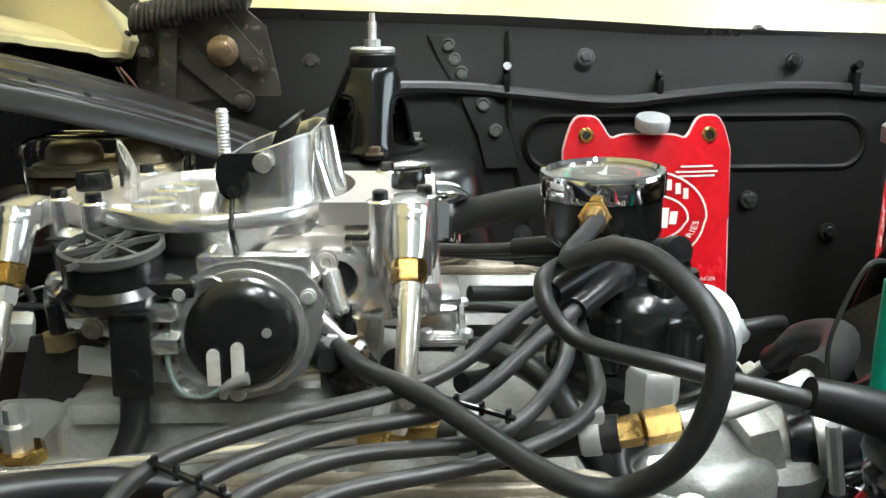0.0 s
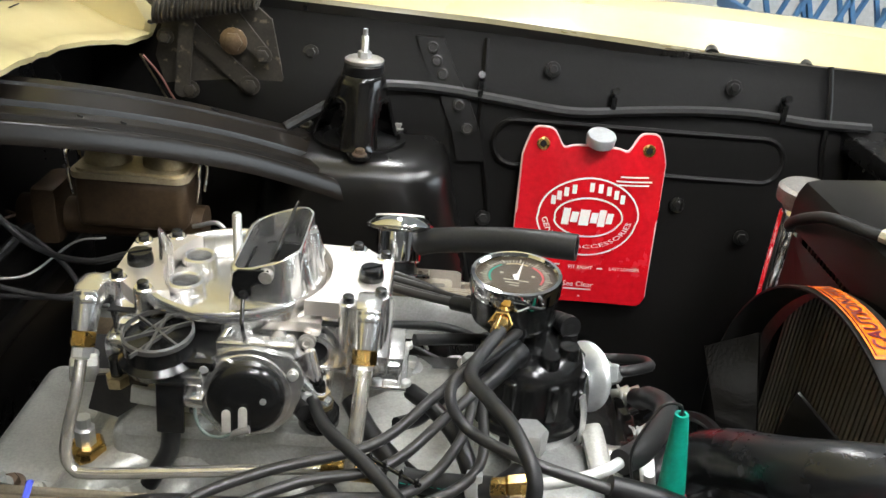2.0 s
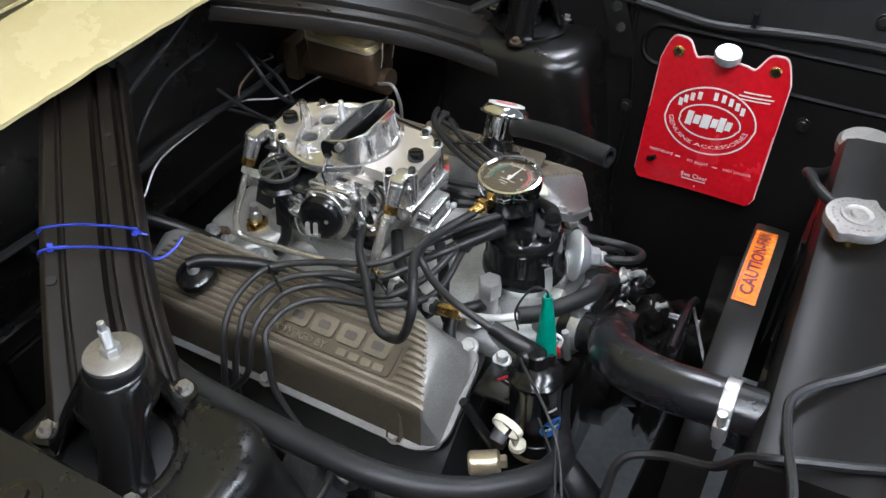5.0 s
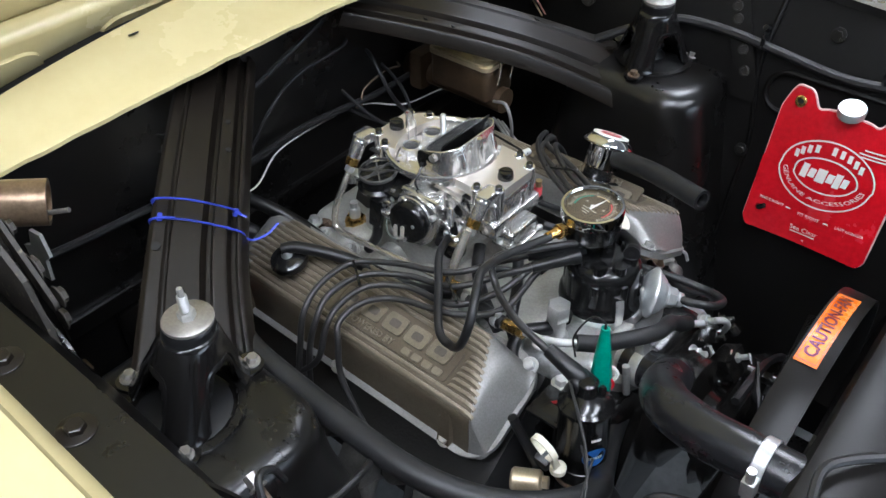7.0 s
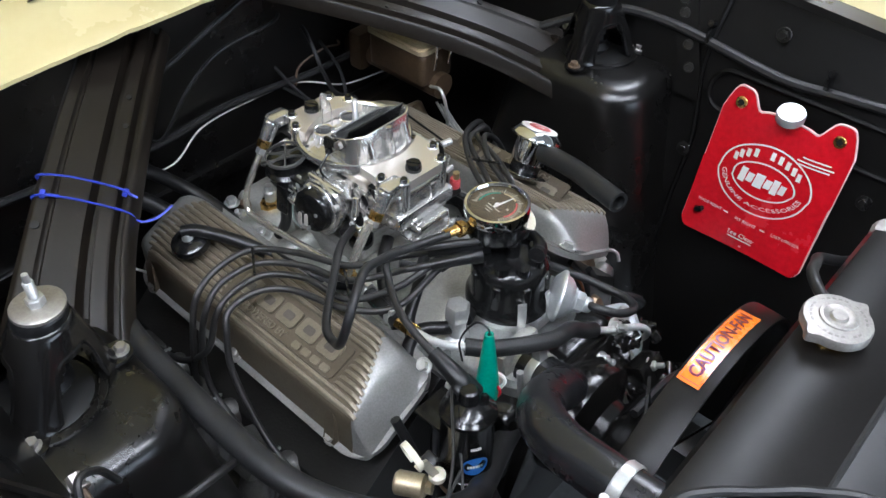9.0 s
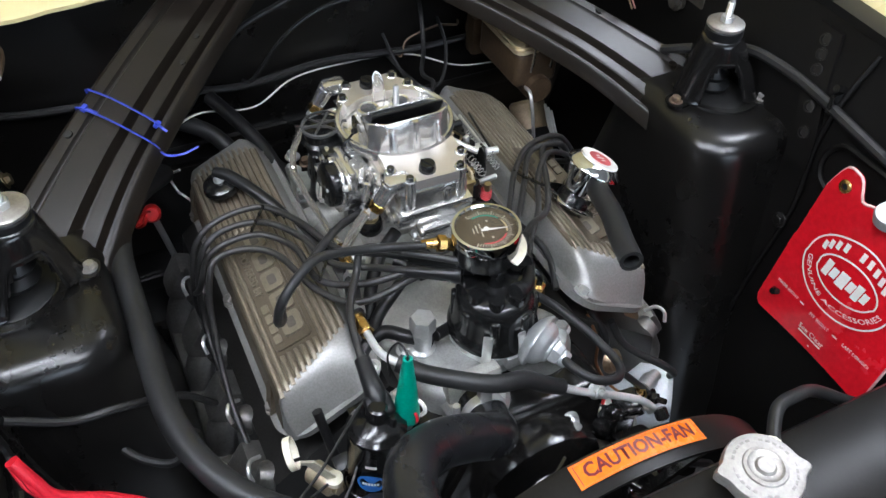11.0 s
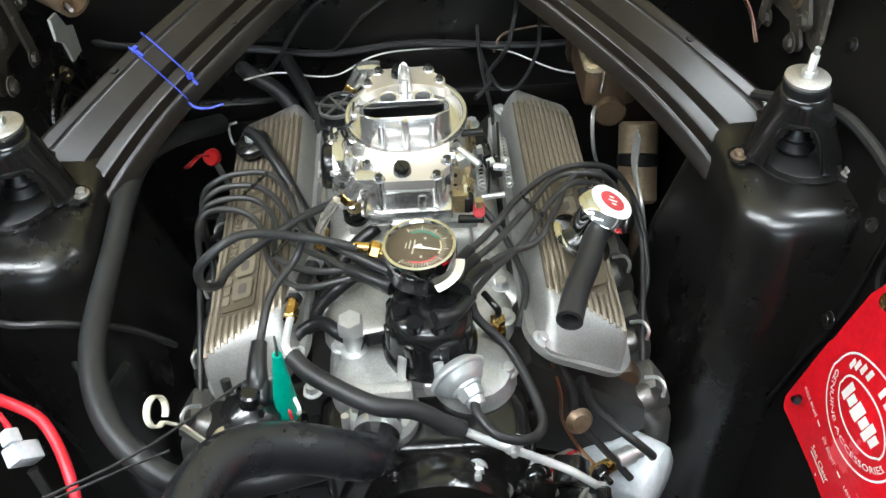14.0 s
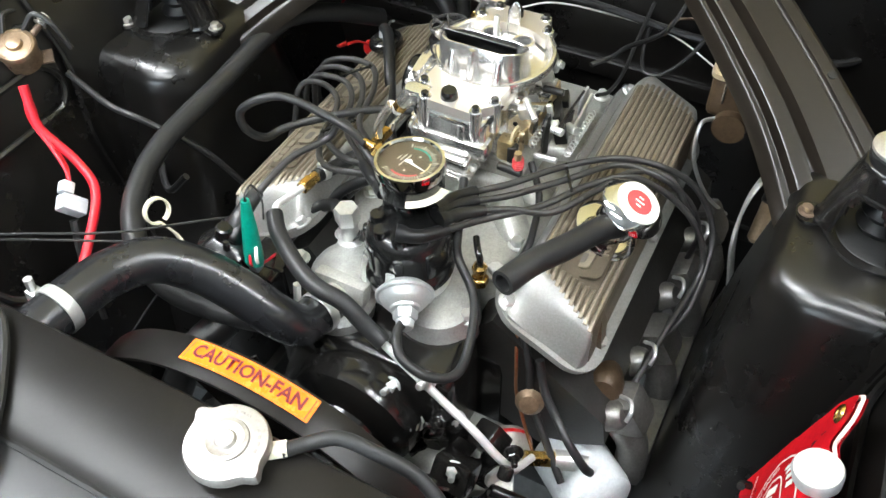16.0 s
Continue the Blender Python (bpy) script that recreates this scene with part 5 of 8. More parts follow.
# choke bracket, tubes and ribs cast into the passenger face
bm = bm_new()
box(bm, (0.046, 0.030, 0.034), at(-0.086, 0.474, 0.892, 4, 0, 0), 0.005)
box(bm, (0.060, 0.010, 0.012), at(-0.090, 0.462, 0.913), 0.003)
rod(bm, (-0.108, 0.49, 0.905), (-0.110, 0.447, 0.903), 0.0075, 14)
rod(bm, (-0.072, 0.495, 0.886), (-0.071, 0.450, 0.884), 0.0070, 14)
part("choke_bracket", bm, M_CARB, carb)
for x, y, z, sx, sy, sz in ((-0.055, 0.489, 0.895, 0.006, 0.010, 0.040), (-0.046, 0.489, 0.878, 0.020, 0.012, 0.010), (-0.022, 0.493, 0.890, 0.005, 0.008, 0.040), (-0.006, 0.494, 0.880, 0.016, 0.008, 0.014),
                         (-0.125, 0.489, 0.890, 0.008, 0.012, 0.036), (-0.152, 0.490, 0.884, 0.022, 0.016, 0.014), (-0.175, 0.488, 0.872, 0.030, 0.024, 0.010), (-0.190, 0.492, 0.890, 0.006, 0.010, 0.034)):
    bm = bm_new()
    box(bm, (sx, sy, sz), at(x, y, z), 0.0018)
    part("cast_rib", bm, M_CARB, carb)
for x, y, z, r in ((-0.055, 0.4835, 0.908, 0.0055), (-0.048, 0.4830, 0.880, 0.0050), (-0.165, 0.4765, 0.872, 0.0048), (-0.185, 0.4765, 0.872, 0.0048), (-0.016, 0.4885, 0.884, 0.0042), (-0.003, 0.4885, 0.884, 0.0042)):
    bm = bm_new()
    lathe(bm, [(r * 1.3, 0), (r * 1.3, 0.001), (r, 0.0015), (r, 0.0035), (r * 0.6, 0.0042), (r * 0.4, 0.003)], at(x, y, z, 90, 0, 0), 12)
    part("body_screw", bm, M_TIN, carb)

# fuel line: two chromed legs to a tee on a lower run
M_PIPE = material("polished_steel_pipe", (0.84, 0.80, 0.72), 0.26, 0.85, other=(0.76, 0.71, 0.62), patch=40, grain=200, bump=0.0, spread=0.05)
fuel = thing("fuel_line", "polished steel fuel line with brass fittings feeding both bowls", "fuel line", (-0.13, 0.41, 0.80))
bm = bm_new()
sweep(bm, [(-0.223, 0.460, 0.893), (-0.224, 0.447, 0.872), (-0.229, 0.436, 0.845), (-0.232, 0.433, 0.823), (-0.227, 0.431, 0.811), (-0.212, 0.429, 0.809), (-0.136, 0.428, 0.818), (-0.069, 0.429, 0.825), (-0.03, 0.431, 0.828)], 0.0047, 10)
part("rear_leg", bm, M_PIPE, fuel)
bm = bm_new()
sweep(bm, [(-0.008, 0.458, 0.902), (-0.009, 0.445, 0.882), (-0.011, 0.432, 0.855), (-0.014, 0.428, 0.832)], 0.0062, 12)
part("front_leg", bm, M_PIPE, fuel)
bm = bm_new()
rod(bm, (-0.035, 0.4305, 0.828), (0.008, 0.427, 0.829), 0.008, 6)
part("brass_tee", bm, M_BRASS, fuel)
bm = bm_new()
sweep(bm, [(0.008, 0.427, 0.829), (0.05, 0.414, 0.834), (0.094, 0.403, 0.843)], 0.0092, 12)
part("fuel_hose", bm, M_HOSE, fuel, "black rubber fuel hose with green print")
for x in (0.076, 0.018):
    bm = bm_new()
    lathe(bm, [(0.0096, 0), (0.0104, 0.001), (0.0104, 0.009), (0.0096, 0.01)], toward((x, 0.4075 if x > 0.05 else 0.4245, 0.8395 if x > 0.05 else 0.830), (x + 0.02, 0.4025 if x > 0.05 else 0.4185, 0.8437 if x > 0.05 else 0.8325)), 18)
    box(bm, (0.012, 0.008, 0.008), at(x + 0.004, 0.404 if x > 0.05 else 0.422, 0.852 if x > 0.05 else 0.842), 0.002)
    part("hose_clamp", bm, M_ZINC, fuel)
bm = bm_new()
rod(bm, (0.092, 0.4035, 0.8425), (0.105, 0.403, 0.845), 0.0078, 6, bevel=0.001)
rod(bm, (0.105, 0.403, 0.845), (0.123, 0.403, 0.8485), 0.0088, 6, bevel=0.001)
part("brass_coupling", bm, M_BRASS, fuel)
bm = bm_new()
sweep(bm, [(0.12, 0.403, 0.848), (0.15, 0.402, 0.856), (0.175, 0.405, 0.865), (0.195, 0.419, 0.867)], 0.0045, 12)
part("alloy_pipe", bm, M_BRIGHT, fuel)
bm = bm_new()
sweep(bm, [(0.188, 0.412, 0.868), (0.212, 0.436, 0.864), (0.245, 0.495, 0.855), (0.244, 0.537, 0.838), (0.247, 0.567, 0.814), (0.249, 0.587, 0.801)], 0.0100, 14)
part("insulated_hose", bm, M_HOSE, fuel, "black foam-sleeved hose")
bm = bm_new()
sweep(bm, [(0.249, 0.585, 0.802), (0.252, 0.618, 0.777), (0.257, 0.660, 0.752), (0.261, 0.705, 0.720), (0.260, 0.735, 0.684), (0.246, 0.750, 0.648), (0.214, 0.760, 0.628)], 0.0048, 12)
part("lower_pipe", bm, M_BRIGHT, fuel, "bare aluminium pipe to the pump")

# ---- distributor, gauge ----
DX, DY = 0.137, 0.557
dist = thing("distributor", "black-capped distributor with plated vacuum advance can", "distributor", (DX, DY, 0.76))
bm = bm_new()
lathe(bm, [(0.02, 0.755), (0.022, 0.775), (0.036, 0.785), (0.051, 0.788), (0.0525, 0.802), (0.048, 0.806)], at(DX, DY, 0), 32)
box(bm, (0.035, 0.03, 0.02), at(DX + 0.04, DY + 0.005, 0.795), 0.005)
part("housing", bm, M_ZINC, dist, "grey cast distributor body")
bm = bm_new()
lathe(bm, [(0.052, 0.804), (0.0545, 0.806), (0.0545, 0.815), (0.0515, 0.819), (0.049, 0.824), (0.0485, 0.85), (0.047, 0.862), (0.042, 0.871), (0.034, 0.876), (0.02, 0.877)], at(DX, DY, 0), 40)
cap = part("cap", bm, M_PLASTIC, dist)
for k in range(8):
    a = 2 * math.pi * k / 8 + 0.3
    bm = bm_new()
    box(bm, (0.009, 0.012, 0.038), at(DX + 0.0468 * math.cos(a), DY + 0.0468 * math.sin(a), 0.842, 0, 0, math.degrees(a)), 0.004, 3)
    part("cap_rib", bm, M_PLASTIC, cap)
for k in range(8):
    a = 2 * math.pi * k / 8 + 0.3
    bm = bm_new()
    lathe(bm, [(0.0098, 0.862), (0.0092, 0.880), (0.0085, 0.883)], at(DX + 0.032 * math.cos(a), DY + 0.032 * math.sin(a), 0), 14)
    part("terminal_tower", bm, M_PLASTIC, cap)
bm = bm_new()
lathe(bm, [(0.010, 0.872), (0.009, 0.898), (0.0075, 0.90)], at(DX, DY, 0), 14)
part("centre_tower", bm, M_PLASTIC, cap)
for a in (-35, 150, 8):
    bm = bm_new()
    c, s_ = math.cos(radians(a)), math.sin(radians(a))
    sweep(bm, [(DX + 0.05 * c, DY + 0.05 * s_, 0.785), (DX + 0.0575 * c, DY + 0.0575 * s_, 0.795), (DX + 0.0575 * c, DY + 0.0575 * s_, 0.822), (DX + 0.053 * c, DY + 0.053 * s_, 0.842)], 0.0056, 8, flat=0.35)
    part("spring_clip", bm, M_ZINC, dist)
bm = bm_new()
va, vb = Vector((0.187, 0.582, 0.825)), Vector((0.216, 0.597, 0.819))
rod(bm, (DX + 0.03, DY + 0.01, 0.80), va, 0.009, 10)
lathe(bm, [(0.012, -0.012), (0.024, -0.008), (0.031, -0.002), (0.0335, 0.001), (0.0338, 0.003), (0.0325, 0.0048), (0.0295, 0.0045), (0.0280, 0.006), (0.0262, 0.0115), (0.0215, 0.0165), (0.0175, 0.0185), (0.0165, 0.0215), (0.013, 0.023)], toward(va + Vector((0.006, 0.002, -0.001)), vb), 36)
part("vacuum_can", bm, M_CAN, dist, "bright zinc vacuum advance can")
bm = bm_new()
dv = (vb - va).normalized()
rod(bm, va + dv * 0.028, va + dv * 0.040, 0.0145, 6, 0.0135, bevel=0.0015)
rod(bm, va + dv * 0.040, va + dv * 0.050, 0.0105, 18, 0.0095, bevel=0.0015)
part("hex_nut", bm, M_CAN, dist)

gauge = thing("vacuum_gauge", "round chrome-rimmed vacuum gauge with brass stem on the distributor", "gauge", (0.113, 0.553, 0.902))
gm = at(0.113, 0.553, 0.905, 1.5, -2, 0)
bm = bm_new()
lathe(bm, [(0.030, -0.006), (0.036, 0.0), (0.0372, 0.004), (0.0372, 0.03)], gm, 48)
part("case", bm, M_PLASTIC, gauge, "gloss black case")
bm = bm_new()
lathe(bm, [(0.0372, 0.026), (0.0392, 0.027), (0.0396, 0.038), (0.0385, 0.0415), (0.0355, 0.042), (0.034, 0.039)], gm, 56, close=False)
part("rim", bm, M_CHROME, gauge)
bm = bm_new()
lathe(bm, [(0.0365, 0.034), (0.0, 0.0341)], gm, 48, close=False)
face = part("face", bm, M_FACE, gauge, "dark brown dial with fine scale")
bm = bm_new()
gr = gm @ pose(0, 0, 0, 0, 0, -12)
for k in range(41):
    a = radians(215 - 250 * k / 40)
    r1, r2 = 0.0245, 0.0285 + (0.0025 if k % 5 == 0 else 0)
    w = 0.0005 if k % 5 else 0.0008
    p, q = Vector((r1 * math.cos(a), r1 * math.sin(a), 0.0346)), Vector((r2 * math.cos(a), r2 * math.sin(a), 0.0346))
    n_ = Vector((-math.sin(a), math.cos(a), 0)) * w
    bm.faces.new([bm.verts.new(gr @ v) for v in (p - n_, q - n_, q + n_, p + n_)])
part("scale_marks", bm, M_SCALE, face)
for a0, a1, m_ in ((210, 130, M_TEAL), (120, 70, M_GOLD), (60, -20, M_PINK)):
    bm = bm_new()
    pts = []
    for k in range(13):
        a = radians(a0 + (a1 - a0) * k / 12)
        pts.append((gr @ Vector((0.0218 * math.cos(a), 0.0218 * math.sin(a), 0.0345)), gr @ Vector((0.0238 * math.cos(a), 0.0238 * math.sin(a), 0.0345))))
    for (a_, b_), (c_, d_) in zip(pts, pts[1:]):
        bm.faces.new([bm.verts.new(v) for v in (a_, b_, d_, c_)])
    part("colour_band", bm, m_, face)
bm = bm_new()
for x, y, w, h in ((-0.006, -0.006, 0.008, 0.0016), (0.007, -0.006, 0.009, 0.0016), (-0.002, -0.0105, 0.012, 0.0016), (0.0, -0.0145, 0.008, 0.0014), (-0.013, 0.004, 0.003, 0.0025), (0.014, 0.004, 0.003, 0.0025)):
    box(bm, (w, h, 0.0003), gr @ pose(x, y, 0.0345, 0, 0, 0))
part("printed_bars", bm, M_SCALE, face)
bm = bm_new()
prism(bm, [(-0.002, -0.006), (0.002, -0.006), (0.0004, 0.024), (-0.0004, 0.024)], gr @ pose(0.001, 0, 0.0352, 0, 0, -4), 0.0006)
lathe(bm, [(0.003, 0.035), (0.003, 0.037), (0.002, 0.0375)], gr, 14)
part("needle", bm, M_WHITE, gauge)
bm = bm_new()
lathe(bm, [(0.035, 0.0395), (0.0, 0.0398)], gm, 48, close=False)
pane = part("glass", bm, M_GLASS, gauge)
pane.visible_shadow = False
bm = bm_new()
rod(bm, (0.100, 0.522, 0.918), (0.098, 0.506, 0.926), 0.0075, 10)
rod(bm, (0.0985, 0.509, 0.925), (0.097, 0.499, 0.928), 0.0098, 6, bevel=0.001)
rod(bm, (0.097, 0.499, 0.928), (0.092, 0.482, 0.9285), 0.0068, 12, 0.005)
part("brass_stem", bm, M_BRASS, gauge)
bm = bm_new()
sweep(bm, [gm @ Vector((0.0375 * math.cos(radians(a)), 0.0375 * math.sin(radians(a)), 0.012)) for a in range(20, 100, 8)], 0.009, 8, flat=0.12)
part("paper_sticker", bm, M_IVORY, gauge, "white and gold paper sticker on the case")

# ---- leads and hoses ----
BOOT = 0.0092


def lead(pts, r=0.0042, boot=None, label="grey-black spark plug lead", group="spark plug leads", name="plug_lead"):
    t = thing(name, label, "cable", pts[0], group)
    b = bm_new()
    sweep(b, pts, r, 10, 8)
    part("cable", b, M_WIRE, t)
    if boot:
        L = curve(pts, 8)
        acc, k = 0.0, 1
        while acc < boot and k < len(L) - 1:
            acc += (L[k] - L[k - 1]).length
            k += 1
        b = bm_new()
        sweep(b, L[:max(k, 3)], lambda u: BOOT * (1.15 if u < 0.25 else 1.0) - 0.0022 * u, 12, smooth=False)
        part("boot", b, M_RUBBER, t)
    return t


lead([(0.112, 0.528, 0.893), (0.088, 0.497, 0.893), (0.05, 0.458, 0.884), (0.004, 0.414, 0.868), (-0.07, 0.39, 0.858), (-0.12, 0.358, 0.852), (-0.128, 0.309, 0.846), (-0.122, 0.272, 0.828), (-0.12, 0.256, 0.78), (-0.13, 0.25, 0.70), (-0.14, 0.255, 0.655)], boot=0.06)
lead([(0.118, 0.52, 0.888), (0.10, 0.49, 0.887), (0.062, 0.448, 0.876), (0.015, 0.401, 0.86), (-0.046, 0.385, 0.854), (-0.095, 0.351, 0.850), (-0.107, 0.303, 0.844), (-0.101, 0.272, 0.826), (-0.106, 0.258, 0.77), (-0.10, 0.252, 0.69), (-0.025, 0.25, 0.65)], boot=0.06)
lead([(0.107, 0.535, 0.886), (0.084, 0.485, 0.880), (0.068, 0.425, 0.866), (0.031, 0.381, 0.854), (-0.036, 0.373, 0.849), (-0.078, 0.342, 0.847), (-0.085, 0.298, 0.842), (-0.083, 0.272, 0.825), (-0.092, 0.256, 0.77), (-0.16, 0.25, 0.70), (-0.25, 0.255, 0.655)], boot=0.06)
lead([(0.112, 0.54, 0.883), (0.088, 0.49, 0.874), (0.084, 0.413, 0.856), (0.038, 0.374, 0.848), (-0.036, 0.352, 0.844), (-0.064, 0.319, 0.844), (-0.068, 0.283, 0.838), (-0.058, 0.268, 0.82), (-0.045, 0.258, 0.76), (0.02, 0.25, 0.69), (0.10, 0.253, 0.65)], boot=0.06)
lead([(0.12, 0.585, 0.890), (0.082, 0.597, 0.884), (0.029, 0.634, 0.872), (-0.036, 0.678, 0.864), (-0.088, 0.730, 0.856), (-0.113, 0.787, 0.840), (-0.132, 0.830, 0.80), (-0.122, 0.862, 0.74), (-0.044, 0.866, 0.69), (0.0, 0.845, 0.655)], boot=0.06)
lead([(0.126, 0.59, 0.888), (0.088, 0.603, 0.880), (0.043, 0.64, 0.868), (-0.02, 0.685, 0.858), (-0.083, 0.732, 0.850), (-0.096, 0.786, 0.838), (-0.118, 0.824, 0.79), (-0.14, 0.842, 0.72), (-0.15, 0.835, 0.655)], boot=0.06)
lead([(0.13, 0.595, 0.887), (0.10, 0.610, 0.878), (0.06, 0.648, 0.865), (0.032, 0.69, 0.853), (-0.019, 0.72, 0.852), (-0.085, 0.753, 0.846), (-0.105, 0.795, 0.832), (-0.115, 0.826, 0.78), (-0.2, 0.845, 0.71), (-0.26, 0.835, 0.655)], boot=0.06)
lead([(0.168, 0.563, 0.889), (0.158, 0.585, 0.884), (0.128, 0.605, 0.876), (0.086, 0.632, 0.866), (0.031, 0.677, 0.857), (-0.03, 0.713, 0.853), (-0.075, 0.759, 0.846), (-0.10, 0.826, 0.79), (-0.09, 0.862, 0.72), (0.0, 0.85, 0.685), (0.09, 0.835, 0.65)], boot=0.06)
lead([(0.137, 0.557, 0.9), (0.122, 0.53, 0.907), (0.088, 0.475, 0.913), (0.058, 0.429, 0.913), (0.071, 0.412, 0.89), (0.116, 0.387, 0.884), (0.171, 0.378, 0.872), (0.2, 0.376, 0.862)], 0.0045, 0.04, "grey-black coil lead looping to the coil boot", "", "coil_lead")
# lead combs
for x, y, z in ((-0.098, 0.345, 0.853), (0.02, 0.392, 0.861), (-0.02, 0.69, 0.862)):
    bm = bm_new()
    box(bm, (0.0032, 0.050, 0.0028), at(x, y, z + 0.003, 0, 0, 55 if y < 0.5 else -60), 0.0015)
    for k in range(4):
        box(bm, (0.0028, 0.0022, 0.007), at(x, y, z, 0, 0, 55 if y < 0.5 else -60) @ pose(0, -0.021 + 0.014 * k, 0.0035), 0.0007)
    single("lead_comb", bm, M_PLASTIC, "small black plastic comb holding plug leads", "wire separator", "lead combs")
# plug boots on the heads
for s in (-1, 1):
    for x in (-0.26, -0.145, -0.025, 0.095):
        bm = bm_new()
        rod(bm, (x, side(s, 0.30), 0.655), (x, side(s, 0.27), 0.625), 0.011, 12, 0.009)
        single("plug_boot", bm, M_RUBBER, "black rubber spark plug boot on the head", "plug boot", "plug boots")

coil = thing("ignition_coil", "black cylindrical ignition coil with blue oval label", "ignition coil", (0.226, 0.372, 0.70))
cmx = toward((0.243, 0.357, 0.727), (0.230, 0.371, 0.859))
bm = bm_new()
lathe(bm, [(0.027, 0), (0.0298, 0.004), (0.0298, 0.105), (0.0316, 0.108), (0.0316, 0.113), (0.028, 0.116)], cmx, 32)
part("can", bm, M_CAP, coil)
bm = bm_new()
lathe(bm, [(0.0305, 0.002), (0.0315, 0.004), (0.0315, 0.008), (0.0305, 0.01)], cmx, 32, close=False)
part("base_band", bm, M_RUST, coil, "rust-red band at the foot")
bm = bm_new()
lathe(bm, [(0.028, 0.116), (0.024, 0.120), (0.012, 0.126), (0.0105, 0.14), (0.008, 0.142)], cmx, 24)
for a in (0, 180):
    lathe(bm, [(0.0045, 0.118), (0.0045, 0.132), (0.003, 0.134)], cmx @ pose(0.017 * math.cos(radians(a)), 0.017 * math.sin(radians(a)), 0), 6)
part("terminal_top", bm, M_PLASTIC, coil)
bm = bm_new()
faced = cmx.to_3x3().inverted() @ Vector((0.87, -0.5, 0))
faced = math.degrees(math.atan2(faced.y, faced.x)) + 62
def on_can(a, h, r=0.0301):
    a += faced
    return cmx @ Vector((r * math.cos(radians(a)), r * math.sin(radians(a)), h))
ring = [on_can(-62 + 30 * math.cos(t_), 0.055 + 0.013 * math.sin(t_), 0.0302) for t_ in (2 * math.pi * k / 20 for k in range(20))]
mid = on_can(-62, 0.055, 0.0304)
vs_ = [bm.verts.new(p) for p in ring]
vm = bm.verts.new(mid)
for k in range(20):
    bm.faces.new((vs_[k], vs_[(k + 1) % 20], vm))
part("label_oval", bm, M_BLUELABEL, coil, "blue oval label")
for h, a0, a1 in ((0.055, -80, -45), (0.082, -75, -52), (0.028, -78, -50)):
    bm = bm_new()
    for k in range(6):
        aa, ab = a0 + (a1 - a0) * k / 6, a0 + (a1 - a0) * (k + 0.8) / 6
        bm.faces.new([bm.verts.new(on_can(a_, hh, 0.0307)) for a_, hh in ((aa, h - 0.002), (ab, h - 0.002), (ab, h + 0.002), (aa, h + 0.002))])
    part("label_bar", bm, M_WHITE, coil)
bm = bm_new()
sweep(bm, [(0.172, 0.378, 0.874), (0.195, 0.377, 0.868), (0.212, 0.377, 0.861), (0.222, 0.376, 0.850)], lambda u: 0.0085 + 0.005 * u, 14)
box(bm, (0.028, 0.03, 0.03), at(0.220, 0.376, 0.850, 0, 20, 0), 0.008, 3)
single("coil_boot", bm, M_RUBBER, "large black rubber boot on the coil", "boot")
bm = bm_new()
box(bm, (0.06, 0.05, 0.006), at(0.19, 0.385, 0.775), 0.002)
box(bm, (0.006, 0.05, 0.06), at(0.2, 0.39, 0.75), 0.002)
lathe(bm, [(0.032, 0.015), (0.0335, 0.016), (0.0335, 0.03), (0.032, 0.031)], cmx, 32, close=False)
single("coil_bracket", bm, M_BLOCK, "black coil bracket bolted to the head", "bracket")

clip = thing("crocodile_clip", "crocodile clip in a teal green rubber sleeve on the coil terminal", "clip", (0.229, 0.404, 0.825))
clm = toward((0.229, 0.404, 0.825), (0.222, 0.408, 0.918))
bm = bm_new()
secs = []
for z, a, b_ in ((0.0, 0.0135, 0.011), (0.006, 0.0145, 0.0115), (0.03, 0.0125, 0.010), (0.06, 0.009, 0.008), (0.088, 0.0055, 0.0055), (0.0935, 0.005, 0.005)):
    secs.append([clm @ Vector((a * math.cos(t_), b_ * math.sin(t_), z)) for t_ in (2 * math.pi * k / 20 for k in range(20))])
secs.append([clm @ Vector((0.0028 * math.cos(t_), 0.0028 * math.sin(t_), 0.0935)) for t_ in (2 * math.pi * k / 20 for k in range(20))])
secs.append([clm @ Vector((0.0026 * math.cos(t_), 0.0026 * math.sin(t_), 0.085)) for t_ in (2 * math.pi * k / 20 for k in range(20))])
loft(bm, secs)
part("sleeve", bm, M_TEAL, clip)
bm = bm_new()
sweep(bm, [(0.222, 0.408, 0.912), (0.220, 0.408, 0.925), (0.205, 0.405, 0.925), (0.19, 0.40, 0.89), (0.195, 0.40, 0.86)], 0.0012, 6)
part("test_wire", bm, M_LOOM, clip)
bm = bm_new()
box(bm, (0.012, 0.012, 0.02), at(0.229, 0.403, 0.818, 0, 10, 0), 0.002)
part("jaw", bm, M_ZINC, clip)
bm = bm_new()
sweep(bm, [(0.22, 0.40, 0.85), (0.232, 0.415, 0.856), (0.24, 0.42, 0.846), (0.235, 0.415, 0.833), (0.222, 0.404, 0.835)], 0.0022, 8)
single("white_wire_loop", bm, M_WHITE, "short white wire looped at the coil terminal", "wire")
bm = bm_new()
sweep(bm, [(0.222, 0.398, 0.84), (0.236, 0.408, 0.846), (0.24, 0.41, 0.83), (0.21, 0.40, 0.80), (0.17, 0.385, 0.77)], 0.0018, 8)
single("red_wire", bm, M_REDWIRE, "short red wire at the coil terminal", "wire")

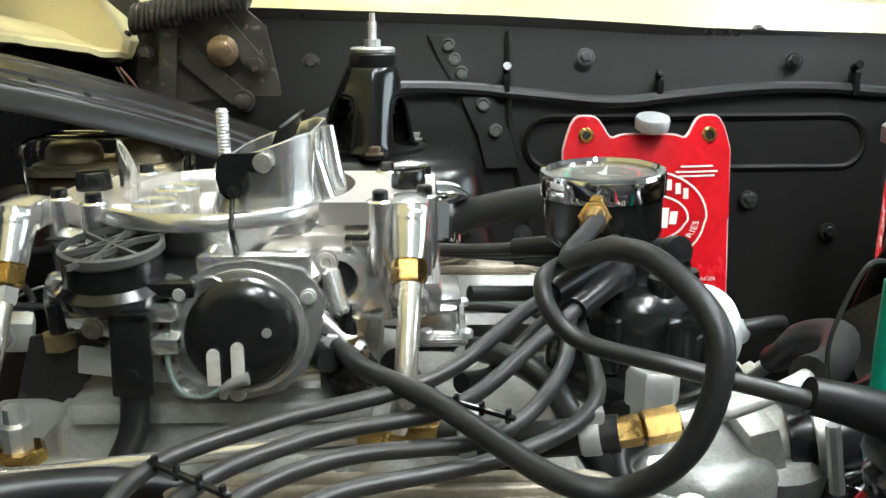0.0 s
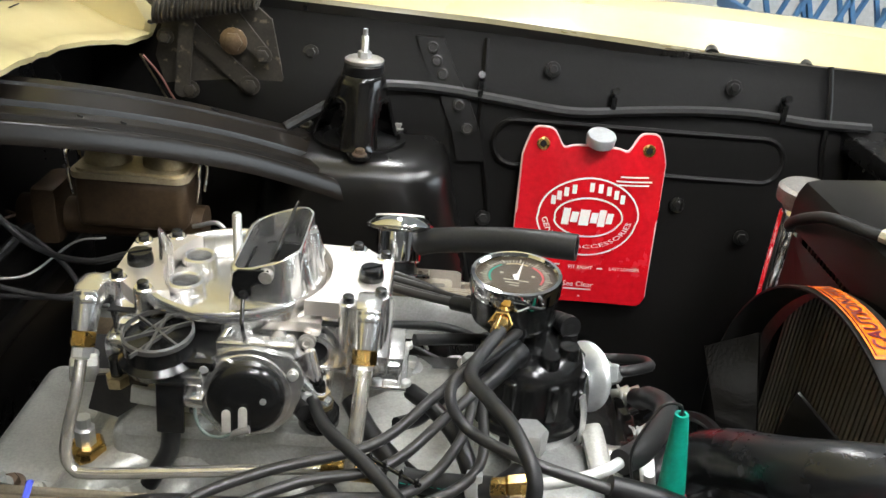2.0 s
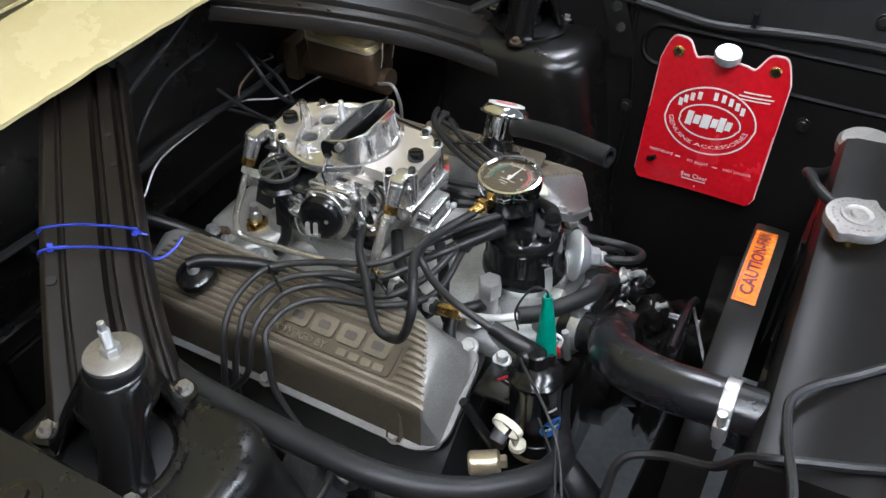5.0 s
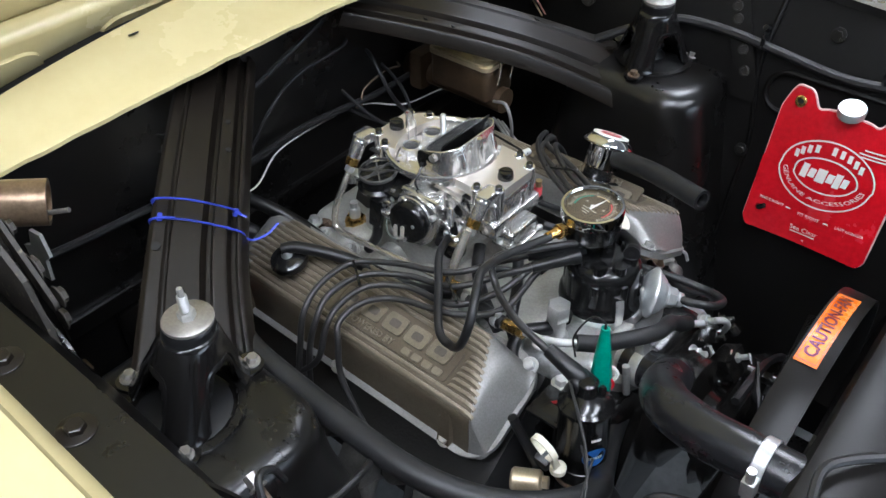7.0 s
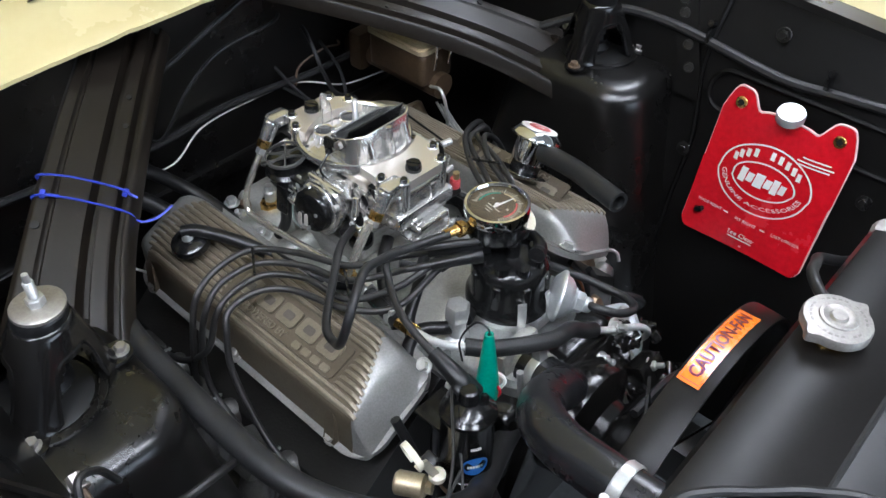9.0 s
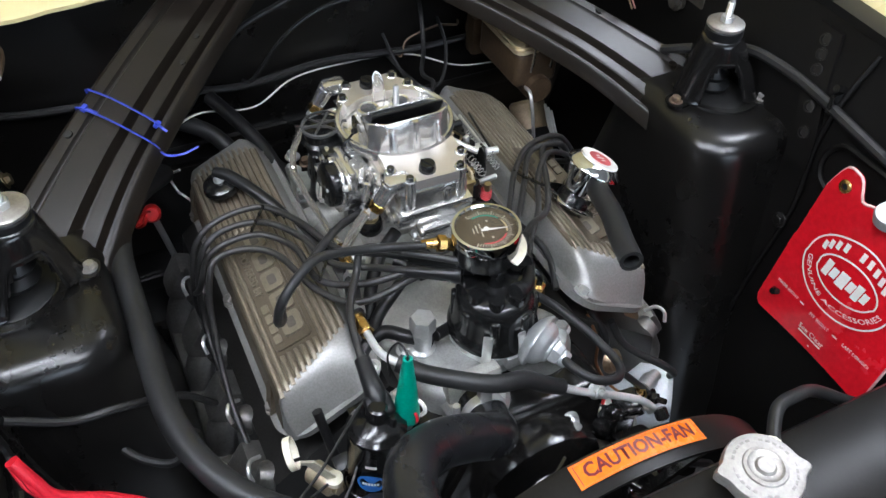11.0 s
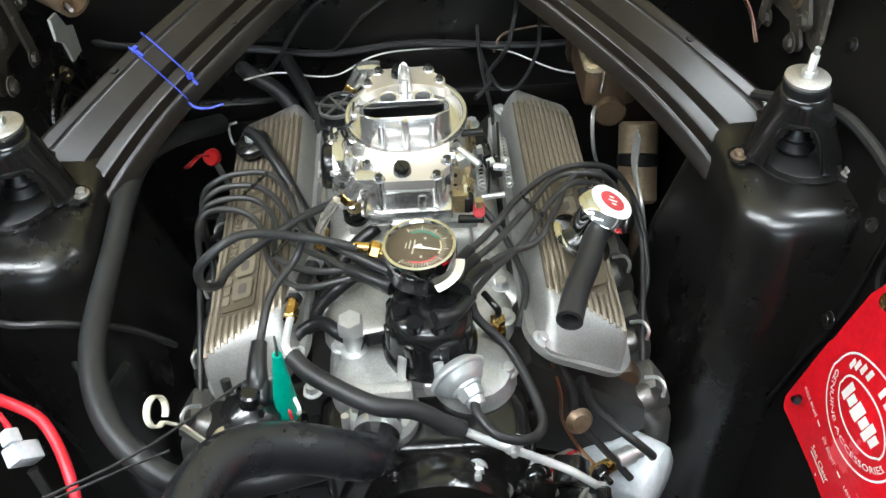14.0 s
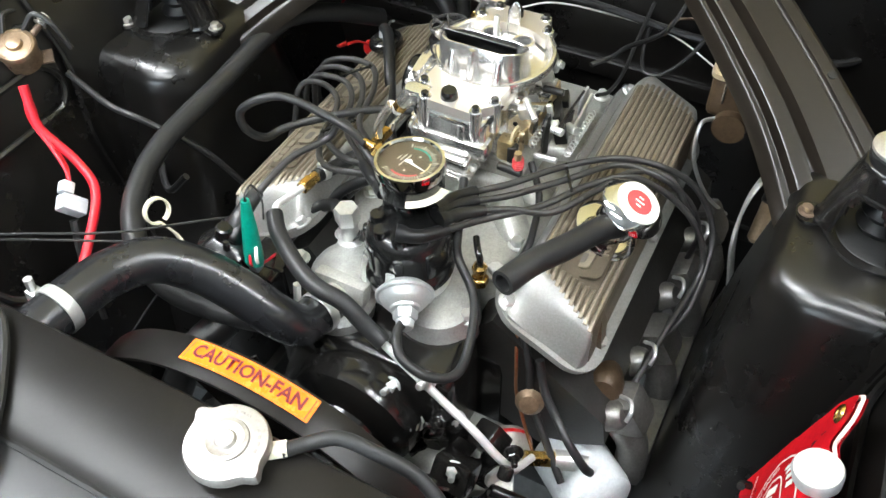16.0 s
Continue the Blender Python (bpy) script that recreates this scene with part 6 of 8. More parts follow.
bm = bm_new()
sweep(bm, [(0.096, 0.487, 0.9285), (0.072, 0.437, 0.922), (0.080, 0.375, 0.944), (0.094, 0.345, 0.944), (0.107, 0.318, 0.925), (0.099, 0.312, 0.888), (0.078, 0.321, 0.863), (0.050, 0.332, 0.862), (0.004, 0.386, 0.869), (-0.032, 0.430, 0.867), (-0.048, 0.468, 0.864)], 0.0052, 14)
gh = thing("gauge_hose", "black rubber vacuum hose looping from gauge to carburettor", "hose", (0.093, 0.487, 0.93))
part("tube", bm, M_HOSE, gh)
bm = bm_new()
rod(bm, (-0.052, 0.454, 0.861), (-0.062, 0.471, 0.857), 0.0068, 12)
part("end_cuff", bm, M_RUBBER, gh)
bm = bm_new()
sweep(bm, [(0.226, 0.600, 0.820), (0.245, 0.603, 0.822), (0.266, 0.620, 0.817), (0.266, 0.652, 0.802), (0.240, 0.673, 0.788), (0.193, 0.666, 0.790), (0.145, 0.646, 0.799), (0.119, 0.613, 0.824), (0.099, 0.603, 0.845), (0.030, 0.576, 0.857)], 0.0055, 12)
single("advance_hose", bm, M_HOSE, "grey-black vacuum hose looping from the advance can", "hose")
pcv = thing("pcv_valve", "black rubber grommet and valve in the valve cover with black hose", "valve", (-0.209, 0.327, 0.826))
bm = bm_new()
lathe(bm, [(0.025, 0), (0.0262, 0.004), (0.0245, 0.010), (0.019, 0.014), (0.012, 0.015)], at(-0.209, 0.327, 0.825, 12, 0, 0), 24)
part("grommet", bm, M_PLASTIC, pcv)
bm = bm_new()
lathe(bm, [(0.008, 0.01), (0.008, 0.015), (0.0065, 0.020), (0.005, 0.024)], at(-0.209, 0.327, 0.825, 12, 0, 0), 18)
part("valve_body", bm, M_ZINC, pcv)
bm = bm_new()
sweep(bm, [(-0.215, 0.321, 0.848), (-0.198, 0.338, 0.849), (-0.145, 0.370, 0.838), (-0.099, 0.396, 0.815), (-0.058, 0.418, 0.798), (-0.03, 0.45, 0.785)], 0.0085, 12)
part("hose", bm, M_RUBBER, pcv)

# ---- breather on the driver cover ----
br = thing("oil_breather", "chrome oil filler breather with red badge, black hose hanging free", "breather", (0.002, 0.765, 0.82))
bmx = toward((0.007, 0.7490, 0.823), (0.006, 0.7765, 0.8760))
bm = bm_new()
lathe(bm, [(0.022, -0.006), (0.038, 0.002), (0.0405, 0.004), (0.0405, 0.006), (0.034, 0.008), (0.03, 0.008)], bmx, 36)
part("base_flange", bm, M_CHROME, br)
bm = bm_new()
lathe(bm, [(0.022, 0.004), (0.022, 0.024), (0.0235, 0.028)], bmx, 30)
part("neck", bm, M_PLASTIC, br)
bm = bm_new()
lathe(bm, [(0.0235, 0.020), (0.0255, 0.022), (0.0265, 0.053), (0.0375, 0.0565), (0.0395, 0.059), (0.039, 0.0612), (0.0285, 0.0705), (0.0265, 0.071)], bmx, 34)
part("cap", bm, M_CHROME, br)
bm = bm_new()
lathe(bm, [(0.0275, 0.0705), (0.0268, 0.0728), (0.0165, 0.073)], bmx, 32)
part("badge_ring", bm, M_WHITE, br)
bm = bm_new()
lathe(bm, [(0.0162, 0.0727), (0.0158, 0.0737)], bmx, 28)
part("badge", bm, M_PINK, br, "red round badge")
bm = bm_new()
for k in (-0.006, 0, 0.006):
    box(bm, (0.0022, 0.012 - abs(k), 0.0006), bmx @ pose(k, 0, 0.0738))
part("badge_bars", bm, M_WHITE, br)
bm = bm_new()
sweep(bm, [(0.024, 0.768, 0.860), (0.050, 0.755, 0.873), (0.104, 0.735, 0.888), (0.148, 0.715, 0.898), (0.191, 0.700, 0.903)], 0.0142, 18, hollow=0.68)
part("hose", bm, M_HOSE, br, "dusty black rubber hose with open end")

# ---- upper radiator hose, radiator, shroud ----
uh = thing("radiator_hose", "thick black upper radiator hose with steel clamps", "hose", (0.28, 0.50, 0.82))
bm = bm_new()
sweep(bm, [(0.218, 0.497, 0.788), (0.245, 0.494, 0.792), (0.269, 0.491, 0.801), (0.284, 0.477, 0.823), (0.291, 0.441, 0.853), (0.301, 0.401, 0.880), (0.326, 0.366, 0.906), (0.366, 0.349, 0.919), (0.41, 0.345, 0.926), (0.465, 0.344, 0.930)], 0.0245, 26, 10)
part("hose", bm, M_RADHOSE, uh)
for p, q in (((0.232, 0.4955, 0.790), (0.246, 0.494, 0.7925)), ((0.420, 0.3447, 0.927), (0.436, 0.3443, 0.9285))):
    bm = bm_new()
    lathe(bm, [(0.0252, 0), (0.0262, 0.001), (0.0262, 0.012), (0.0252, 0.013)], toward(p, q), 32, close=False)
    mm = toward(p, q)
    clamp = part("hose_clamp", bm, M_ZINC, uh)
    bm = bm_new()
    box(bm, (0.014, 0.02, 0.013), mm @ (pose(-0.031, 0.0, 0.0065) if p[0] > 0.3 else pose(0.0, 0.031, 0.0065)), 0.002)
    rod(bm, mm @ Vector((-0.033, -0.02, 0.0065)), mm @ Vector((-0.033, 0.024, 0.0065)), 0.0045, 8)
    part("clamp_screw", bm, M_ZINC, clamp)
bm = bm_new()
rod(bm, (0.195, 0.50, 0.783), (0.24, 0.4945, 0.7915), 0.021, 22)
box(bm, (0.02, 0.07, 0.05), at(0.20, 0.50, 0.785, 0, -15, 0), 0.006)
single("thermostat_housing", bm, M_CAST, "cast aluminium thermostat housing", "thermostat housing")

rad = thing("radiator", "black painted radiator with steel pressure cap", "radiator", (0.5, CY, 0.5))
bm = bm_new()
tank = [(0.452, 0.905), (0.452, 0.945), (0.458, 0.957), (0.470, 0.961), (0.545, 0.966), (0.556, 0.962), (0.559, 0.952), (0.559, 0.905)]
loft(bm, [[Vector((x, y, z - (0.012 if e else 0))) for x, z in tank] for y, e in ((0.262, 1), (0.266, 0), (0.80, 0), (0.804, 1))])
part("top_tank", bm, M_RAD, rad)
bm = bm_new()
sweep(bm, [(0.5575, 0.264, 0.958), (0.5575, 0.53, 0.9595), (0.5575, 0.80, 0.958)], 0.004, 8)
part("tank_seam", bm, M_DARK, rad)
bm = bm_new()
box(bm, (0.07, 0.50, 0.42), at(0.507, 0.533, 0.70), 0.004)
core = part("core", bm, M_CORE, rad)
for y in (0.272, 0.794):
    bm = bm_new()
    box(bm, (0.085, 0.018, 0.45), at(0.507, y, 0.695), 0.004)
    part("side_strap", bm, M_RAD, rad)
for k in range(60):
    bm = bm_new()
    box(bm, (0.003, 0.0045, 0.40), at(0.4715, 0.288 + 0.0083 * k, 0.70))
    part("core_tube", bm, M_CORE, core)
bm = bm_new()
box(bm, (0.11, 0.56, 0.012), at(0.61, 0.535, 0.955), 0.004)
part("front_panel", bm, M_PANEL, rad, "black top panel ahead of the tank")
for y in (0.33, 0.53, 0.73):
    bm = bm_new()
    hexbolt(bm, at(0.605, y, 0.961), 0.007, 0.004, 1.5)
    part("panel_bolt", bm, M_RAD, rad)
bm = bm_new()
lathe(bm, [(0.023, 0.955), (0.022, 0.972), (0.027, 0.975), (0.027, 0.978)], at(0.487, 0.604, 0), 28)
rod(bm, (0.48, 0.617, 0.967), (0.468, 0.638, 0.967), 0.005, 12)
part("filler_neck", bm, M_BRASS, rad)
M_STAMP = material("stamped_shadow", (0.3, 0.29, 0.27), 0.5, 0.7, patch=40, grain=300, bump=0.0)
cap_ = thing("pressure_cap", "dull steel pressure cap with two ears on the filler neck", "pressure cap", (0.487, 0.604, 0.978))
bm = bm_new()
out = []
for k in range(72):
    a = 2 * math.pi * k / 72
    ear = max(0, math.cos(2 * (a - radians(70)))) ** 16
    r = 0.0335 + 0.0075 * ear
    out.append((r * math.cos(a), r * math.sin(a)))
mm = at(0.487, 0.604, 0.976)
loft(bm, [[mm @ Vector((x, y, 0)) for x, y in out], [mm @ Vector((x, y, 0.007)) for x, y in out], [mm @ Vector((x * 0.96, y * 0.96, 0.010)) for x, y in out],
          [mm @ Vector((x * 0.6 / max(1, math.hypot(x, y) / 0.0335), y * 0.6 / max(1, math.hypot(x, y) / 0.0335), 0.012)) for x, y in out]])
part("cap_shell", bm, M_TIN, cap_)
bm = bm_new()
lathe(bm, [(0.019, 0.0115), (0.018, 0.0135), (0.015, 0.014), (0.013, 0.0125), (0.009, 0.0125), (0.007, 0.015), (0.0, 0.0155)], mm, 32, close=False)
part("cap_dimple", bm, M_TIN, cap_)
bm = bm_new()
for k in range(26):
    a = radians(20 + 320 * k / 25)
    if k % 6 != 5:
        box(bm, (0.0022, 0.0035, 0.0004), mm @ pose(0.0255 * math.cos(a), 0.0255 * math.sin(a), 0.0112, 0, 0, math.degrees(a)))
part("stamped_bars", bm, M_STAMP, cap_)
bm = bm_new()
sweep(bm, [(0.468, 0.638, 0.967), (0.454, 0.651, 0.966), (0.438, 0.671, 0.966), (0.432, 0.700, 0.957), (0.427, 0.737, 0.936), (0.442, 0.779, 0.912), (0.462, 0.81, 0.905)], 0.0062, 12)
single("overflow_hose", bm, M_HOSE, "black rubber overflow hose from the radiator neck", "hose")
bm = bm_new()
rod(bm, (0.474, 0.627, 0.967), (0.464, 0.641, 0.9675), 0.0072, 8)
single("overflow_fitting", bm, M_IVORY, "pale fitting on the radiator neck", "fitting")

tank_ = thing("overflow_tank", "polished stainless overflow tank with round cap beside the radiator", "overflow tank", (0.486, 0.838, 0.58))
bm = bm_new()
lathe(bm, [(0.028, 0.56), (0.031, 0.565), (0.031, 0.905), (0.028, 0.91)], at(0.486, 0.838, 0), 36)
part("tube", bm, M_CHROME, tank_)
bm = bm_new()
lathe(bm, [(0.027, 0.908), (0.027, 0.915), (0.037, 0.918), (0.038, 0.922), (0.038, 0.934), (0.034, 0.938), (0.0, 0.939)], at(0.486, 0.838, 0), 24, close=False)
part("cap", bm, M_TIN, tank_)
bm = bm_new()
rod(bm, (0.466, 0.815, 0.902), (0.48, 0.83, 0.9), 0.0055, 12)
part("nipple", bm, M_CHROME, tank_)

shroud = thing("fan_shroud", "black curved fan shroud with orange warning label", "fan shroud", (0.41, 0.535, 0.5))
SY, SZ, SR = 0.537, 0.700, 0.232
def arc(a, r, x):
    return Vector((x, SY + r * math.sin(radians(a)), SZ + r * math.cos(radians(a))))
bm = bm_new()
secs = []
for k in range(65):
    a = -112 + 224 * k / 64
    secs.append([arc(a, SR, 0.392), arc(a, SR + 0.001, 0.395), arc(a, SR + 0.001, 0.414), arc(a, SR, 0.43), arc(a, SR - 0.004, 0.43), arc(a, SR - 0.003, 0.414), arc(a, SR - 0.003, 0.395), arc(a, SR - 0.002, 0.392)])
loft(bm, secs)
band = part("band", bm, M_RAD, shroud)
bm = bm_new()
ring = [arc(a, SR - 0.004, 0.446) for a in range(-112, 113, 4)]
outer = [Vector((0.451, min(max(p.y, 0.29), 0.78) if abs(p.y - SY) < 0.15 else (0.285 if p.y < SY else 0.785), 0.90 if p.z > 0.83 else p.z)) for p in ring]
for (a_, b_), (c_, d_) in zip(zip(ring, outer), zip(ring[1:], outer[1:])):
    v4 = [bm.verts.new(v) for v in (a_, b_, d_, c_)]
    bm.faces.new(v4)
part("back_plate", bm, M_RAD, shroud)
# warning label, curved on the band
A0, A1 = -13.2, 20.8
def label_patch(a0, a1, x0, x1, lift, mat, name, parent, n=16):
    b = bm_new()
    pts = [(arc(a0 + (a1 - a0) * k / n, SR + lift + 0.0013, x0), arc(a0 + (a1 - a0) * k / n, SR + lift + 0.0021, x1)) for k in range(n + 1)]
    for (p, q), (r_, t_) in zip(pts, pts[1:]):
        b.faces.new([b.verts.new(v) for v in (p, q, t_, r_)])
    return part(name, b, mat, parent)
sticker = label_patch(A0, A1, 0.3952, 0.4195, 0.0012, M_YELLOW, "warning_label", band)
label_patch(A0 + 1.0, A1 - 1.0, 0.3972, 0.4175, 0.0014, M_ORANGE, "orange_field", sticker)
M_MAROON = material("maroon_print", (0.16, 0.012, 0.02), 0.3, patch=40, grain=200, bump=0.0)
for a0, a1, x0, x1 in ((A0 + 0.8, A1 - 0.8, 0.3968, 0.3974), (A0 + 0.8, A1 - 0.8, 0.4172, 0.4178), (A0 + 0.8, A0 + 1.0, 0.3968, 0.4178), (A1 - 1.0, A1 - 0.8, 0.3968, 0.4178)):
    label_patch(a0, a1, x0, x1, 0.0016, M_MAROON, "label_border", sticker)
word = lettering("CAUTION-FAN", 0.020, Matrix(), 0.0, M_MAROON, "label_lettering", sticker, 0.0006)
ww = max(v.co.x for v in word.data.vertices) - min(v.co.x for v in word.data.vertices)
for v in word.data.vertices:
    a = (A0 + A1) / 2 + v.co.x / ww * (A1 - A0 - 5.0)
    v.co = arc(a, SR + 0.0042, 0.4073 - v.co.y * 0.95)

# ---- washer bag on the driver apron ----
M_RIM = material("pale_vinyl_rim", (0.78, 0.55, 0.52), 0.35, other=(0.7, 0.45, 0.43), patch=30, grain=200, bump=0.0)
bag = thing("washer_bag", "red vinyl washer bag with white oval print and brass eyelets", "washer bag", (0.27, 1.01, 0.67))
bx0, bx1 = 0.166, 0.367
def bag_pt(u, w, lift=0.0):
    """u across 0..1, w up 0..1"""
    x = bx0 + (bx1 - bx0) * u + (-0.002 if w < 0.5 else 0)
    z = 0.676 + 0.25 * w
    y = 0.992 + 0.046 * w + 0.004 * math.sin(3.1 * u) * (1 - w)
    puff = 0.010 * math.sin(math.pi * min(1, max(0, u))) * math.sin(math.pi * min(1, max(0, w * 0.95))) + 0.0022 * math.sin(14 * u + 5 * w) * w ** 2
    return Vector((x, y - puff - lift, z))
def bag_outline(n=44, grow=0.0):
    """Upper edge with two lobes and a dip for the cap."""
    top = []
    for k in range(n + 1):
        u = k / n
        w = 0.905 + 0.085 * (math.exp(-((u - 0.13) / 0.115) ** 4) + math.exp(-((u - 0.87) / 0.115) ** 4)) - 0.02 * math.exp(-((u - 0.27) / 0.05) ** 2) - 0.02 * math.exp(-((u - 0.73) / 0.05) ** 2)
        edge = min(u, 1 - u)
        if edge < 0.1:
            w -= 0.09 * (1 - edge / 0.1) ** 2.5
        top.append(w)
    return top
top = bag_outline()
n, rows = 44, 30
for nm, lift0, mt, g in (("front_sheet", 0.004, M_RED, 0), ("back_sheet", -0.004, M_RED, 0)):
    bm = bm_new()
    grid = []
    for k in range(n + 1):
        u = k / n
        edge = min(u, 1 - u)
        lo = 0.055 * (1 - edge / 0.06) ** 2.2 if edge < 0.06 else 0.0
        grid.append([bm.verts.new(bag_pt(u, lo + (top[k] - lo) * j / rows, lift0)) for j in range(rows + 1)])
    for a_, b_ in zip(grid, grid[1:]):
        for j in range(rows):
            bm.faces.new((a_[j], b_[j], b_[j + 1], a_[j + 1]))
    sheet = part(nm, bm, mt, bag)
    if nm == "front_sheet":
        front = sheet
bm = bm_new()
loop = [bag_pt(k / n, top[k], 0.0) for k in range(n + 1)]
lows = []
for k in range(n, -1, -1):
    u = k / n
    edge = min(u, 1 - u)
    lows.append(bag_pt(u, 0.055 * (1 - edge / 0.06) ** 2.2 if edge < 0.06 else 0.0))
loop = loop + lows
sweep(bm, loop + [loop[0]], 0.0019, 8, smooth=False)
part("welded_edge", bm, M_RIM, bag, "pale welded rim")
for u in (0.13, 0.868):
    bm = bm_new()
    p = bag_pt(u, 0.905, 0.0062)
    lathe(bm, [(0.0045, 0.0), (0.005, 0.002), (0.008, 0.002), (0.0095, 0.0)], toward(p, p + Vector((0, -1, 0.15))), 22, close=False)
    ey = part("eyelet", bm, M_BRASS, bag)
    bm = bm_new()
    lathe(bm, [(0.0046, -0.0005), (0.004, 0.0002)], toward(p, p + Vector((0, -1, 0.15))), 16)
    part("eyelet_hole", bm, M_DARK, ey)
bm = bm_new()
lathe(bm, [(0.015, -0.014), (0.0195, -0.011), (0.0205, 0.0), (0.019, 0.003), (0.0, 0.0035)], at(0.268, 1.016, 0.922, 14, 0, 0), 30, close=False)
part("filler_cap", bm, M_CAN, bag, "silver round filler cap")
def bag_print(u0, w0, du, dw, inner, name, k=44, lift=0.0062):
    """An elliptical ring printed on the bag."""
    b = bm_new()
    ring = []
    for i in range(k):
        a = 2 * math.pi * i / k
        ring.append((bag_pt(u0 + du * math.cos(a), w0 + dw * math.sin(a), lift), bag_pt(u0 + (du - inner) * math.cos(a), w0 + (dw - inner * 0.8) * math.sin(a), lift)))
    for i in range(k):
        p, q = ring[i], ring[(i + 1) % k]
        b.faces.new([b.verts.new(v) for v in (p[0], q[0], q[1], p[1])])
    return part(name, b, M_WHITE, front)
bag_print(0.50, 0.52, 0.36, 0.225, 0.012, "printed_ring")
bag_print(0.50, 0.52, 0.245, 0.115, 0.012, "printed_ring")
def bag_bar(u, w, du, dw, slant=0.0, name="printed_bar"):
    b = bm_new()
    m_ = 6
    pts = [(bag_pt(u + du * (i / m_ - 0.5), w + slant * (i / m_ - 0.5) - dw / 2, 0.0062), bag_pt(u + du * (i / m_ - 0.5), w + slant * (i / m_ - 0.5) + dw / 2, 0.0062)) for i in range(m_ + 1)]
    for (p, q), (r_, t_) in zip(pts, pts[1:]):
        b.faces.new([b.verts.new(v) for v in (p, r_, t_, q)])
    part(name, b, M_WHITE, front)
for u, du, dw in ((0.345, 0.05, 0.095), (0.405, 0.05, 0.06), (0.475, 0.07, 0.09), (0.545, 0.05, 0.06), (0.60, 0.05, 0.095), (0.655, 0.045, 0.06)):
    bag_bar(u, 0.52, du, dw)
def bag_text(text, size_w, u0, w0, arc_r=None, name="printed_lettering"):
    """Printed words, straight or along the lower half of the oval."""
    ob = lettering(text, 1.0, Matrix(), 0.0, M_WHITE, name, front)
    xs = [v.co.x for v in ob.data.vertices]
    wd = max(xs) - min(xs)
    for v in ob.data.vertices:
        if arc_r is None:
            v.co = bag_pt(u0 + v.co.x / wd * size_w, w0 + v.co.y / wd * size_w * 0.8, 0.0066)
        else:
            a = radians(270 + v.co.x / wd * size_w)
            k = 1 + v.co.y * -0.19
            v.co = bag_pt(u0 + 0.302 * k * math.cos(a), w0 + 0.170 * k * math.sin(a), 0.0066)
bag_text("GENUINE ACCESSORIES", 168, 0.5, 0.52, 1)
for i in range(11):
    a = radians(150 - 12 * i)
    if i not in (4, 10):
        bag_bar(0.5 + 0.30 * math.cos(a), 0.52 + 0.17 * math.sin(a), 0.032, 0.05, 0.0)
bag_text("MADE RIGHT", 0.2, 0.19, 0.235)
bag_text("FIT RIGHT", 0.17, 0.50, 0.222)
bag_text("LAST LONGER", 0.22, 0.82, 0.222)
bag_text("See Clear", 0.22, 0.5, 0.115)
for u, w, du in ((0.33, 0.232, 0.04), (0.64, 0.22, 0.04), (0.5, 0.085, 0.2), (0.52, 0.04, 0.015), (0.79, 0.76, 0.2), (0.79, 0.735, 0.26), (0.79, 0.715, 0.22)):
    bag_bar(u, w, du, 0.008)
bm = bm_new()
p = bag_pt(0.10, 0.16, 0.006)
sweep(bm, [p, p + Vector((0.004, -0.008, 0.004)), p + Vector((0.012, -0.010, 0.012))], 0.0045, 8)
part("outlet_nipple", bm, M_PLASTIC, bag)

# ---- plated brown steel ----
M_FADED = material("faded_wire", (0.38, 0.17, 0.14), 0.4, patch=60, grain=200, bump=0.0)
M_DUSTY = material("dusty_brown_steel", (0.066, 0.057, 0.045), 0.6, 0.2, other=(0.025, 0.022, 0.018), patch=40, grain=260, bump=0.3, depth=0.0012, flecks=((0.2, 0.17, 0.12), 90, 0.62))
M_CASTBROWN = material("brown_cast_iron", (0.085, 0.055, 0.03), 0.45, 0.4, other=(0.045, 0.028, 0.016), patch=30, grain=260, bump=0.25, depth=0.0012)
M_TAN = material("rusty_tan_plate", (0.36, 0.26, 0.17), 0.32, 0.7, other=(0.16, 0.105, 0.065), patch=45, grain=260, bump=0.15, depth=0.001)

# ---- firewall side: master cylinder, hinges, wiring ----
mc = thing("brake_master_cylinder", "brown-gold brake master cylinder with plated lid and wire bail", "master cylinder", (-0.30, 0.83, 0.83))
bm = bm_new()
box(bm, (0.125, 0.075, 0.062), at(-0.300, 0.832, 0.868), 0.012, 3)
rod(bm, (-0.44, 0.832, 0.835), (-0.225, 0.832, 0.835), 0.022, 20)
box(bm, (0.03, 0.07, 0.07), at(-0.40, 0.832, 0.845), 0.008)
part("reservoir", bm, M_CASTBROWN, mc, "brown rust-tinted cast reservoir")
bm = bm_new()
prism(bm, rounded(0.132, 0.082, 0.014, 5, -0.300, 0.832), at(0, 0, 0.899), 0.007)
prism(bm, rounded(0.124, 0.074, 0.014, 5, -0.300, 0.832), at(0, 0, 0.906), 0.003)
for x in (-0.333, -0.267):
    lathe(bm, [(0.0265, 0.906), (0.0262, 0.915), (0.024, 0.922), (0.019, 0.927), (0.010, 0.9295), (0.0, 0.930)], at(x, 0.832, 0), 26, close=False)
part("lid", bm, M_PALEGOLD, mc, "yellow zinc-plated lid")
bm = bm_new()
for y in (0.815, 0.849):
    sweep(bm, [(-0.372, y, 0.87), (-0.374, y, 0.90), (-0.368, y, 0.929), (-0.30, y, 0.932), (-0.232, y, 0.929), (-0.226, y, 0.90), (-0.23, y, 0.87)], 0.0022, 8)
part("wire_bail", bm, M_CHROME, mc)
bm = bm_new()
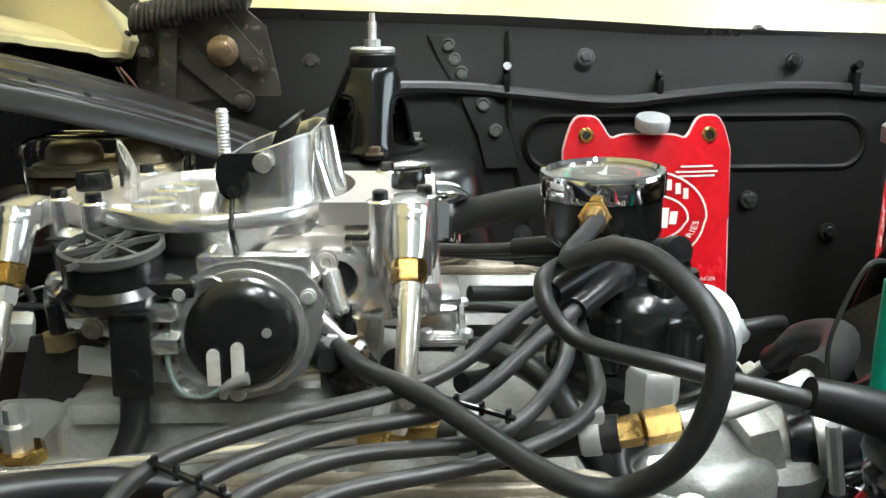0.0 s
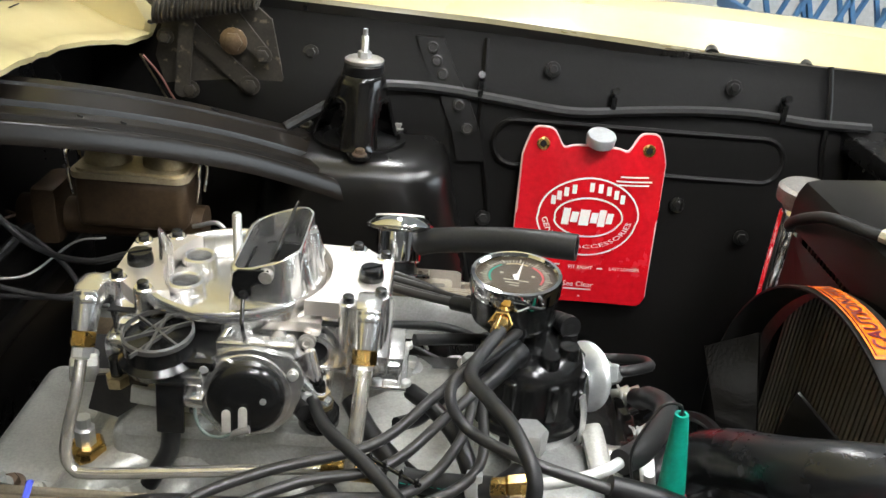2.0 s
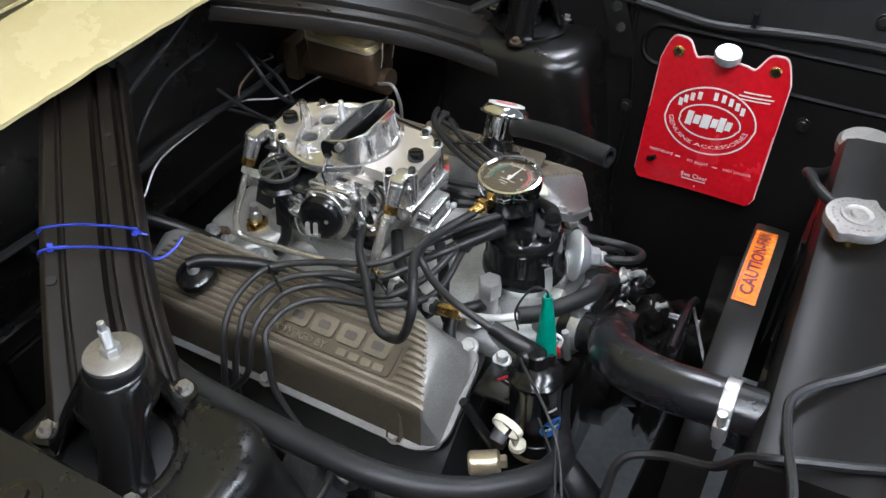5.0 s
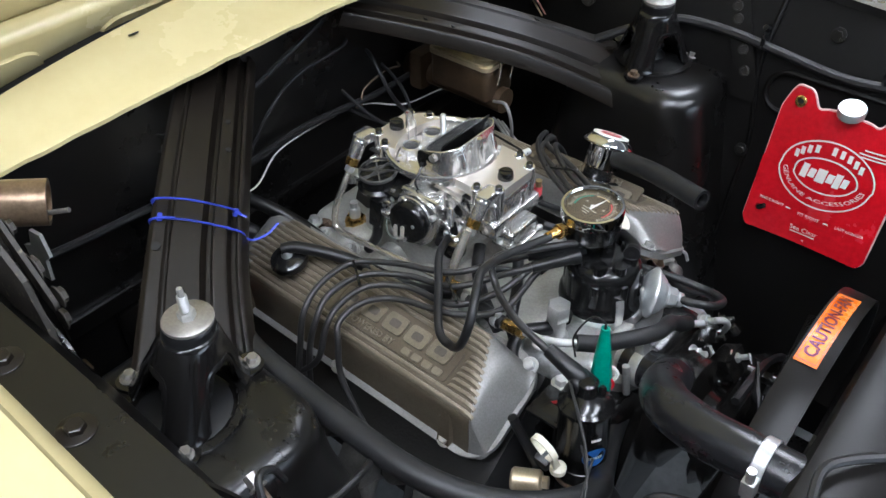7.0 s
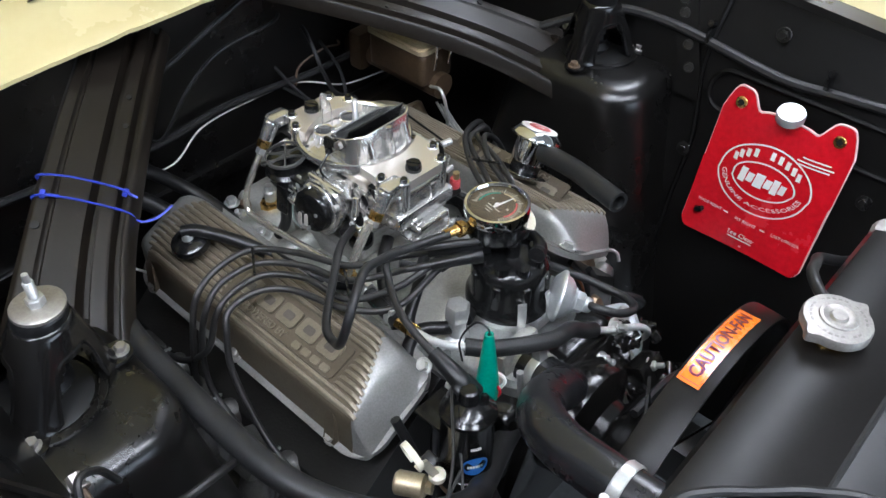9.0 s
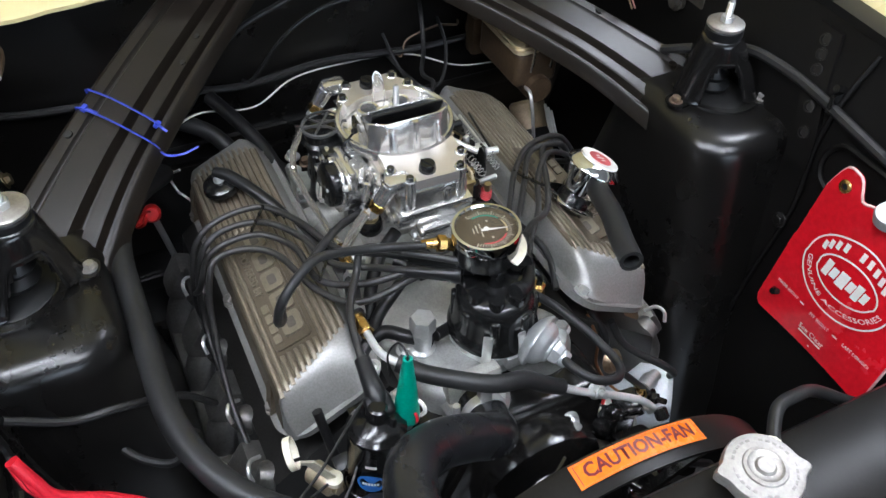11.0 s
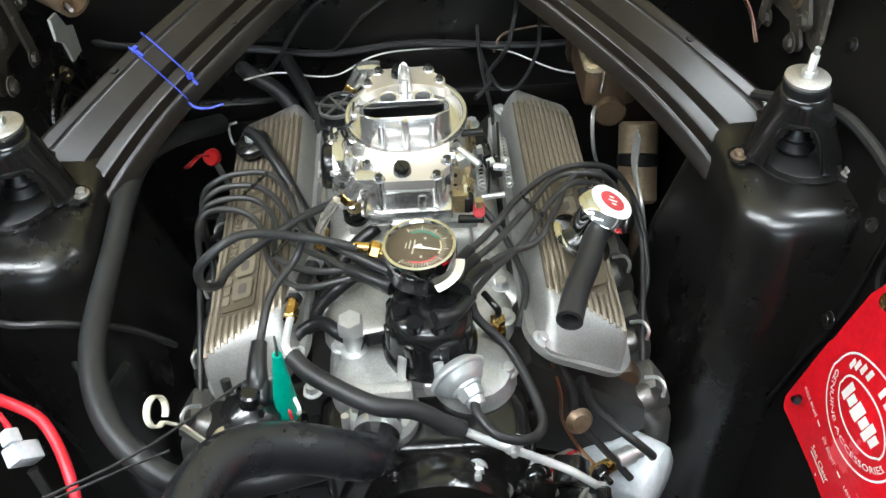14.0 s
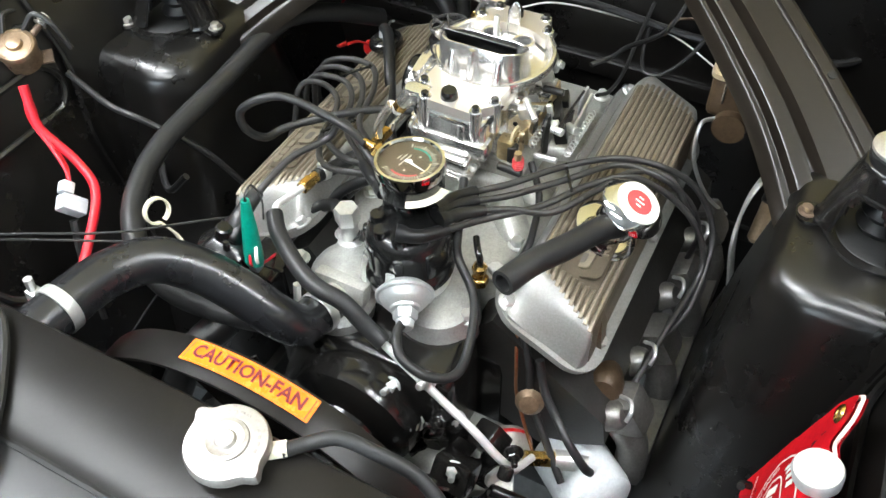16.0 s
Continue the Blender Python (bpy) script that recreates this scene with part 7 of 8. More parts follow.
sweep(bm, [(-0.235, 0.812, 0.84), (-0.20, 0.80, 0.85), (-0.19, 0.805, 0.80), (-0.22, 0.83, 0.72), (-0.3, 0.86, 0.62)], 0.0028, 8)
single("brake_pipe", bm, M_ZINC, "thin steel brake pipe from the master cylinder", "pipe")


def hood_hinge(s):
    h = thing("hood_hinge", "rusty grey hood hinge with levers, bolts and coil spring", "hinge", (-0.26, side(s, 0.53), 0.95), "hood hinges")
    y = side(s, 0.535)
    b = bm_new()
    prism(b, [(-0.33, 0.90), (-0.20, 0.905), (-0.175, 0.95), (-0.19, 1.03), (-0.25, 1.08), (-0.33, 1.05), (-0.35, 0.97)], at(0, y, 0, 90, 0, 0), 0.006)
    plate = part("base_plate", b, M_DUSTY, h)
    for q, (x0, z0, x1, z1, w) in enumerate(((-0.22, 0.94, -0.40, 1.10, 0.024), (-0.20, 0.985, -0.31, 1.12, 0.022), (-0.31, 0.93, -0.29, 1.10, 0.02))):
        b = bm_new()
        a = math.degrees(math.atan2(z1 - z0, x1 - x0))
        L = math.hypot(x1 - x0, z1 - z0)
        prism(b, rounded(L + w, w, w * 0.48, 5, L / 2, 0), at(x0, y - s * (0.010 + 0.007 * q), z0, 90, 0, 0) @ pose(0, 0, 0, 0, 0, a), 0.005)
        part("lever", b, M_DUSTY, h)
    if s > 0:
        b = bm_new()
        pts = []
        for i in range(230):
            a = i * 0.62
            u = i / 229
            ax = Vector((-0.20 - 0.14 * u, y - s * 0.035, 1.066 - 0.030 * u))
            pts.append(ax + Vector((0.2 * 0.0165 * math.cos(a), 0.0165 * math.sin(a), 0.97 * 0.0165 * math.cos(a))))
        sweep(b, pts, 0.0028, 6, smooth=False)
        part("coil_spring", b, M_DUSTY, h)
    else:
        b = bm_new()
        sweep(b, [(-0.385, 0.03, 1.012), (-0.365, 0.06, 1.006), (-0.335, 0.105, 0.997)], 0.027, 24, hollow=0.8)
        part("pivot_cup", b, M_TAN, h, "rusty brown tubular pivot")
        b = bm_new()
        prism(b, [(-0.36, 0.90), (-0.325, 0.905), (-0.318, 0.94), (-0.30, 0.955), (-0.305, 0.985), (-0.33, 0.98), (-0.345, 0.95), (-0.365, 0.94)], at(0, 0.075, 0, 90, 0, 0), 0.004)
        part("silver_bracket", b, M_CAST, h, "flaking silver bracket")
        b = bm_new()
        rod(b, (-0.345, 0.085, 0.985), (-0.30, 0.11, 1.0), 0.003, 8)
        part("pin", b, M_TIN, h)
    for x, z, r in ((-0.218, 0.942, 0.012), (-0.20, 0.985, 0.011), (-0.239, 1.001, 0.016), (-0.30, 0.93, 0.011), (-0.265, 1.04, 0.010), (-0.33, 1.0, 0.010)):
        b = bm_new()
        hexbolt(b, at(x, y - s * 0.022, z, 90 * s, 0, 0), r * 0.8, 0.006, 1.45)
        part("bolt", b, M_TAN if (s > 0 and z == 1.001) else M_DUSTY, plate)
    return h


hood_hinge(1)
hood_hinge(-1)


def wire(name, pts, r, mat, label, cat="wire", group="", seg=8):
    if group == FW:
        for i in (0, -1):
            if abs(pts[i][0] + 0.43) < 0.015:
                end = (-0.466, pts[i][1] + (pts[i][1] - pts[1 if i == 0 else -2][1]) * 0.3, pts[i][2])
                pts = [end, *pts] if i == 0 else [*pts, end]
    b = bm_new()
    sweep(b, pts, r, seg, 7)
    return single(name, b, mat, label, cat, group)


FW = "firewall wiring"
wire("white_wire", [(-0.35, 0.30, 0.84), (-0.39, 0.345, 0.822), (-0.405, 0.427, 0.800), (-0.432, 0.501, 0.817), (-0.436, 0.60, 0.820), (-0.436, 0.701, 0.810), (-0.43, 0.799, 0.767), (-0.42, 0.908, 0.757), (-0.40, 0.96, 0.74)], 0.0016, M_WHITE, "thin white wire strung across the firewall", group=FW)
wire("wiring_loom", [(-0.43, 0.10, 0.86), (-0.43, 0.30, 0.842), (-0.43, 0.42, 0.825), (-0.43, 0.56, 0.835), (-0.43, 0.75, 0.82), (-0.42, 0.92, 0.84)], 0.006, M_LOOM, "black taped wiring loom along the firewall", "wiring loom", FW)
wire("wiring_loom", [(-0.43, 0.324, 0.80), (-0.43, 0.409, 0.91), (-0.43, 0.504, 0.955), (-0.43, 0.62, 1.0)], 0.0042, M_LOOM, "black taped wiring loom rising up the firewall", "wiring loom", FW)
wire("black_wire", [(-0.43, 0.432, 0.831), (-0.425, 0.489, 0.896), (-0.43, 0.558, 0.930), (-0.43, 0.66, 0.94)], 0.003, M_LOOM, "black wire on the firewall", "wire", FW)
wire("black_wire", [(-0.43, 0.72, 0.90), (-0.37, 0.70, 0.86), (-0.30, 0.665, 0.865), (-0.25, 0.66, 0.88), (-0.22, 0.64, 0.88)], 0.0035, M_LOOM, "black throttle cable behind the carburettor", "cable", FW)
wire("red_wire", [(-0.43, 0.687, 0.812), (-0.43, 0.699, 0.842), (-0.43, 0.753, 0.855), (-0.43, 0.79, 0.85)], 0.002, M_RUST, "thin faded brown-red wire on the firewall", "wire", FW)
wire("heater_hose", [(-0.44, 0.28, 0.80), (-0.40, 0.30, 0.815), (-0.37, 0.345, 0.80), (-0.34, 0.372, 0.775), (-0.30, 0.40, 0.76), (-0.26, 0.44, 0.75)], 0.0125, M_HOSE, "black heater hose from firewall to intake", "hose", "heater hoses", 14)
hh = thing("heater_hose", "thick black heater hose along the passenger side", "hose", (0.235, 0.46, 0.73), "heater hoses")
bm = bm_new()
sweep(bm, [(-0.30, 0.262, 0.80), (-0.22, 0.222, 0.845), (-0.158, 0.192, 0.862), (-0.10, 0.178, 0.852), (-0.013, 0.177, 0.842), (0.07, 0.177, 0.837), (0.13, 0.180, 0.833), (0.185, 0.194, 0.826), (0.235, 0.222, 0.818), (0.276, 0.268, 0.806), (0.287, 0.315, 0.785), (0.272, 0.355, 0.755), (0.25, 0.41, 0.735), (0.235, 0.46, 0.73)], 0.0145, 18, 7)
part("tube", bm, M_HOSE, hh)
bm = bm_new()
lathe(bm, [(0.0148, 0), (0.0156, 0.001), (0.0156, 0.011), (0.0148, 0.012)], toward((0.2352, 0.43, 0.7325), (0.235, 0.46, 0.73)), 24, close=False)
part("hose_clamp", bm, M_ZINC, hh)
for s in (1,):
    H = [(-0.16, 1.0, 0.905), (-0.10, 1.035, 0.935), (-0.05, 1.055, 0.955), (0.0, 1.066, 0.957), (0.06, 1.070, 0.954), (0.138, 1.068, 0.946), (0.233, 1.066, 0.938), (0.326, 1.068, 0.946), (0.412, 1.069, 0.953), (0.494, 1.072, 0.953), (0.575, 1.072, 0.947), (0.66, 1.07, 0.947)]
    wire("wiring_loom", H, 0.0075, M_LOOM, "black wiring loom clipped along the driver apron", "wiring loom")
    for x, z in ((0.10, 0.952), (0.288, 0.944), (0.53, 0.952)):
        bm = bm_new()
        box(bm, (0.008, 0.02, 0.028), at(x, 1.072, z + 0.006), 0.002)
        rod(bm, (x, 1.078, z + 0.024), (x, 1.062, z + 0.03), 0.005, 10)
        single("loom_clip", bm, M_PLASTIC, "small black plastic loom clip", "clip", "loom clips")
# perforated apron bracket with bolts
bk = thing("apron_bracket", "black steel bracket with round holes on the apron", "bracket", (0.06, 1.09, 0.93))
bm = bm_new()
loft(bm, [[Vector((x + dx, y, z)) for dx in (-0.02, 0.02)] + [Vector((x + dx, y + 0.006, z)) for dx in (0.02, -0.02)] for x, y, z in ((0.025, 1.108, 1.018), (0.04, 1.094, 0.985), (0.062, 1.072, 0.95), (0.085, 1.058, 0.90), (0.095, 1.048, 0.86))])
strip = part("strip", bm, M_APRON, bk)
for x, y, z in ((0.03, 1.102, 1.005), (0.037, 1.096, 0.988), (0.046, 1.086, 0.972), (0.072, 1.066, 0.935), (0.086, 1.056, 0.905)):
    bm = bm_new()
    lathe(bm, [(0.0085, 0), (0.0085, 0.003), (0.006, 0.0035), (0.0055, 0.001), (0.0, 0.001)], at(x, y - 0.001, z, 72, 0, 0), 16, close=False)
    part("bolt_ring", bm, M_HEADS, strip)
for x, z, v in ((0.20, 0.99, 0.546), (0.46, 0.985, 0.545), (0.40, 0.82, 0.495), (0.12, 0.78, 0.488), (0.5, 0.78, 0.485), (-0.14, 0.985, 0.55), (-0.33, 0.9, 0.515)):
    bm = bm_new()
    p = Vector((x, side(1, v), z))
    hexbolt(bm, toward(p, p + Vector((0, -0.95, 0.25))), 0.007, 0.005, 1.6)
    single("apron_bolt", bm, M_BAY, "black painted bolt on the apron", "bolt", "apron bolts")
for x, z, v in ((-0.36, 0.86, 0.508), (-0.28, 0.80, 0.495), (-0.40, 0.78, 0.49)):
    bm = bm_new()
    p = Vector((x, side(-1, v), z))
    hexbolt(bm, toward(p, p + Vector((0, 0.95, 0.25))), 0.009, 0.008, 1.5)
    single("apron_bolt", bm, M_GOLD, "plated bolt on the apron", "bolt", "apron bolts")
bm = bm_new()
for r in (0.075, 0.045):
    sweep(bm, [(-0.32 + r * math.cos(a), side(-1, 0.503) , 0.80 + r * math.sin(a)) for a in (2 * math.pi * k / 28 for k in range(29))], 0.004, 6, smooth=False)
single("apron_stamping", bm, M_BAY, "round stamped bead in the black apron", "panel bead")

# brown cylinder low behind the driver cover (steering box)
M_COLUMN = material("tan_column_paint", (0.42, 0.33, 0.22), 0.4, 0.5, other=(0.26, 0.19, 0.12), patch=25, grain=260, bump=0.1, depth=0.0008)
sb = thing("steering_box", "brown rusty cast steering box behind the driver cover", "steering box", (-0.36, 0.93, 0.5))
bm = bm_new()
rod(bm, (-0.42, 0.94, 0.66), (-0.33, 0.933, 0.55), 0.034, 22, bevel=0.006)
part("housing", bm, M_COLUMN, sb)
bm = bm_new()
rod(bm, (-0.37, 0.936, 0.60), (-0.385, 0.938, 0.618), 0.0365, 22, bevel=0.003)
part("collar", bm, M_RUBBER, sb)
bm = bm_new()
sweep(bm, [(-0.33, 0.933, 0.55), (-0.29, 0.93, 0.50), (-0.25, 0.92, 0.46)], 0.012, 10)
part("shaft", bm, M_RUST, sb)
for k in range(3):
    wire("steel_pipe", [(-0.30 + 0.01 * k, 0.90, 0.74), (-0.25 + 0.012 * k, 0.885, 0.72), (-0.19 + 0.012 * k, 0.885, 0.70), (-0.18 + 0.01 * k, 0.90, 0.62)], 0.0026, M_ZINC, "thin bent steel brake pipe", "pipe", "brake pipes")
wire("multi_wire", [(-0.345, 1.01, 0.985), (-0.33, 1.026, 0.955), (-0.32, 1.045, 0.92), (-0.30, 1.052, 0.89)], 0.0014, M_FADED, "loose pink wire by the hinge", "wire", "loose wires")
wire("multi_wire", [(-0.35, 1.012, 0.985), (-0.337, 1.026, 0.95), (-0.327, 1.045, 0.915), (-0.307, 1.052, 0.885)], 0.0014, M_GOLD, "loose tan wire by the hinge", "wire", "loose wires")

# oil dipstick and red tag, passenger rear
dp = thing("dipstick", "red plastic dipstick handle with curled tag", "dipstick", (-0.305, 0.232, 0.70))
bm = bm_new()
lathe(bm, [(0.006, -0.012), (0.013, -0.008), (0.0135, 0.004), (0.010, 0.009)], toward((-0.307, 0.232, 0.729), (-0.25, 0.225, 0.76)), 20)
part("handle", bm, M_REDTAG, dp)
bm = bm_new()
sweep(bm, [(-0.302, 0.228, 0.738), (-0.285, 0.222, 0.752), (-0.268, 0.215, 0.756), (-0.25, 0.208, 0.760), (-0.243, 0.216, 0.768), (-0.252, 0.222, 0.770)], 0.004, 8, flat=0.5)
part("curled_tag", bm, M_REDTAG, dp)
bm = bm_new()
rod(bm, (-0.31, 0.233, 0.722), (-0.33, 0.25, 0.60), 0.005, 10)
part("tube", bm, M_ZINC, dp)
wire("bare_wire", [(-0.30, 0.285, 0.80), (-0.31, 0.27, 0.785), (-0.29, 0.275, 0.77), (-0.30, 0.28, 0.755), (-0.27, 0.30, 0.75), (-0.24, 0.33, 0.76)], 0.002, M_ZINC, "thin bare twisted wire by the valve cover", "wire")
wire("red_wire", [(-0.26, 0.21, 0.87), (-0.255, 0.225, 0.85), (-0.26, 0.215, 0.83), (-0.25, 0.23, 0.82)], 0.002, M_REDWIRE, "thin red wire under the brace", "wire")

# starter solenoid and red battery cables on the passenger apron
so = thing("starter_solenoid", "tarnished starter solenoid with red battery cables on the apron", "solenoid", (0.15, 0.03, 0.92))
sm = toward((0.148, 0.008, 0.925), (0.162, 0.022, 0.975))
bm = bm_new()
lathe(bm, [(0.02, 0), (0.023, 0.003), (0.023, 0.030), (0.0255, 0.031), (0.0255, 0.034), (0.0235, 0.0375), (0.0205, 0.0385), (0.0195, 0.0375), (0.0105, 0.038), (0.0095, 0.043), (0.006, 0.044), (0.0, 0.044)], sm, 28, close=False)
part("can", bm, M_TAN, so, "rust-tinted tan can")
bm = bm_new()
box(bm, (0.07, 0.02, 0.004), sm @ pose(0, 0, 0.002), 0.001)
for sx in (-1, 1):
    rod(bm, sm @ Vector((sx * 0.018, 0.012, 0.03)), sm @ Vector((sx * 0.036, 0.03, 0.034)), 0.0045, 10)
part("mounting_ears", bm, M_RUST, so)
for pts in (((0.012, 0.020, 0.036), (0.030, 0.030, 0.050), (0.048, 0.018, 0.040), (0.060, 0.0, 0.010)), ((-0.012, 0.020, 0.036), (-0.006, 0.040, 0.046), (0.010, 0.055, 0.030), (0.020, 0.066, 0.0))):
    bm = bm_new()
    sweep(bm, [sm @ Vector(p) for p in pts], 0.0035, 8)
    part("terminal_wire", bm, M_LOOM, so, "black terminal wire")
bm = bm_new()
box(bm, (0.030, 0.012, 0.014), sm @ pose(0.0, 0.028, 0.026), 0.003)
part("terminal_block", bm, M_PLASTIC, so)
for sx in (-1, 1):
    bm = bm_new()
    p, q = sm @ Vector((sx * 0.034, 0.028, 0.034)), sm @ Vector((sx * 0.042, 0.036, 0.036))
    rod(bm, p, q, 0.0065, 6)
    lathe(bm, [(0.0085, -0.003), (0.0085, -0.001)], toward(p, q), 16)
    part("terminal_nut", bm, M_TIN, so)
wire("red_cable", [(0.19, 0.05, 0.93), (0.2, 0.06, 0.905), (0.207, 0.072, 0.88), (0.205, 0.113, 0.84), (0.222, 0.148, 0.815), (0.29, 0.185, 0.79), (0.38, 0.20, 0.72)], 0.0062, M_REDWIRE, "thick red battery cable", "cable", "red cables", 12)
wire("red_cable", [(0.186, 0.046, 0.925), (0.204, 0.056, 0.895), (0.211, 0.084, 0.865), (0.219, 0.107, 0.84), (0.236, 0.118, 0.825)], 0.003, M_REDWIRE, "thin red wire to a white connector", "cable", "red cables")
wire("red_cable", [(0.192, 0.052, 0.927), (0.207, 0.06, 0.895), (0.215, 0.09, 0.862), (0.224, 0.112, 0.838), (0.238, 0.121, 0.822)], 0.003, M_REDWIRE, "thin red wire to a white connector", "cable", "red cables")
wire("red_cable", [(0.60, 0.20, 0.88), (0.50, 0.225, 0.895), (0.44, 0.245, 0.87), (0.42, 0.262, 0.83), (0.41, 0.28, 0.78)], 0.0055, M_REDWIRE, "thick red cable beside the radiator", "cable", "red cables", 12)
bm = bm_new()
box(bm, (0.022, 0.02, 0.034), at(0.246, 0.126, 0.806, 35, 20, 30), 0.003)
box(bm, (0.016, 0.014, 0.016), at(0.238, 0.118, 0.826, 35, 20, 30), 0.002)
single("wire_connector", bm, M_FILTER, "milky white plastic wire connector", "connector")
wire("black_wire", [(0.256, 0.132, 0.79), (0.28, 0.15, 0.74), (0.30, 0.17, 0.66)], 0.006, M_LOOM, "black wire below the white connector", "wire", "apron wiring")
wire("black_wire", [(0.12, 0.04, 0.90), (0.115, 0.092, 0.86), (0.111, 0.141, 0.85), (0.075, 0.195, 0.79), (0.05, 0.23, 0.72)], 0.0045, M_LOOM, "black wire crossing to the heater hose", "wire", "apron wiring")
wire("black_wire", [(0.40, 0.06, 0.86), (0.348, 0.146, 0.86), (0.293, 0.27, 0.87), (0.216, 0.359, 0.862), (0.21, 0.375, 0.85)], 0.0016, M_LOOM, "thin black test wire to the coil", "wire", "test wires", 6)
wire("black_wire", [(0.40, 0.05, 0.85), (0.348, 0.140, 0.848), (0.30, 0.25, 0.852), (0.283, 0.298, 0.856)], 0.0016, M_LOOM, "thin black test wire across the bay", "wire", "test wires", 6)
wire("black_wire", [(0.20, 0.372, 0.83), (0.222, 0.36, 0.82), (0.257, 0.332, 0.80), (0.29, 0.301, 0.78), (0.36, 0.26, 0.70)], 0.0016, M_LOOM, "thin black wire hanging from the coil", "wire", "test wires", 6)
wire("black_cable", [(0.50, 0.20, 0.90), (0.492, 0.239, 0.965), (0.477, 0.29, 0.972), (0.471, 0.332, 0.974), (0.486, 0.36, 0.972), (0.516, 0.39, 0.970), (0.55, 0.42, 0.972), (0.60, 0.45, 0.968), (0.70, 0.46, 0.94)], 0.0045, M_LOOM, "black cable lying across the radiator panel", "cable", "loose cables")
wire("black_cable", [(0.349, 0.241, 0.80), (0.35, 0.281, 0.865), (0.383, 0.294, 0.885), (0.43, 0.286, 0.91), (0.451, 0.28, 0.945), (0.475, 0.273, 0.968), (0.524, 0.288, 0.972), (0.572, 0.307, 0.968), (0.68, 0.33, 0.955)], 0.0045, M_LOOM, "black cable hanging beside the radiator", "cable", "loose cables")
wire("apron_wire", [(0.06, 0.105, 0.76), (0.10, 0.13, 0.745), (0.13, 0.17, 0.75), (0.12, 0.2, 0.78)], 0.005, M_LOOM, "black wire sagging over the shock tower", "wire", "apron wiring")

# ivory hooked pipe, brass body low at the front of the passenger head
strap = thing("wire_strap", "ivory plastic strap curled into a loop with a round foot", "strap", (0.236, 0.316, 0.776))
bm = bm_new()
wide = Vector((0.19, 0.95, 0.25)).normalized()
e1 = Vector((0.98, -0.2, 0.0)).normalized()
e2 = wide.cross(e1).normalized() * -1
mid = Vector((0.238, 0.277, 0.857))
line = [Vector((0.236, 0.316, 0.776)), Vector((0.2365, 0.305, 0.801)), Vector((0.237, 0.294, 0.826))]
line += [mid + (e1 * math.cos(a) + e2 * math.sin(a)) * 0.0155 for a in (radians(-80 + 338 * k / 22) for k in range(23))]
secs = []
for k, p in enumerate(line):
    d = (line[min(k + 1, len(line) - 1)] - line[max(k - 1, 0)]).normalized()
    thin = d.cross(wide).normalized() * 0.0013
    half = wide * (0.0035 if k > 2 else 0.0045)
    secs.append([p + half + thin, p - half + thin, p - half - thin, p + half - thin])
loft(bm, secs)
part("band", bm, M_IVORY, strap)
bm = bm_new()
lathe(bm, [(0.006, -0.004), (0.0095, -0.003), (0.0095, 0.004), (0.006, 0.006)], at(0.236, 0.317, 0.774), 16)
part("foot", bm, M_IVORY, strap)
bm = bm_new()
rod(bm, (0.182, 0.306, 0.7165), (0.215, 0.323, 0.7205), 0.0145, 20, bevel=0.003)
rod(bm, (0.215, 0.323, 0.7205), (0.222, 0.3265, 0.7215), 0.0085, 6, bevel=0.001)
single("brass_sender", bm, M_PALEGOLD, "dull brass sender low on the block", "sender")
bm = bm_new()
rod(bm, (0.165, 0.325, 0.80), (0.20, 0.335, 0.725), 0.006, 10)
box(bm, (0.02, 0.02, 0.03), at(0.205, 0.34, 0.74, 20, 10, 0), 0.004)
single("alternator_wire_plug", bm, M_RUBBER, "black plug and lead below the coil", "plug")
bm = bm_new()
sweep(bm, [(0.26, 0.36, 0.72), (0.31, 0.34, 0.70), (0.37, 0.33, 0.64), (0.43, 0.32, 0.56)], 0.021, 18)
single("lower_radiator_hose", bm, M_RUBBER, "black lower radiator hose", "hose")

# water outlet fittings at the front of the intake
bp = thing("temperature_sender", "tall zinc hex fitting on the intake", "fitting", (0.128, 0.469, 0.785))
bm = bm_new()
lathe(bm, [(0.017, 0.782), (0.016, 0.795), (0.0115, 0.799), (0.0115, 0.825), (0.011, 0.826)], at(0.128, 0.469, 0), 20)
part("stem", bm, M_ZINC, bp)
bm = bm_new()
lathe(bm, [(0.0145, 0.826), (0.0155, 0.828), (0.0155, 0.846), (0.0135, 0.849)], at(0.128, 0.469, 0), 6)
part("hex", bm, M_ZINC, bp)
wire("water_hose", [(0.128, 0.48, 0.80), (0.12, 0.455, 0.812), (0.10, 0.43, 0.81), (0.11, 0.40, 0.795), (0.15, 0.385, 0.775)], 0.0085, M_RUBBER, "short black bypass hose curling round the fitting", "hose", "", 12)
wire("water_hose", [(0.13, 0.485, 0.81), (0.115, 0.52, 0.80), (0.10, 0.55, 0.80)], 0.0075, M_RUBBER, "short black hose behind the distributor", "hose", "", 12)
ts = thing("vacuum_switch", "brass vacuum switch with black elbow on the intake", "switch", (0.115, 0.655, 0.78))
bm = bm_new()
lathe(bm, [(0.011, 0.782), (0.011, 0.792), (0.008, 0.794), (0.008, 0.804), (0.0095, 0.806), (0.0095, 0.812), (0.006, 0.815)], at(0.111, 0.637, 0), 6)
part("body", bm, M_BRASS, ts)
bm = bm_new()
sweep(bm, [(0.111, 0.637, 0.812), (0.111, 0.637, 0.826), (0.106, 0.632, 0.832), (0.09, 0.622, 0.834)], 0.0042, 10)
part("elbow", bm, M_PLASTIC, ts)
wire("vacuum_hose", [(0.118, 0.66, 0.80), (0.07, 0.675, 0.81), (0.03, 0.67, 0.815), (-0.02, 0.655, 0.82), (-0.05, 0.63, 0.84)], 0.0045, M_HOSE, "black vacuum hose beside the driver cover", "hose", "", 10)
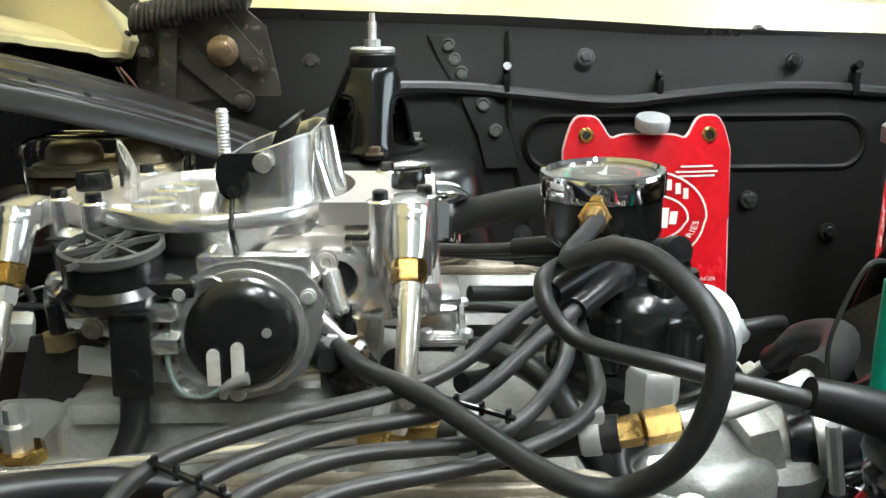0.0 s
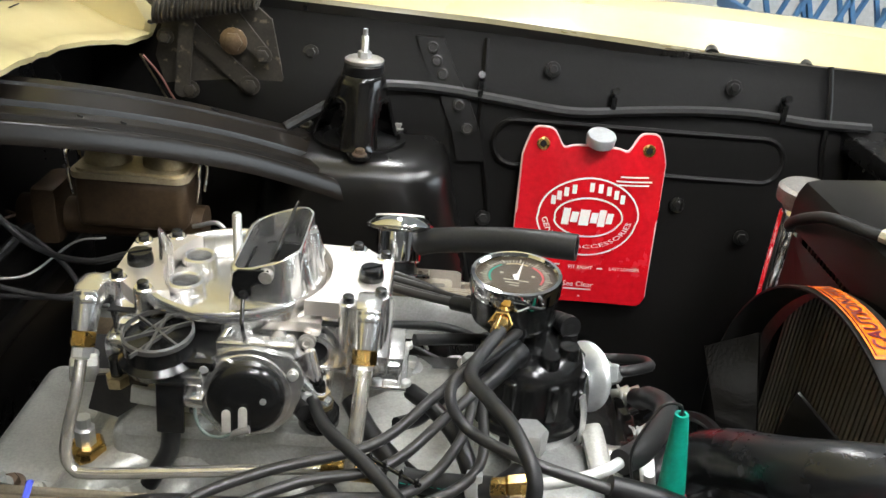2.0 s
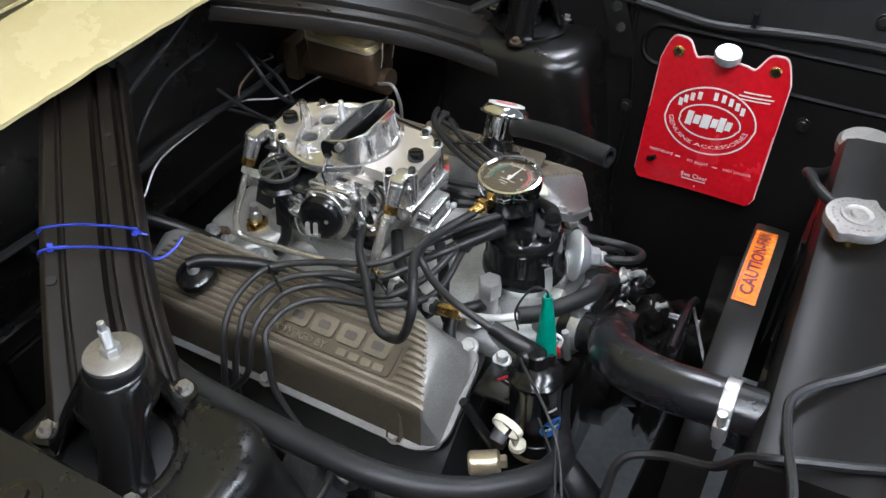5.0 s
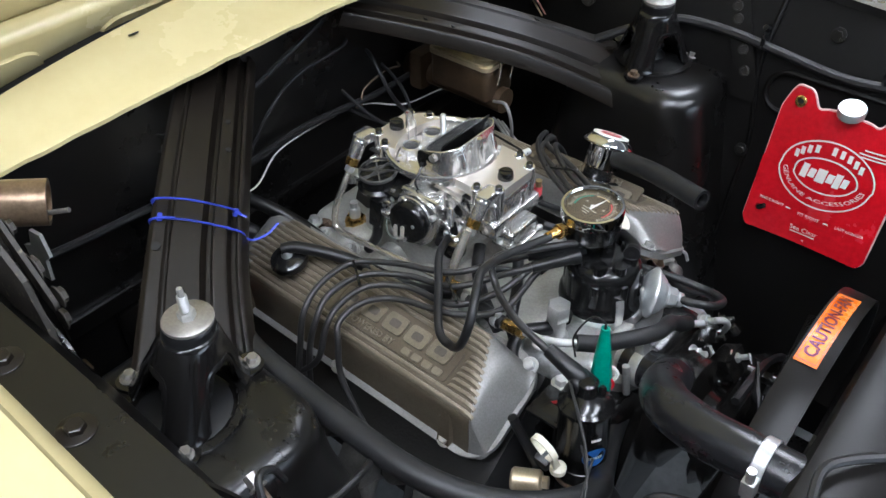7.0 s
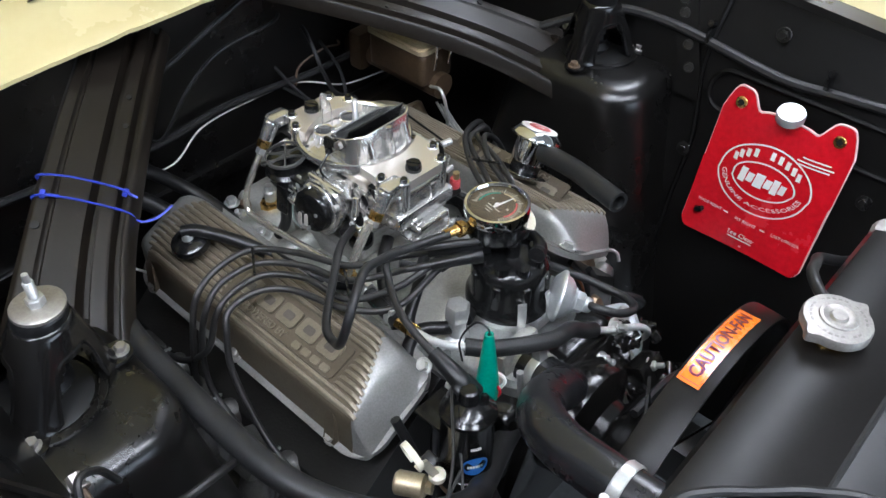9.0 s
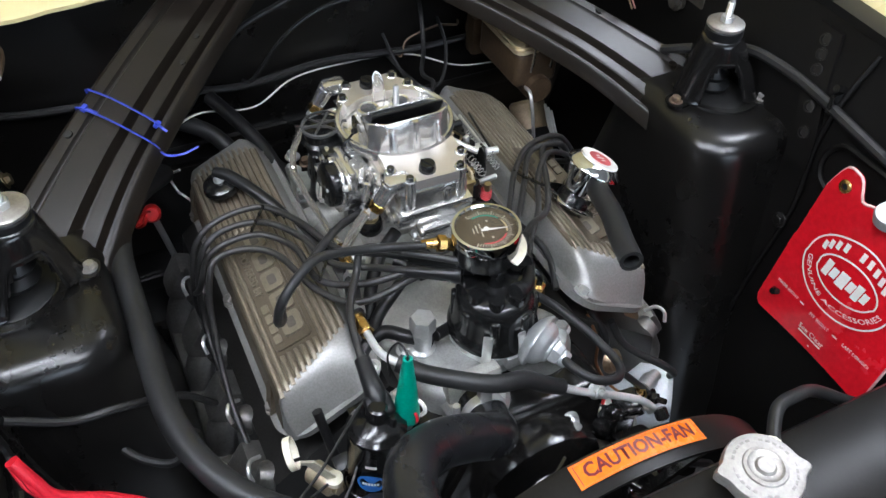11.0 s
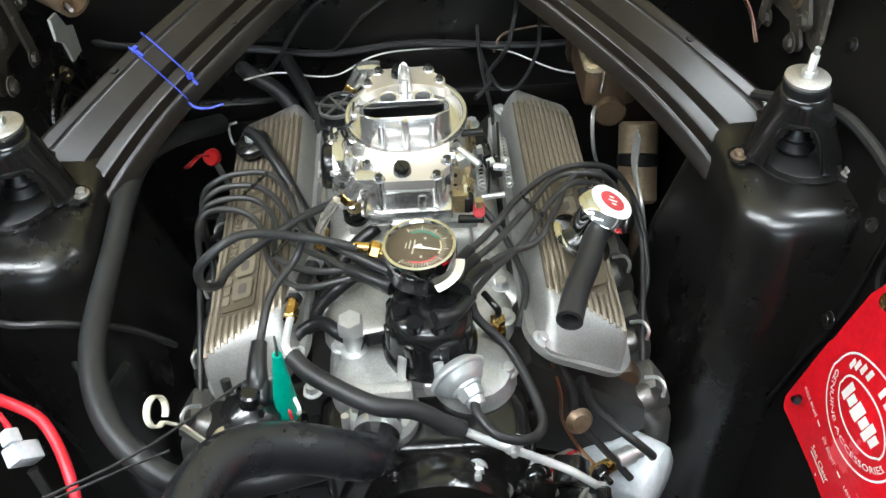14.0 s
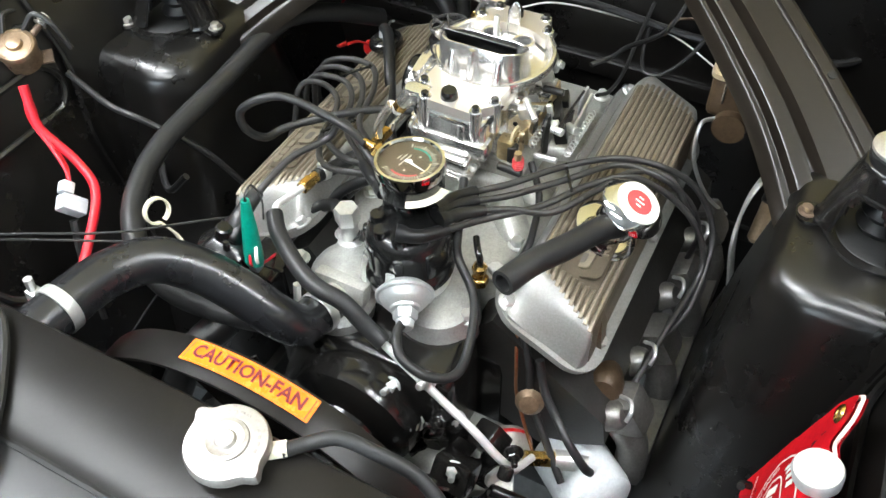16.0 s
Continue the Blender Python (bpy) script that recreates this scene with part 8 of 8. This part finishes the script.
wire("vacuum_hose", [(0.02, 0.48, 0.835), (0.04, 0.50, 0.83), (0.06, 0.53, 0.835), (0.08, 0.56, 0.84), (0.11, 0.60, 0.845)], 0.0065, M_RUBBER, "black vacuum hose in front of the carburettor", "hose", "", 10)
wire("intake_hose", [(-0.02, 0.50, 0.842), (0.0, 0.47, 0.83), (0.03, 0.445, 0.815), (0.07, 0.425, 0.80)], 0.0085, M_RUBBER, "black hose beside the intake runner", "hose", "", 12)
wire("copper_pipe", [(0.14, 0.70, 0.755), (0.16, 0.71, 0.72), (0.165, 0.715, 0.67), (0.18, 0.735, 0.63), (0.20, 0.755, 0.615)], 0.0022, M_COPPER, "thin copper pipe to the fuel pump", "pipe")
wire("fuel_hose", [(0.135, 0.705, 0.76), (0.155, 0.725, 0.72), (0.165, 0.735, 0.67), (0.2, 0.78, 0.62), (0.215, 0.80, 0.60)], 0.005, M_HOSE, "thin black fuel hose at the front of the engine", "hose", "", 10)

# cast end of the driver head and ribbed coupling ahead of the engine
bm = bm_new()
lathe(bm, [(0.016, -0.03), (0.027, -0.022), (0.029, 0.0), (0.026, 0.016), (0.018, 0.024), (0.0, 0.026)], toward((0.095, 0.800, 0.655), (0.140, 0.812, 0.675)), 24, close=False)
part("head_end", bm, M_CASTBROWN, engine, "stained cast end of the cylinder head")
bm = bm_new()
rod(bm, (0.222, 0.512, 0.705), (0.246, 0.566, 0.700), 0.0135, 20, bevel=0.004)
for k in range(5):
    p = Vector((0.226, 0.521, 0.7042)).lerp(Vector((0.242, 0.557, 0.7008)), k / 4)
    lathe(bm, [(0.0138, -0.0012), (0.0152, 0.0), (0.0138, 0.0012)], toward(p, p + Vector((0.024, 0.054, -0.005))), 18, close=False)
part("ribbed_coupling", bm, M_RUBBER, engine, "black ribbed coupling")

# fuel pump and white canister, low on the driver side
fp = thing("fuel_pump", "cast metal fuel pump with brass fitting", "fuel pump", (0.20, 0.74, 0.56))
bm = bm_new()
lathe(bm, [(0.03, 0), (0.042, 0.008), (0.044, 0.014), (0.044, 0.02), (0.038, 0.03), (0.025, 0.045), (0.02, 0.048)], toward((0.19, 0.70, 0.585), (0.26, 0.76, 0.59)), 28)
box(bm, (0.05, 0.07, 0.05), at(0.20, 0.68, 0.585), 0.012)
box(bm, (0.075, 0.075, 0.034), at(0.235, 0.705, 0.588, 0, 0, 25), 0.006)
part("body", bm, M_CAST, fp)
bm = bm_new()
rod(bm, (0.212, 0.668, 0.612), (0.246, 0.728, 0.614), 0.0155, 20, bevel=0.003)
rod(bm, (0.246, 0.728, 0.614), (0.249, 0.733, 0.6142), 0.0185, 20, bevel=0.001)
part("lever_housing", bm, M_CAST, fp)
for x, y in ((0.215, 0.735), (0.262, 0.69), (0.24, 0.672)):
    bm = bm_new()
    hexbolt(bm, at(x, y, 0.604), 0.006, 0.005, 1.4)
    part("pump_screw", bm, M_ZINC, fp)
bm = bm_new()
rod(bm, (0.215, 0.75, 0.62), (0.195, 0.785, 0.612), 0.0105, 6)
part("brass_elbow", bm, M_BRASS, fp)
bm = bm_new()
rod(bm, (0.197, 0.782, 0.613), (0.185, 0.805, 0.608), 0.0125, 14)
rod(bm, (0.185, 0.805, 0.608), (0.18, 0.82, 0.606), 0.009, 10)
part("fitting", bm, M_ZINC, fp)
bm = bm_new()
lathe(bm, [(0.0445, 0.0145), (0.0448, 0.017), (0.0445, 0.0195)], toward((0.19, 0.70, 0.585), (0.26, 0.76, 0.59)), 28, close=False)
part("red_seal", bm, M_REDTAG, fp)
fc = thing("oil_filter", "white painted oil filter canister low beside the engine", "oil filter", (0.13, 0.80, 0.50))
bm = bm_new()
lathe(bm, [(0.046, 0), (0.048, 0.004), (0.048, 0.085), (0.046, 0.094), (0.036, 0.102), (0.0, 0.104)], toward((0.13, 0.775, 0.53), (0.20, 0.86, 0.545)), 36, close=False)
part("canister", bm, M_FILTER, fc)
bm = bm_new()
lathe(bm, [(0.014, 0), (0.018, 0.004), (0.012, 0.012), (0.0, 0.013)], toward((0.168, 0.734, 0.672), (0.20, 0.742, 0.69)), 20, close=False)
single("brass_plug", bm, M_TAN, "dull brass core plug in the head", "plug")

# nuts, studs and castings that crowd the front of the engine
random.seed(5)
for k in range(54):
    x, y, z = random.uniform(0.22, 0.33), random.uniform(0.53, 0.75), random.uniform(0.585, 0.68)
    bm = bm_new()
    if k % 3 == 0:
        box(bm, (random.uniform(0.02, 0.05), random.uniform(0.02, 0.04), random.uniform(0.02, 0.04)), at(x, y, z, random.uniform(-40, 40), random.uniform(-40, 40), random.uniform(0, 90)), 0.005)
        part("casting_lug", bm, M_BLOCK, engine)
    elif k % 3 == 1:
        hexbolt(bm, at(x, y, z + 0.01, random.uniform(-60, 60), random.uniform(20, 70), 0), 0.008, 0.008, 1.5, 0.014)
        part("cover_bolt", bm, M_ZINC if k % 2 else M_BLOCK, engine)
    else:
        rod(bm, (x, y, z), (x + random.uniform(-0.05, 0.05), y + random.uniform(-0.06, 0.06), z + random.uniform(-0.03, 0.03)), 0.009, 12, bevel=0.002)
        part("cast_rib", bm, M_BLOCK, engine)
al = thing("alternator", "grey cast alternator with bracket low at the front", "alternator", (0.30, 0.66, 0.55))
bm = bm_new()
lathe(bm, [(0.03, 0), (0.055, 0.006), (0.06, 0.015), (0.06, 0.07), (0.05, 0.085), (0.02, 0.09)], toward((0.20, 0.655, 0.56), (0.34, 0.66, 0.56)), 32)
part("body", bm, M_CAST, al)
bm = bm_new()
lathe(bm, [(0.02, 0.0), (0.04, 0.002), (0.042, 0.012), (0.03, 0.016), (0.042, 0.02), (0.04, 0.028)], toward((0.305, 0.658, 0.56), (0.34, 0.66, 0.56)), 28)
part("pulley", bm, M_ZINC, al)


# fittings between carburettor and passenger cover
for x, y in ((-0.262, 0.44), (-0.206, 0.437)):
    bm = bm_new()
    hexbolt(bm, at(x, y, 0.772, 24, 0, 0), 0.0085, 0.010, 1.5, 0.008)
    single("clamp_bolt", bm, M_ZINC, "zinc plated bolt on the intake flange", "bolt", "clamp bolts")
iv = thing("intake_fitting", "brass nut and zinc bolt on the intake behind the pipe", "fitting", (-0.232, 0.462, 0.78))
bm = bm_new()
lathe(bm, [(0.016, 0.775), (0.016, 0.797), (0.0135, 0.80)], at(-0.235, 0.475, 0), 6)
part("brass_base", bm, M_BRASS, iv)
bm = bm_new()
lathe(bm, [(0.0085, 0.80), (0.0085, 0.815), (0.006, 0.817), (0.006, 0.826)], at(-0.235, 0.475, 0), 8)
part("zinc_top", bm, M_ZINC, iv)
wire("braided_hose", [(-0.150, 0.444, 0.875), (-0.152, 0.441, 0.85), (-0.156, 0.44, 0.825), (-0.172, 0.438, 0.795)], 0.0075, M_RUBBER, "black braided hose below the pull-off", "hose", "", 12)
bm = bm_new()
box(bm, (0.021, 0.004, 0.042), at(-0.150, 0.436, 0.872, -8, 0, 0), 0.002)
box(bm, (0.021, 0.026, 0.004), at(-0.150, 0.447, 0.893, -8, 0, 0), 0.002)
lathe(bm, [(0.004, 0), (0.004, 0.002)], at(-0.150, 0.4335, 0.862, 82, 0, 0), 12)
single("pulloff_bracket", bm, M_PLASTIC, "black strap bracket over the braided hose", "bracket")
wire("black_hose", [(-0.40, 0.36, 0.84), (-0.34, 0.39, 0.82), (-0.29, 0.41, 0.80), (-0.24, 0.415, 0.785), (-0.19, 0.405, 0.785), (-0.12, 0.40, 0.79)], 0.0105, M_RUBBER, "black hose lying between intake and cover", "hose", "", 12)
wire("black_hose", [(0.03, 0.52, 0.84), (0.05, 0.49, 0.845), (0.07, 0.46, 0.84), (0.085, 0.43, 0.82), (0.1, 0.42, 0.80)], 0.0075, M_RUBBER, "black hose curving ahead of the carburettor", "hose", "", 12)

# hose and fitting at the canister
wire("fuel_hose", [(0.15, 0.735, 0.735), (0.165, 0.75, 0.70), (0.18, 0.772, 0.68), (0.2, 0.80, 0.665), (0.205, 0.822, 0.64), (0.197, 0.828, 0.62)], 0.0055, M_HOSE, "grey rubber hose bending down to the pump fitting", "hose", "", 12)

# head castings and plug boots seen outside the driver cover
for s in (-1, 1):
    for x in (-0.20, -0.085, 0.035, 0.125):
        bm = bm_new()
        lathe(bm, [(0.02, 0), (0.021, 0.01), (0.017, 0.028), (0.012, 0.034)], toward((x, side(s, 0.268), 0.635), (x, side(s, 0.315), 0.665)), 16)
        part("head_boss", bm, M_IRON, engine)
        bm = bm_new()
        sweep(bm, [(x - 0.012, side(s, 0.285), 0.672), (x - 0.004, side(s, 0.298), 0.682), (x + 0.008, side(s, 0.304), 0.68), (x + 0.016, side(s, 0.302), 0.668)], 0.0028, 6)
        part("lead_clip", bm, M_ZINC, engine)

# things beyond the car
M_CRATE = material("blue_crate_plastic", (0.05, 0.15, 0.3), 0.45, other=(0.04, 0.12, 0.25), patch=8, grain=100, bump=0.05)
cr = thing("milk_crate", "blue plastic lattice crate on a shelf beyond the car", "crate", (1.0, 2.0, 0.83))
for y0 in (1.88, 2.18):
    for k in range(9):
        bm = bm_new()
        box(bm, (0.012, 0.012, 0.22), at(0.80 + 0.05 * k, y0, 0.945, 0, 20 if k % 2 else -20, 0), 0.002)
        part("slat", bm, M_CRATE, cr)
    for z in (0.835, 1.055):
        bm = bm_new()
        box(bm, (0.46, 0.02, 0.03), at(1.0, y0, z), 0.004)
        part("rim_bar", bm, M_CRATE, cr)
for x0 in (0.78, 1.22):
    for z in (0.835, 0.945, 1.055):
        bm = bm_new()
        box(bm, (0.02, 0.3, 0.03), at(x0, 2.03, z), 0.004)
        part("rim_bar", bm, M_CRATE, cr)
sh = thing("work_shelf", "plain grey steel shelf against the garage wall", "shelf", (1.0, 2.1, 0))
bm = bm_new()
box(bm, (1.4, 0.6, 0.03), at(1.0, 2.1, 0.80), 0.004)
part("board", bm, M_HEADS, sh)
for x0 in (0.35, 1.65):
    for y0 in (1.84, 2.36):
        bm = bm_new()
        box(bm, (0.03, 0.03, 0.785), at(x0, y0, 0.3925), 0.003)
        part("leg", bm, M_HEADS, sh)

# wiring tangle behind the carburettor, driver side
for k, pts in enumerate(([(-0.46, 0.66, 0.86), (-0.38, 0.66, 0.83), (-0.30, 0.665, 0.82), (-0.24, 0.665, 0.83), (-0.2, 0.66, 0.85)],
                         [(-0.46, 0.76, 0.87), (-0.39, 0.75, 0.84), (-0.34, 0.72, 0.815), (-0.33, 0.69, 0.81), (-0.38, 0.67, 0.815), (-0.466, 0.66, 0.82)])):
    wire("black_wire", pts, 0.003, M_LOOM, "black wire looping between firewall and carburettor", "wire", "wiring behind the carburettor")

# small round-headed bolts, clips and tags scattered along the passenger side
for x, y, z, r, m_ in ((-0.285, 0.44, 0.752, 0.009, M_ZINC), (-0.30, 0.47, 0.753, 0.007, M_RUST), (-0.06, 0.405, 0.772, 0.007, M_ZINC), (0.01, 0.41, 0.772, 0.007, M_ZINC)):
    bm = bm_new()
    hexbolt(bm, at(x, y, z, 16, 0, 20), r, 0.008, 1.6)
    single("flange_bolt", bm, m_, "small hex bolt on the intake flange", "bolt", "intake flange bolts")
for k in range(7):
    bm = bm_new()
    u = k / 7.0
    p = Vector((0.02, 0.4235, 0.8305)).lerp(Vector((0.074, 0.408, 0.839)), 0.15 + 0.7 * u)
    box(bm, (0.0035 if k % 3 else 0.005, 0.0006, 0.004), at(p.x, p.y - 0.0092, p.z + 0.001, 0, 0, -16), 0.0)
    part("printed_mark", bm, M_TEAL, fuel)
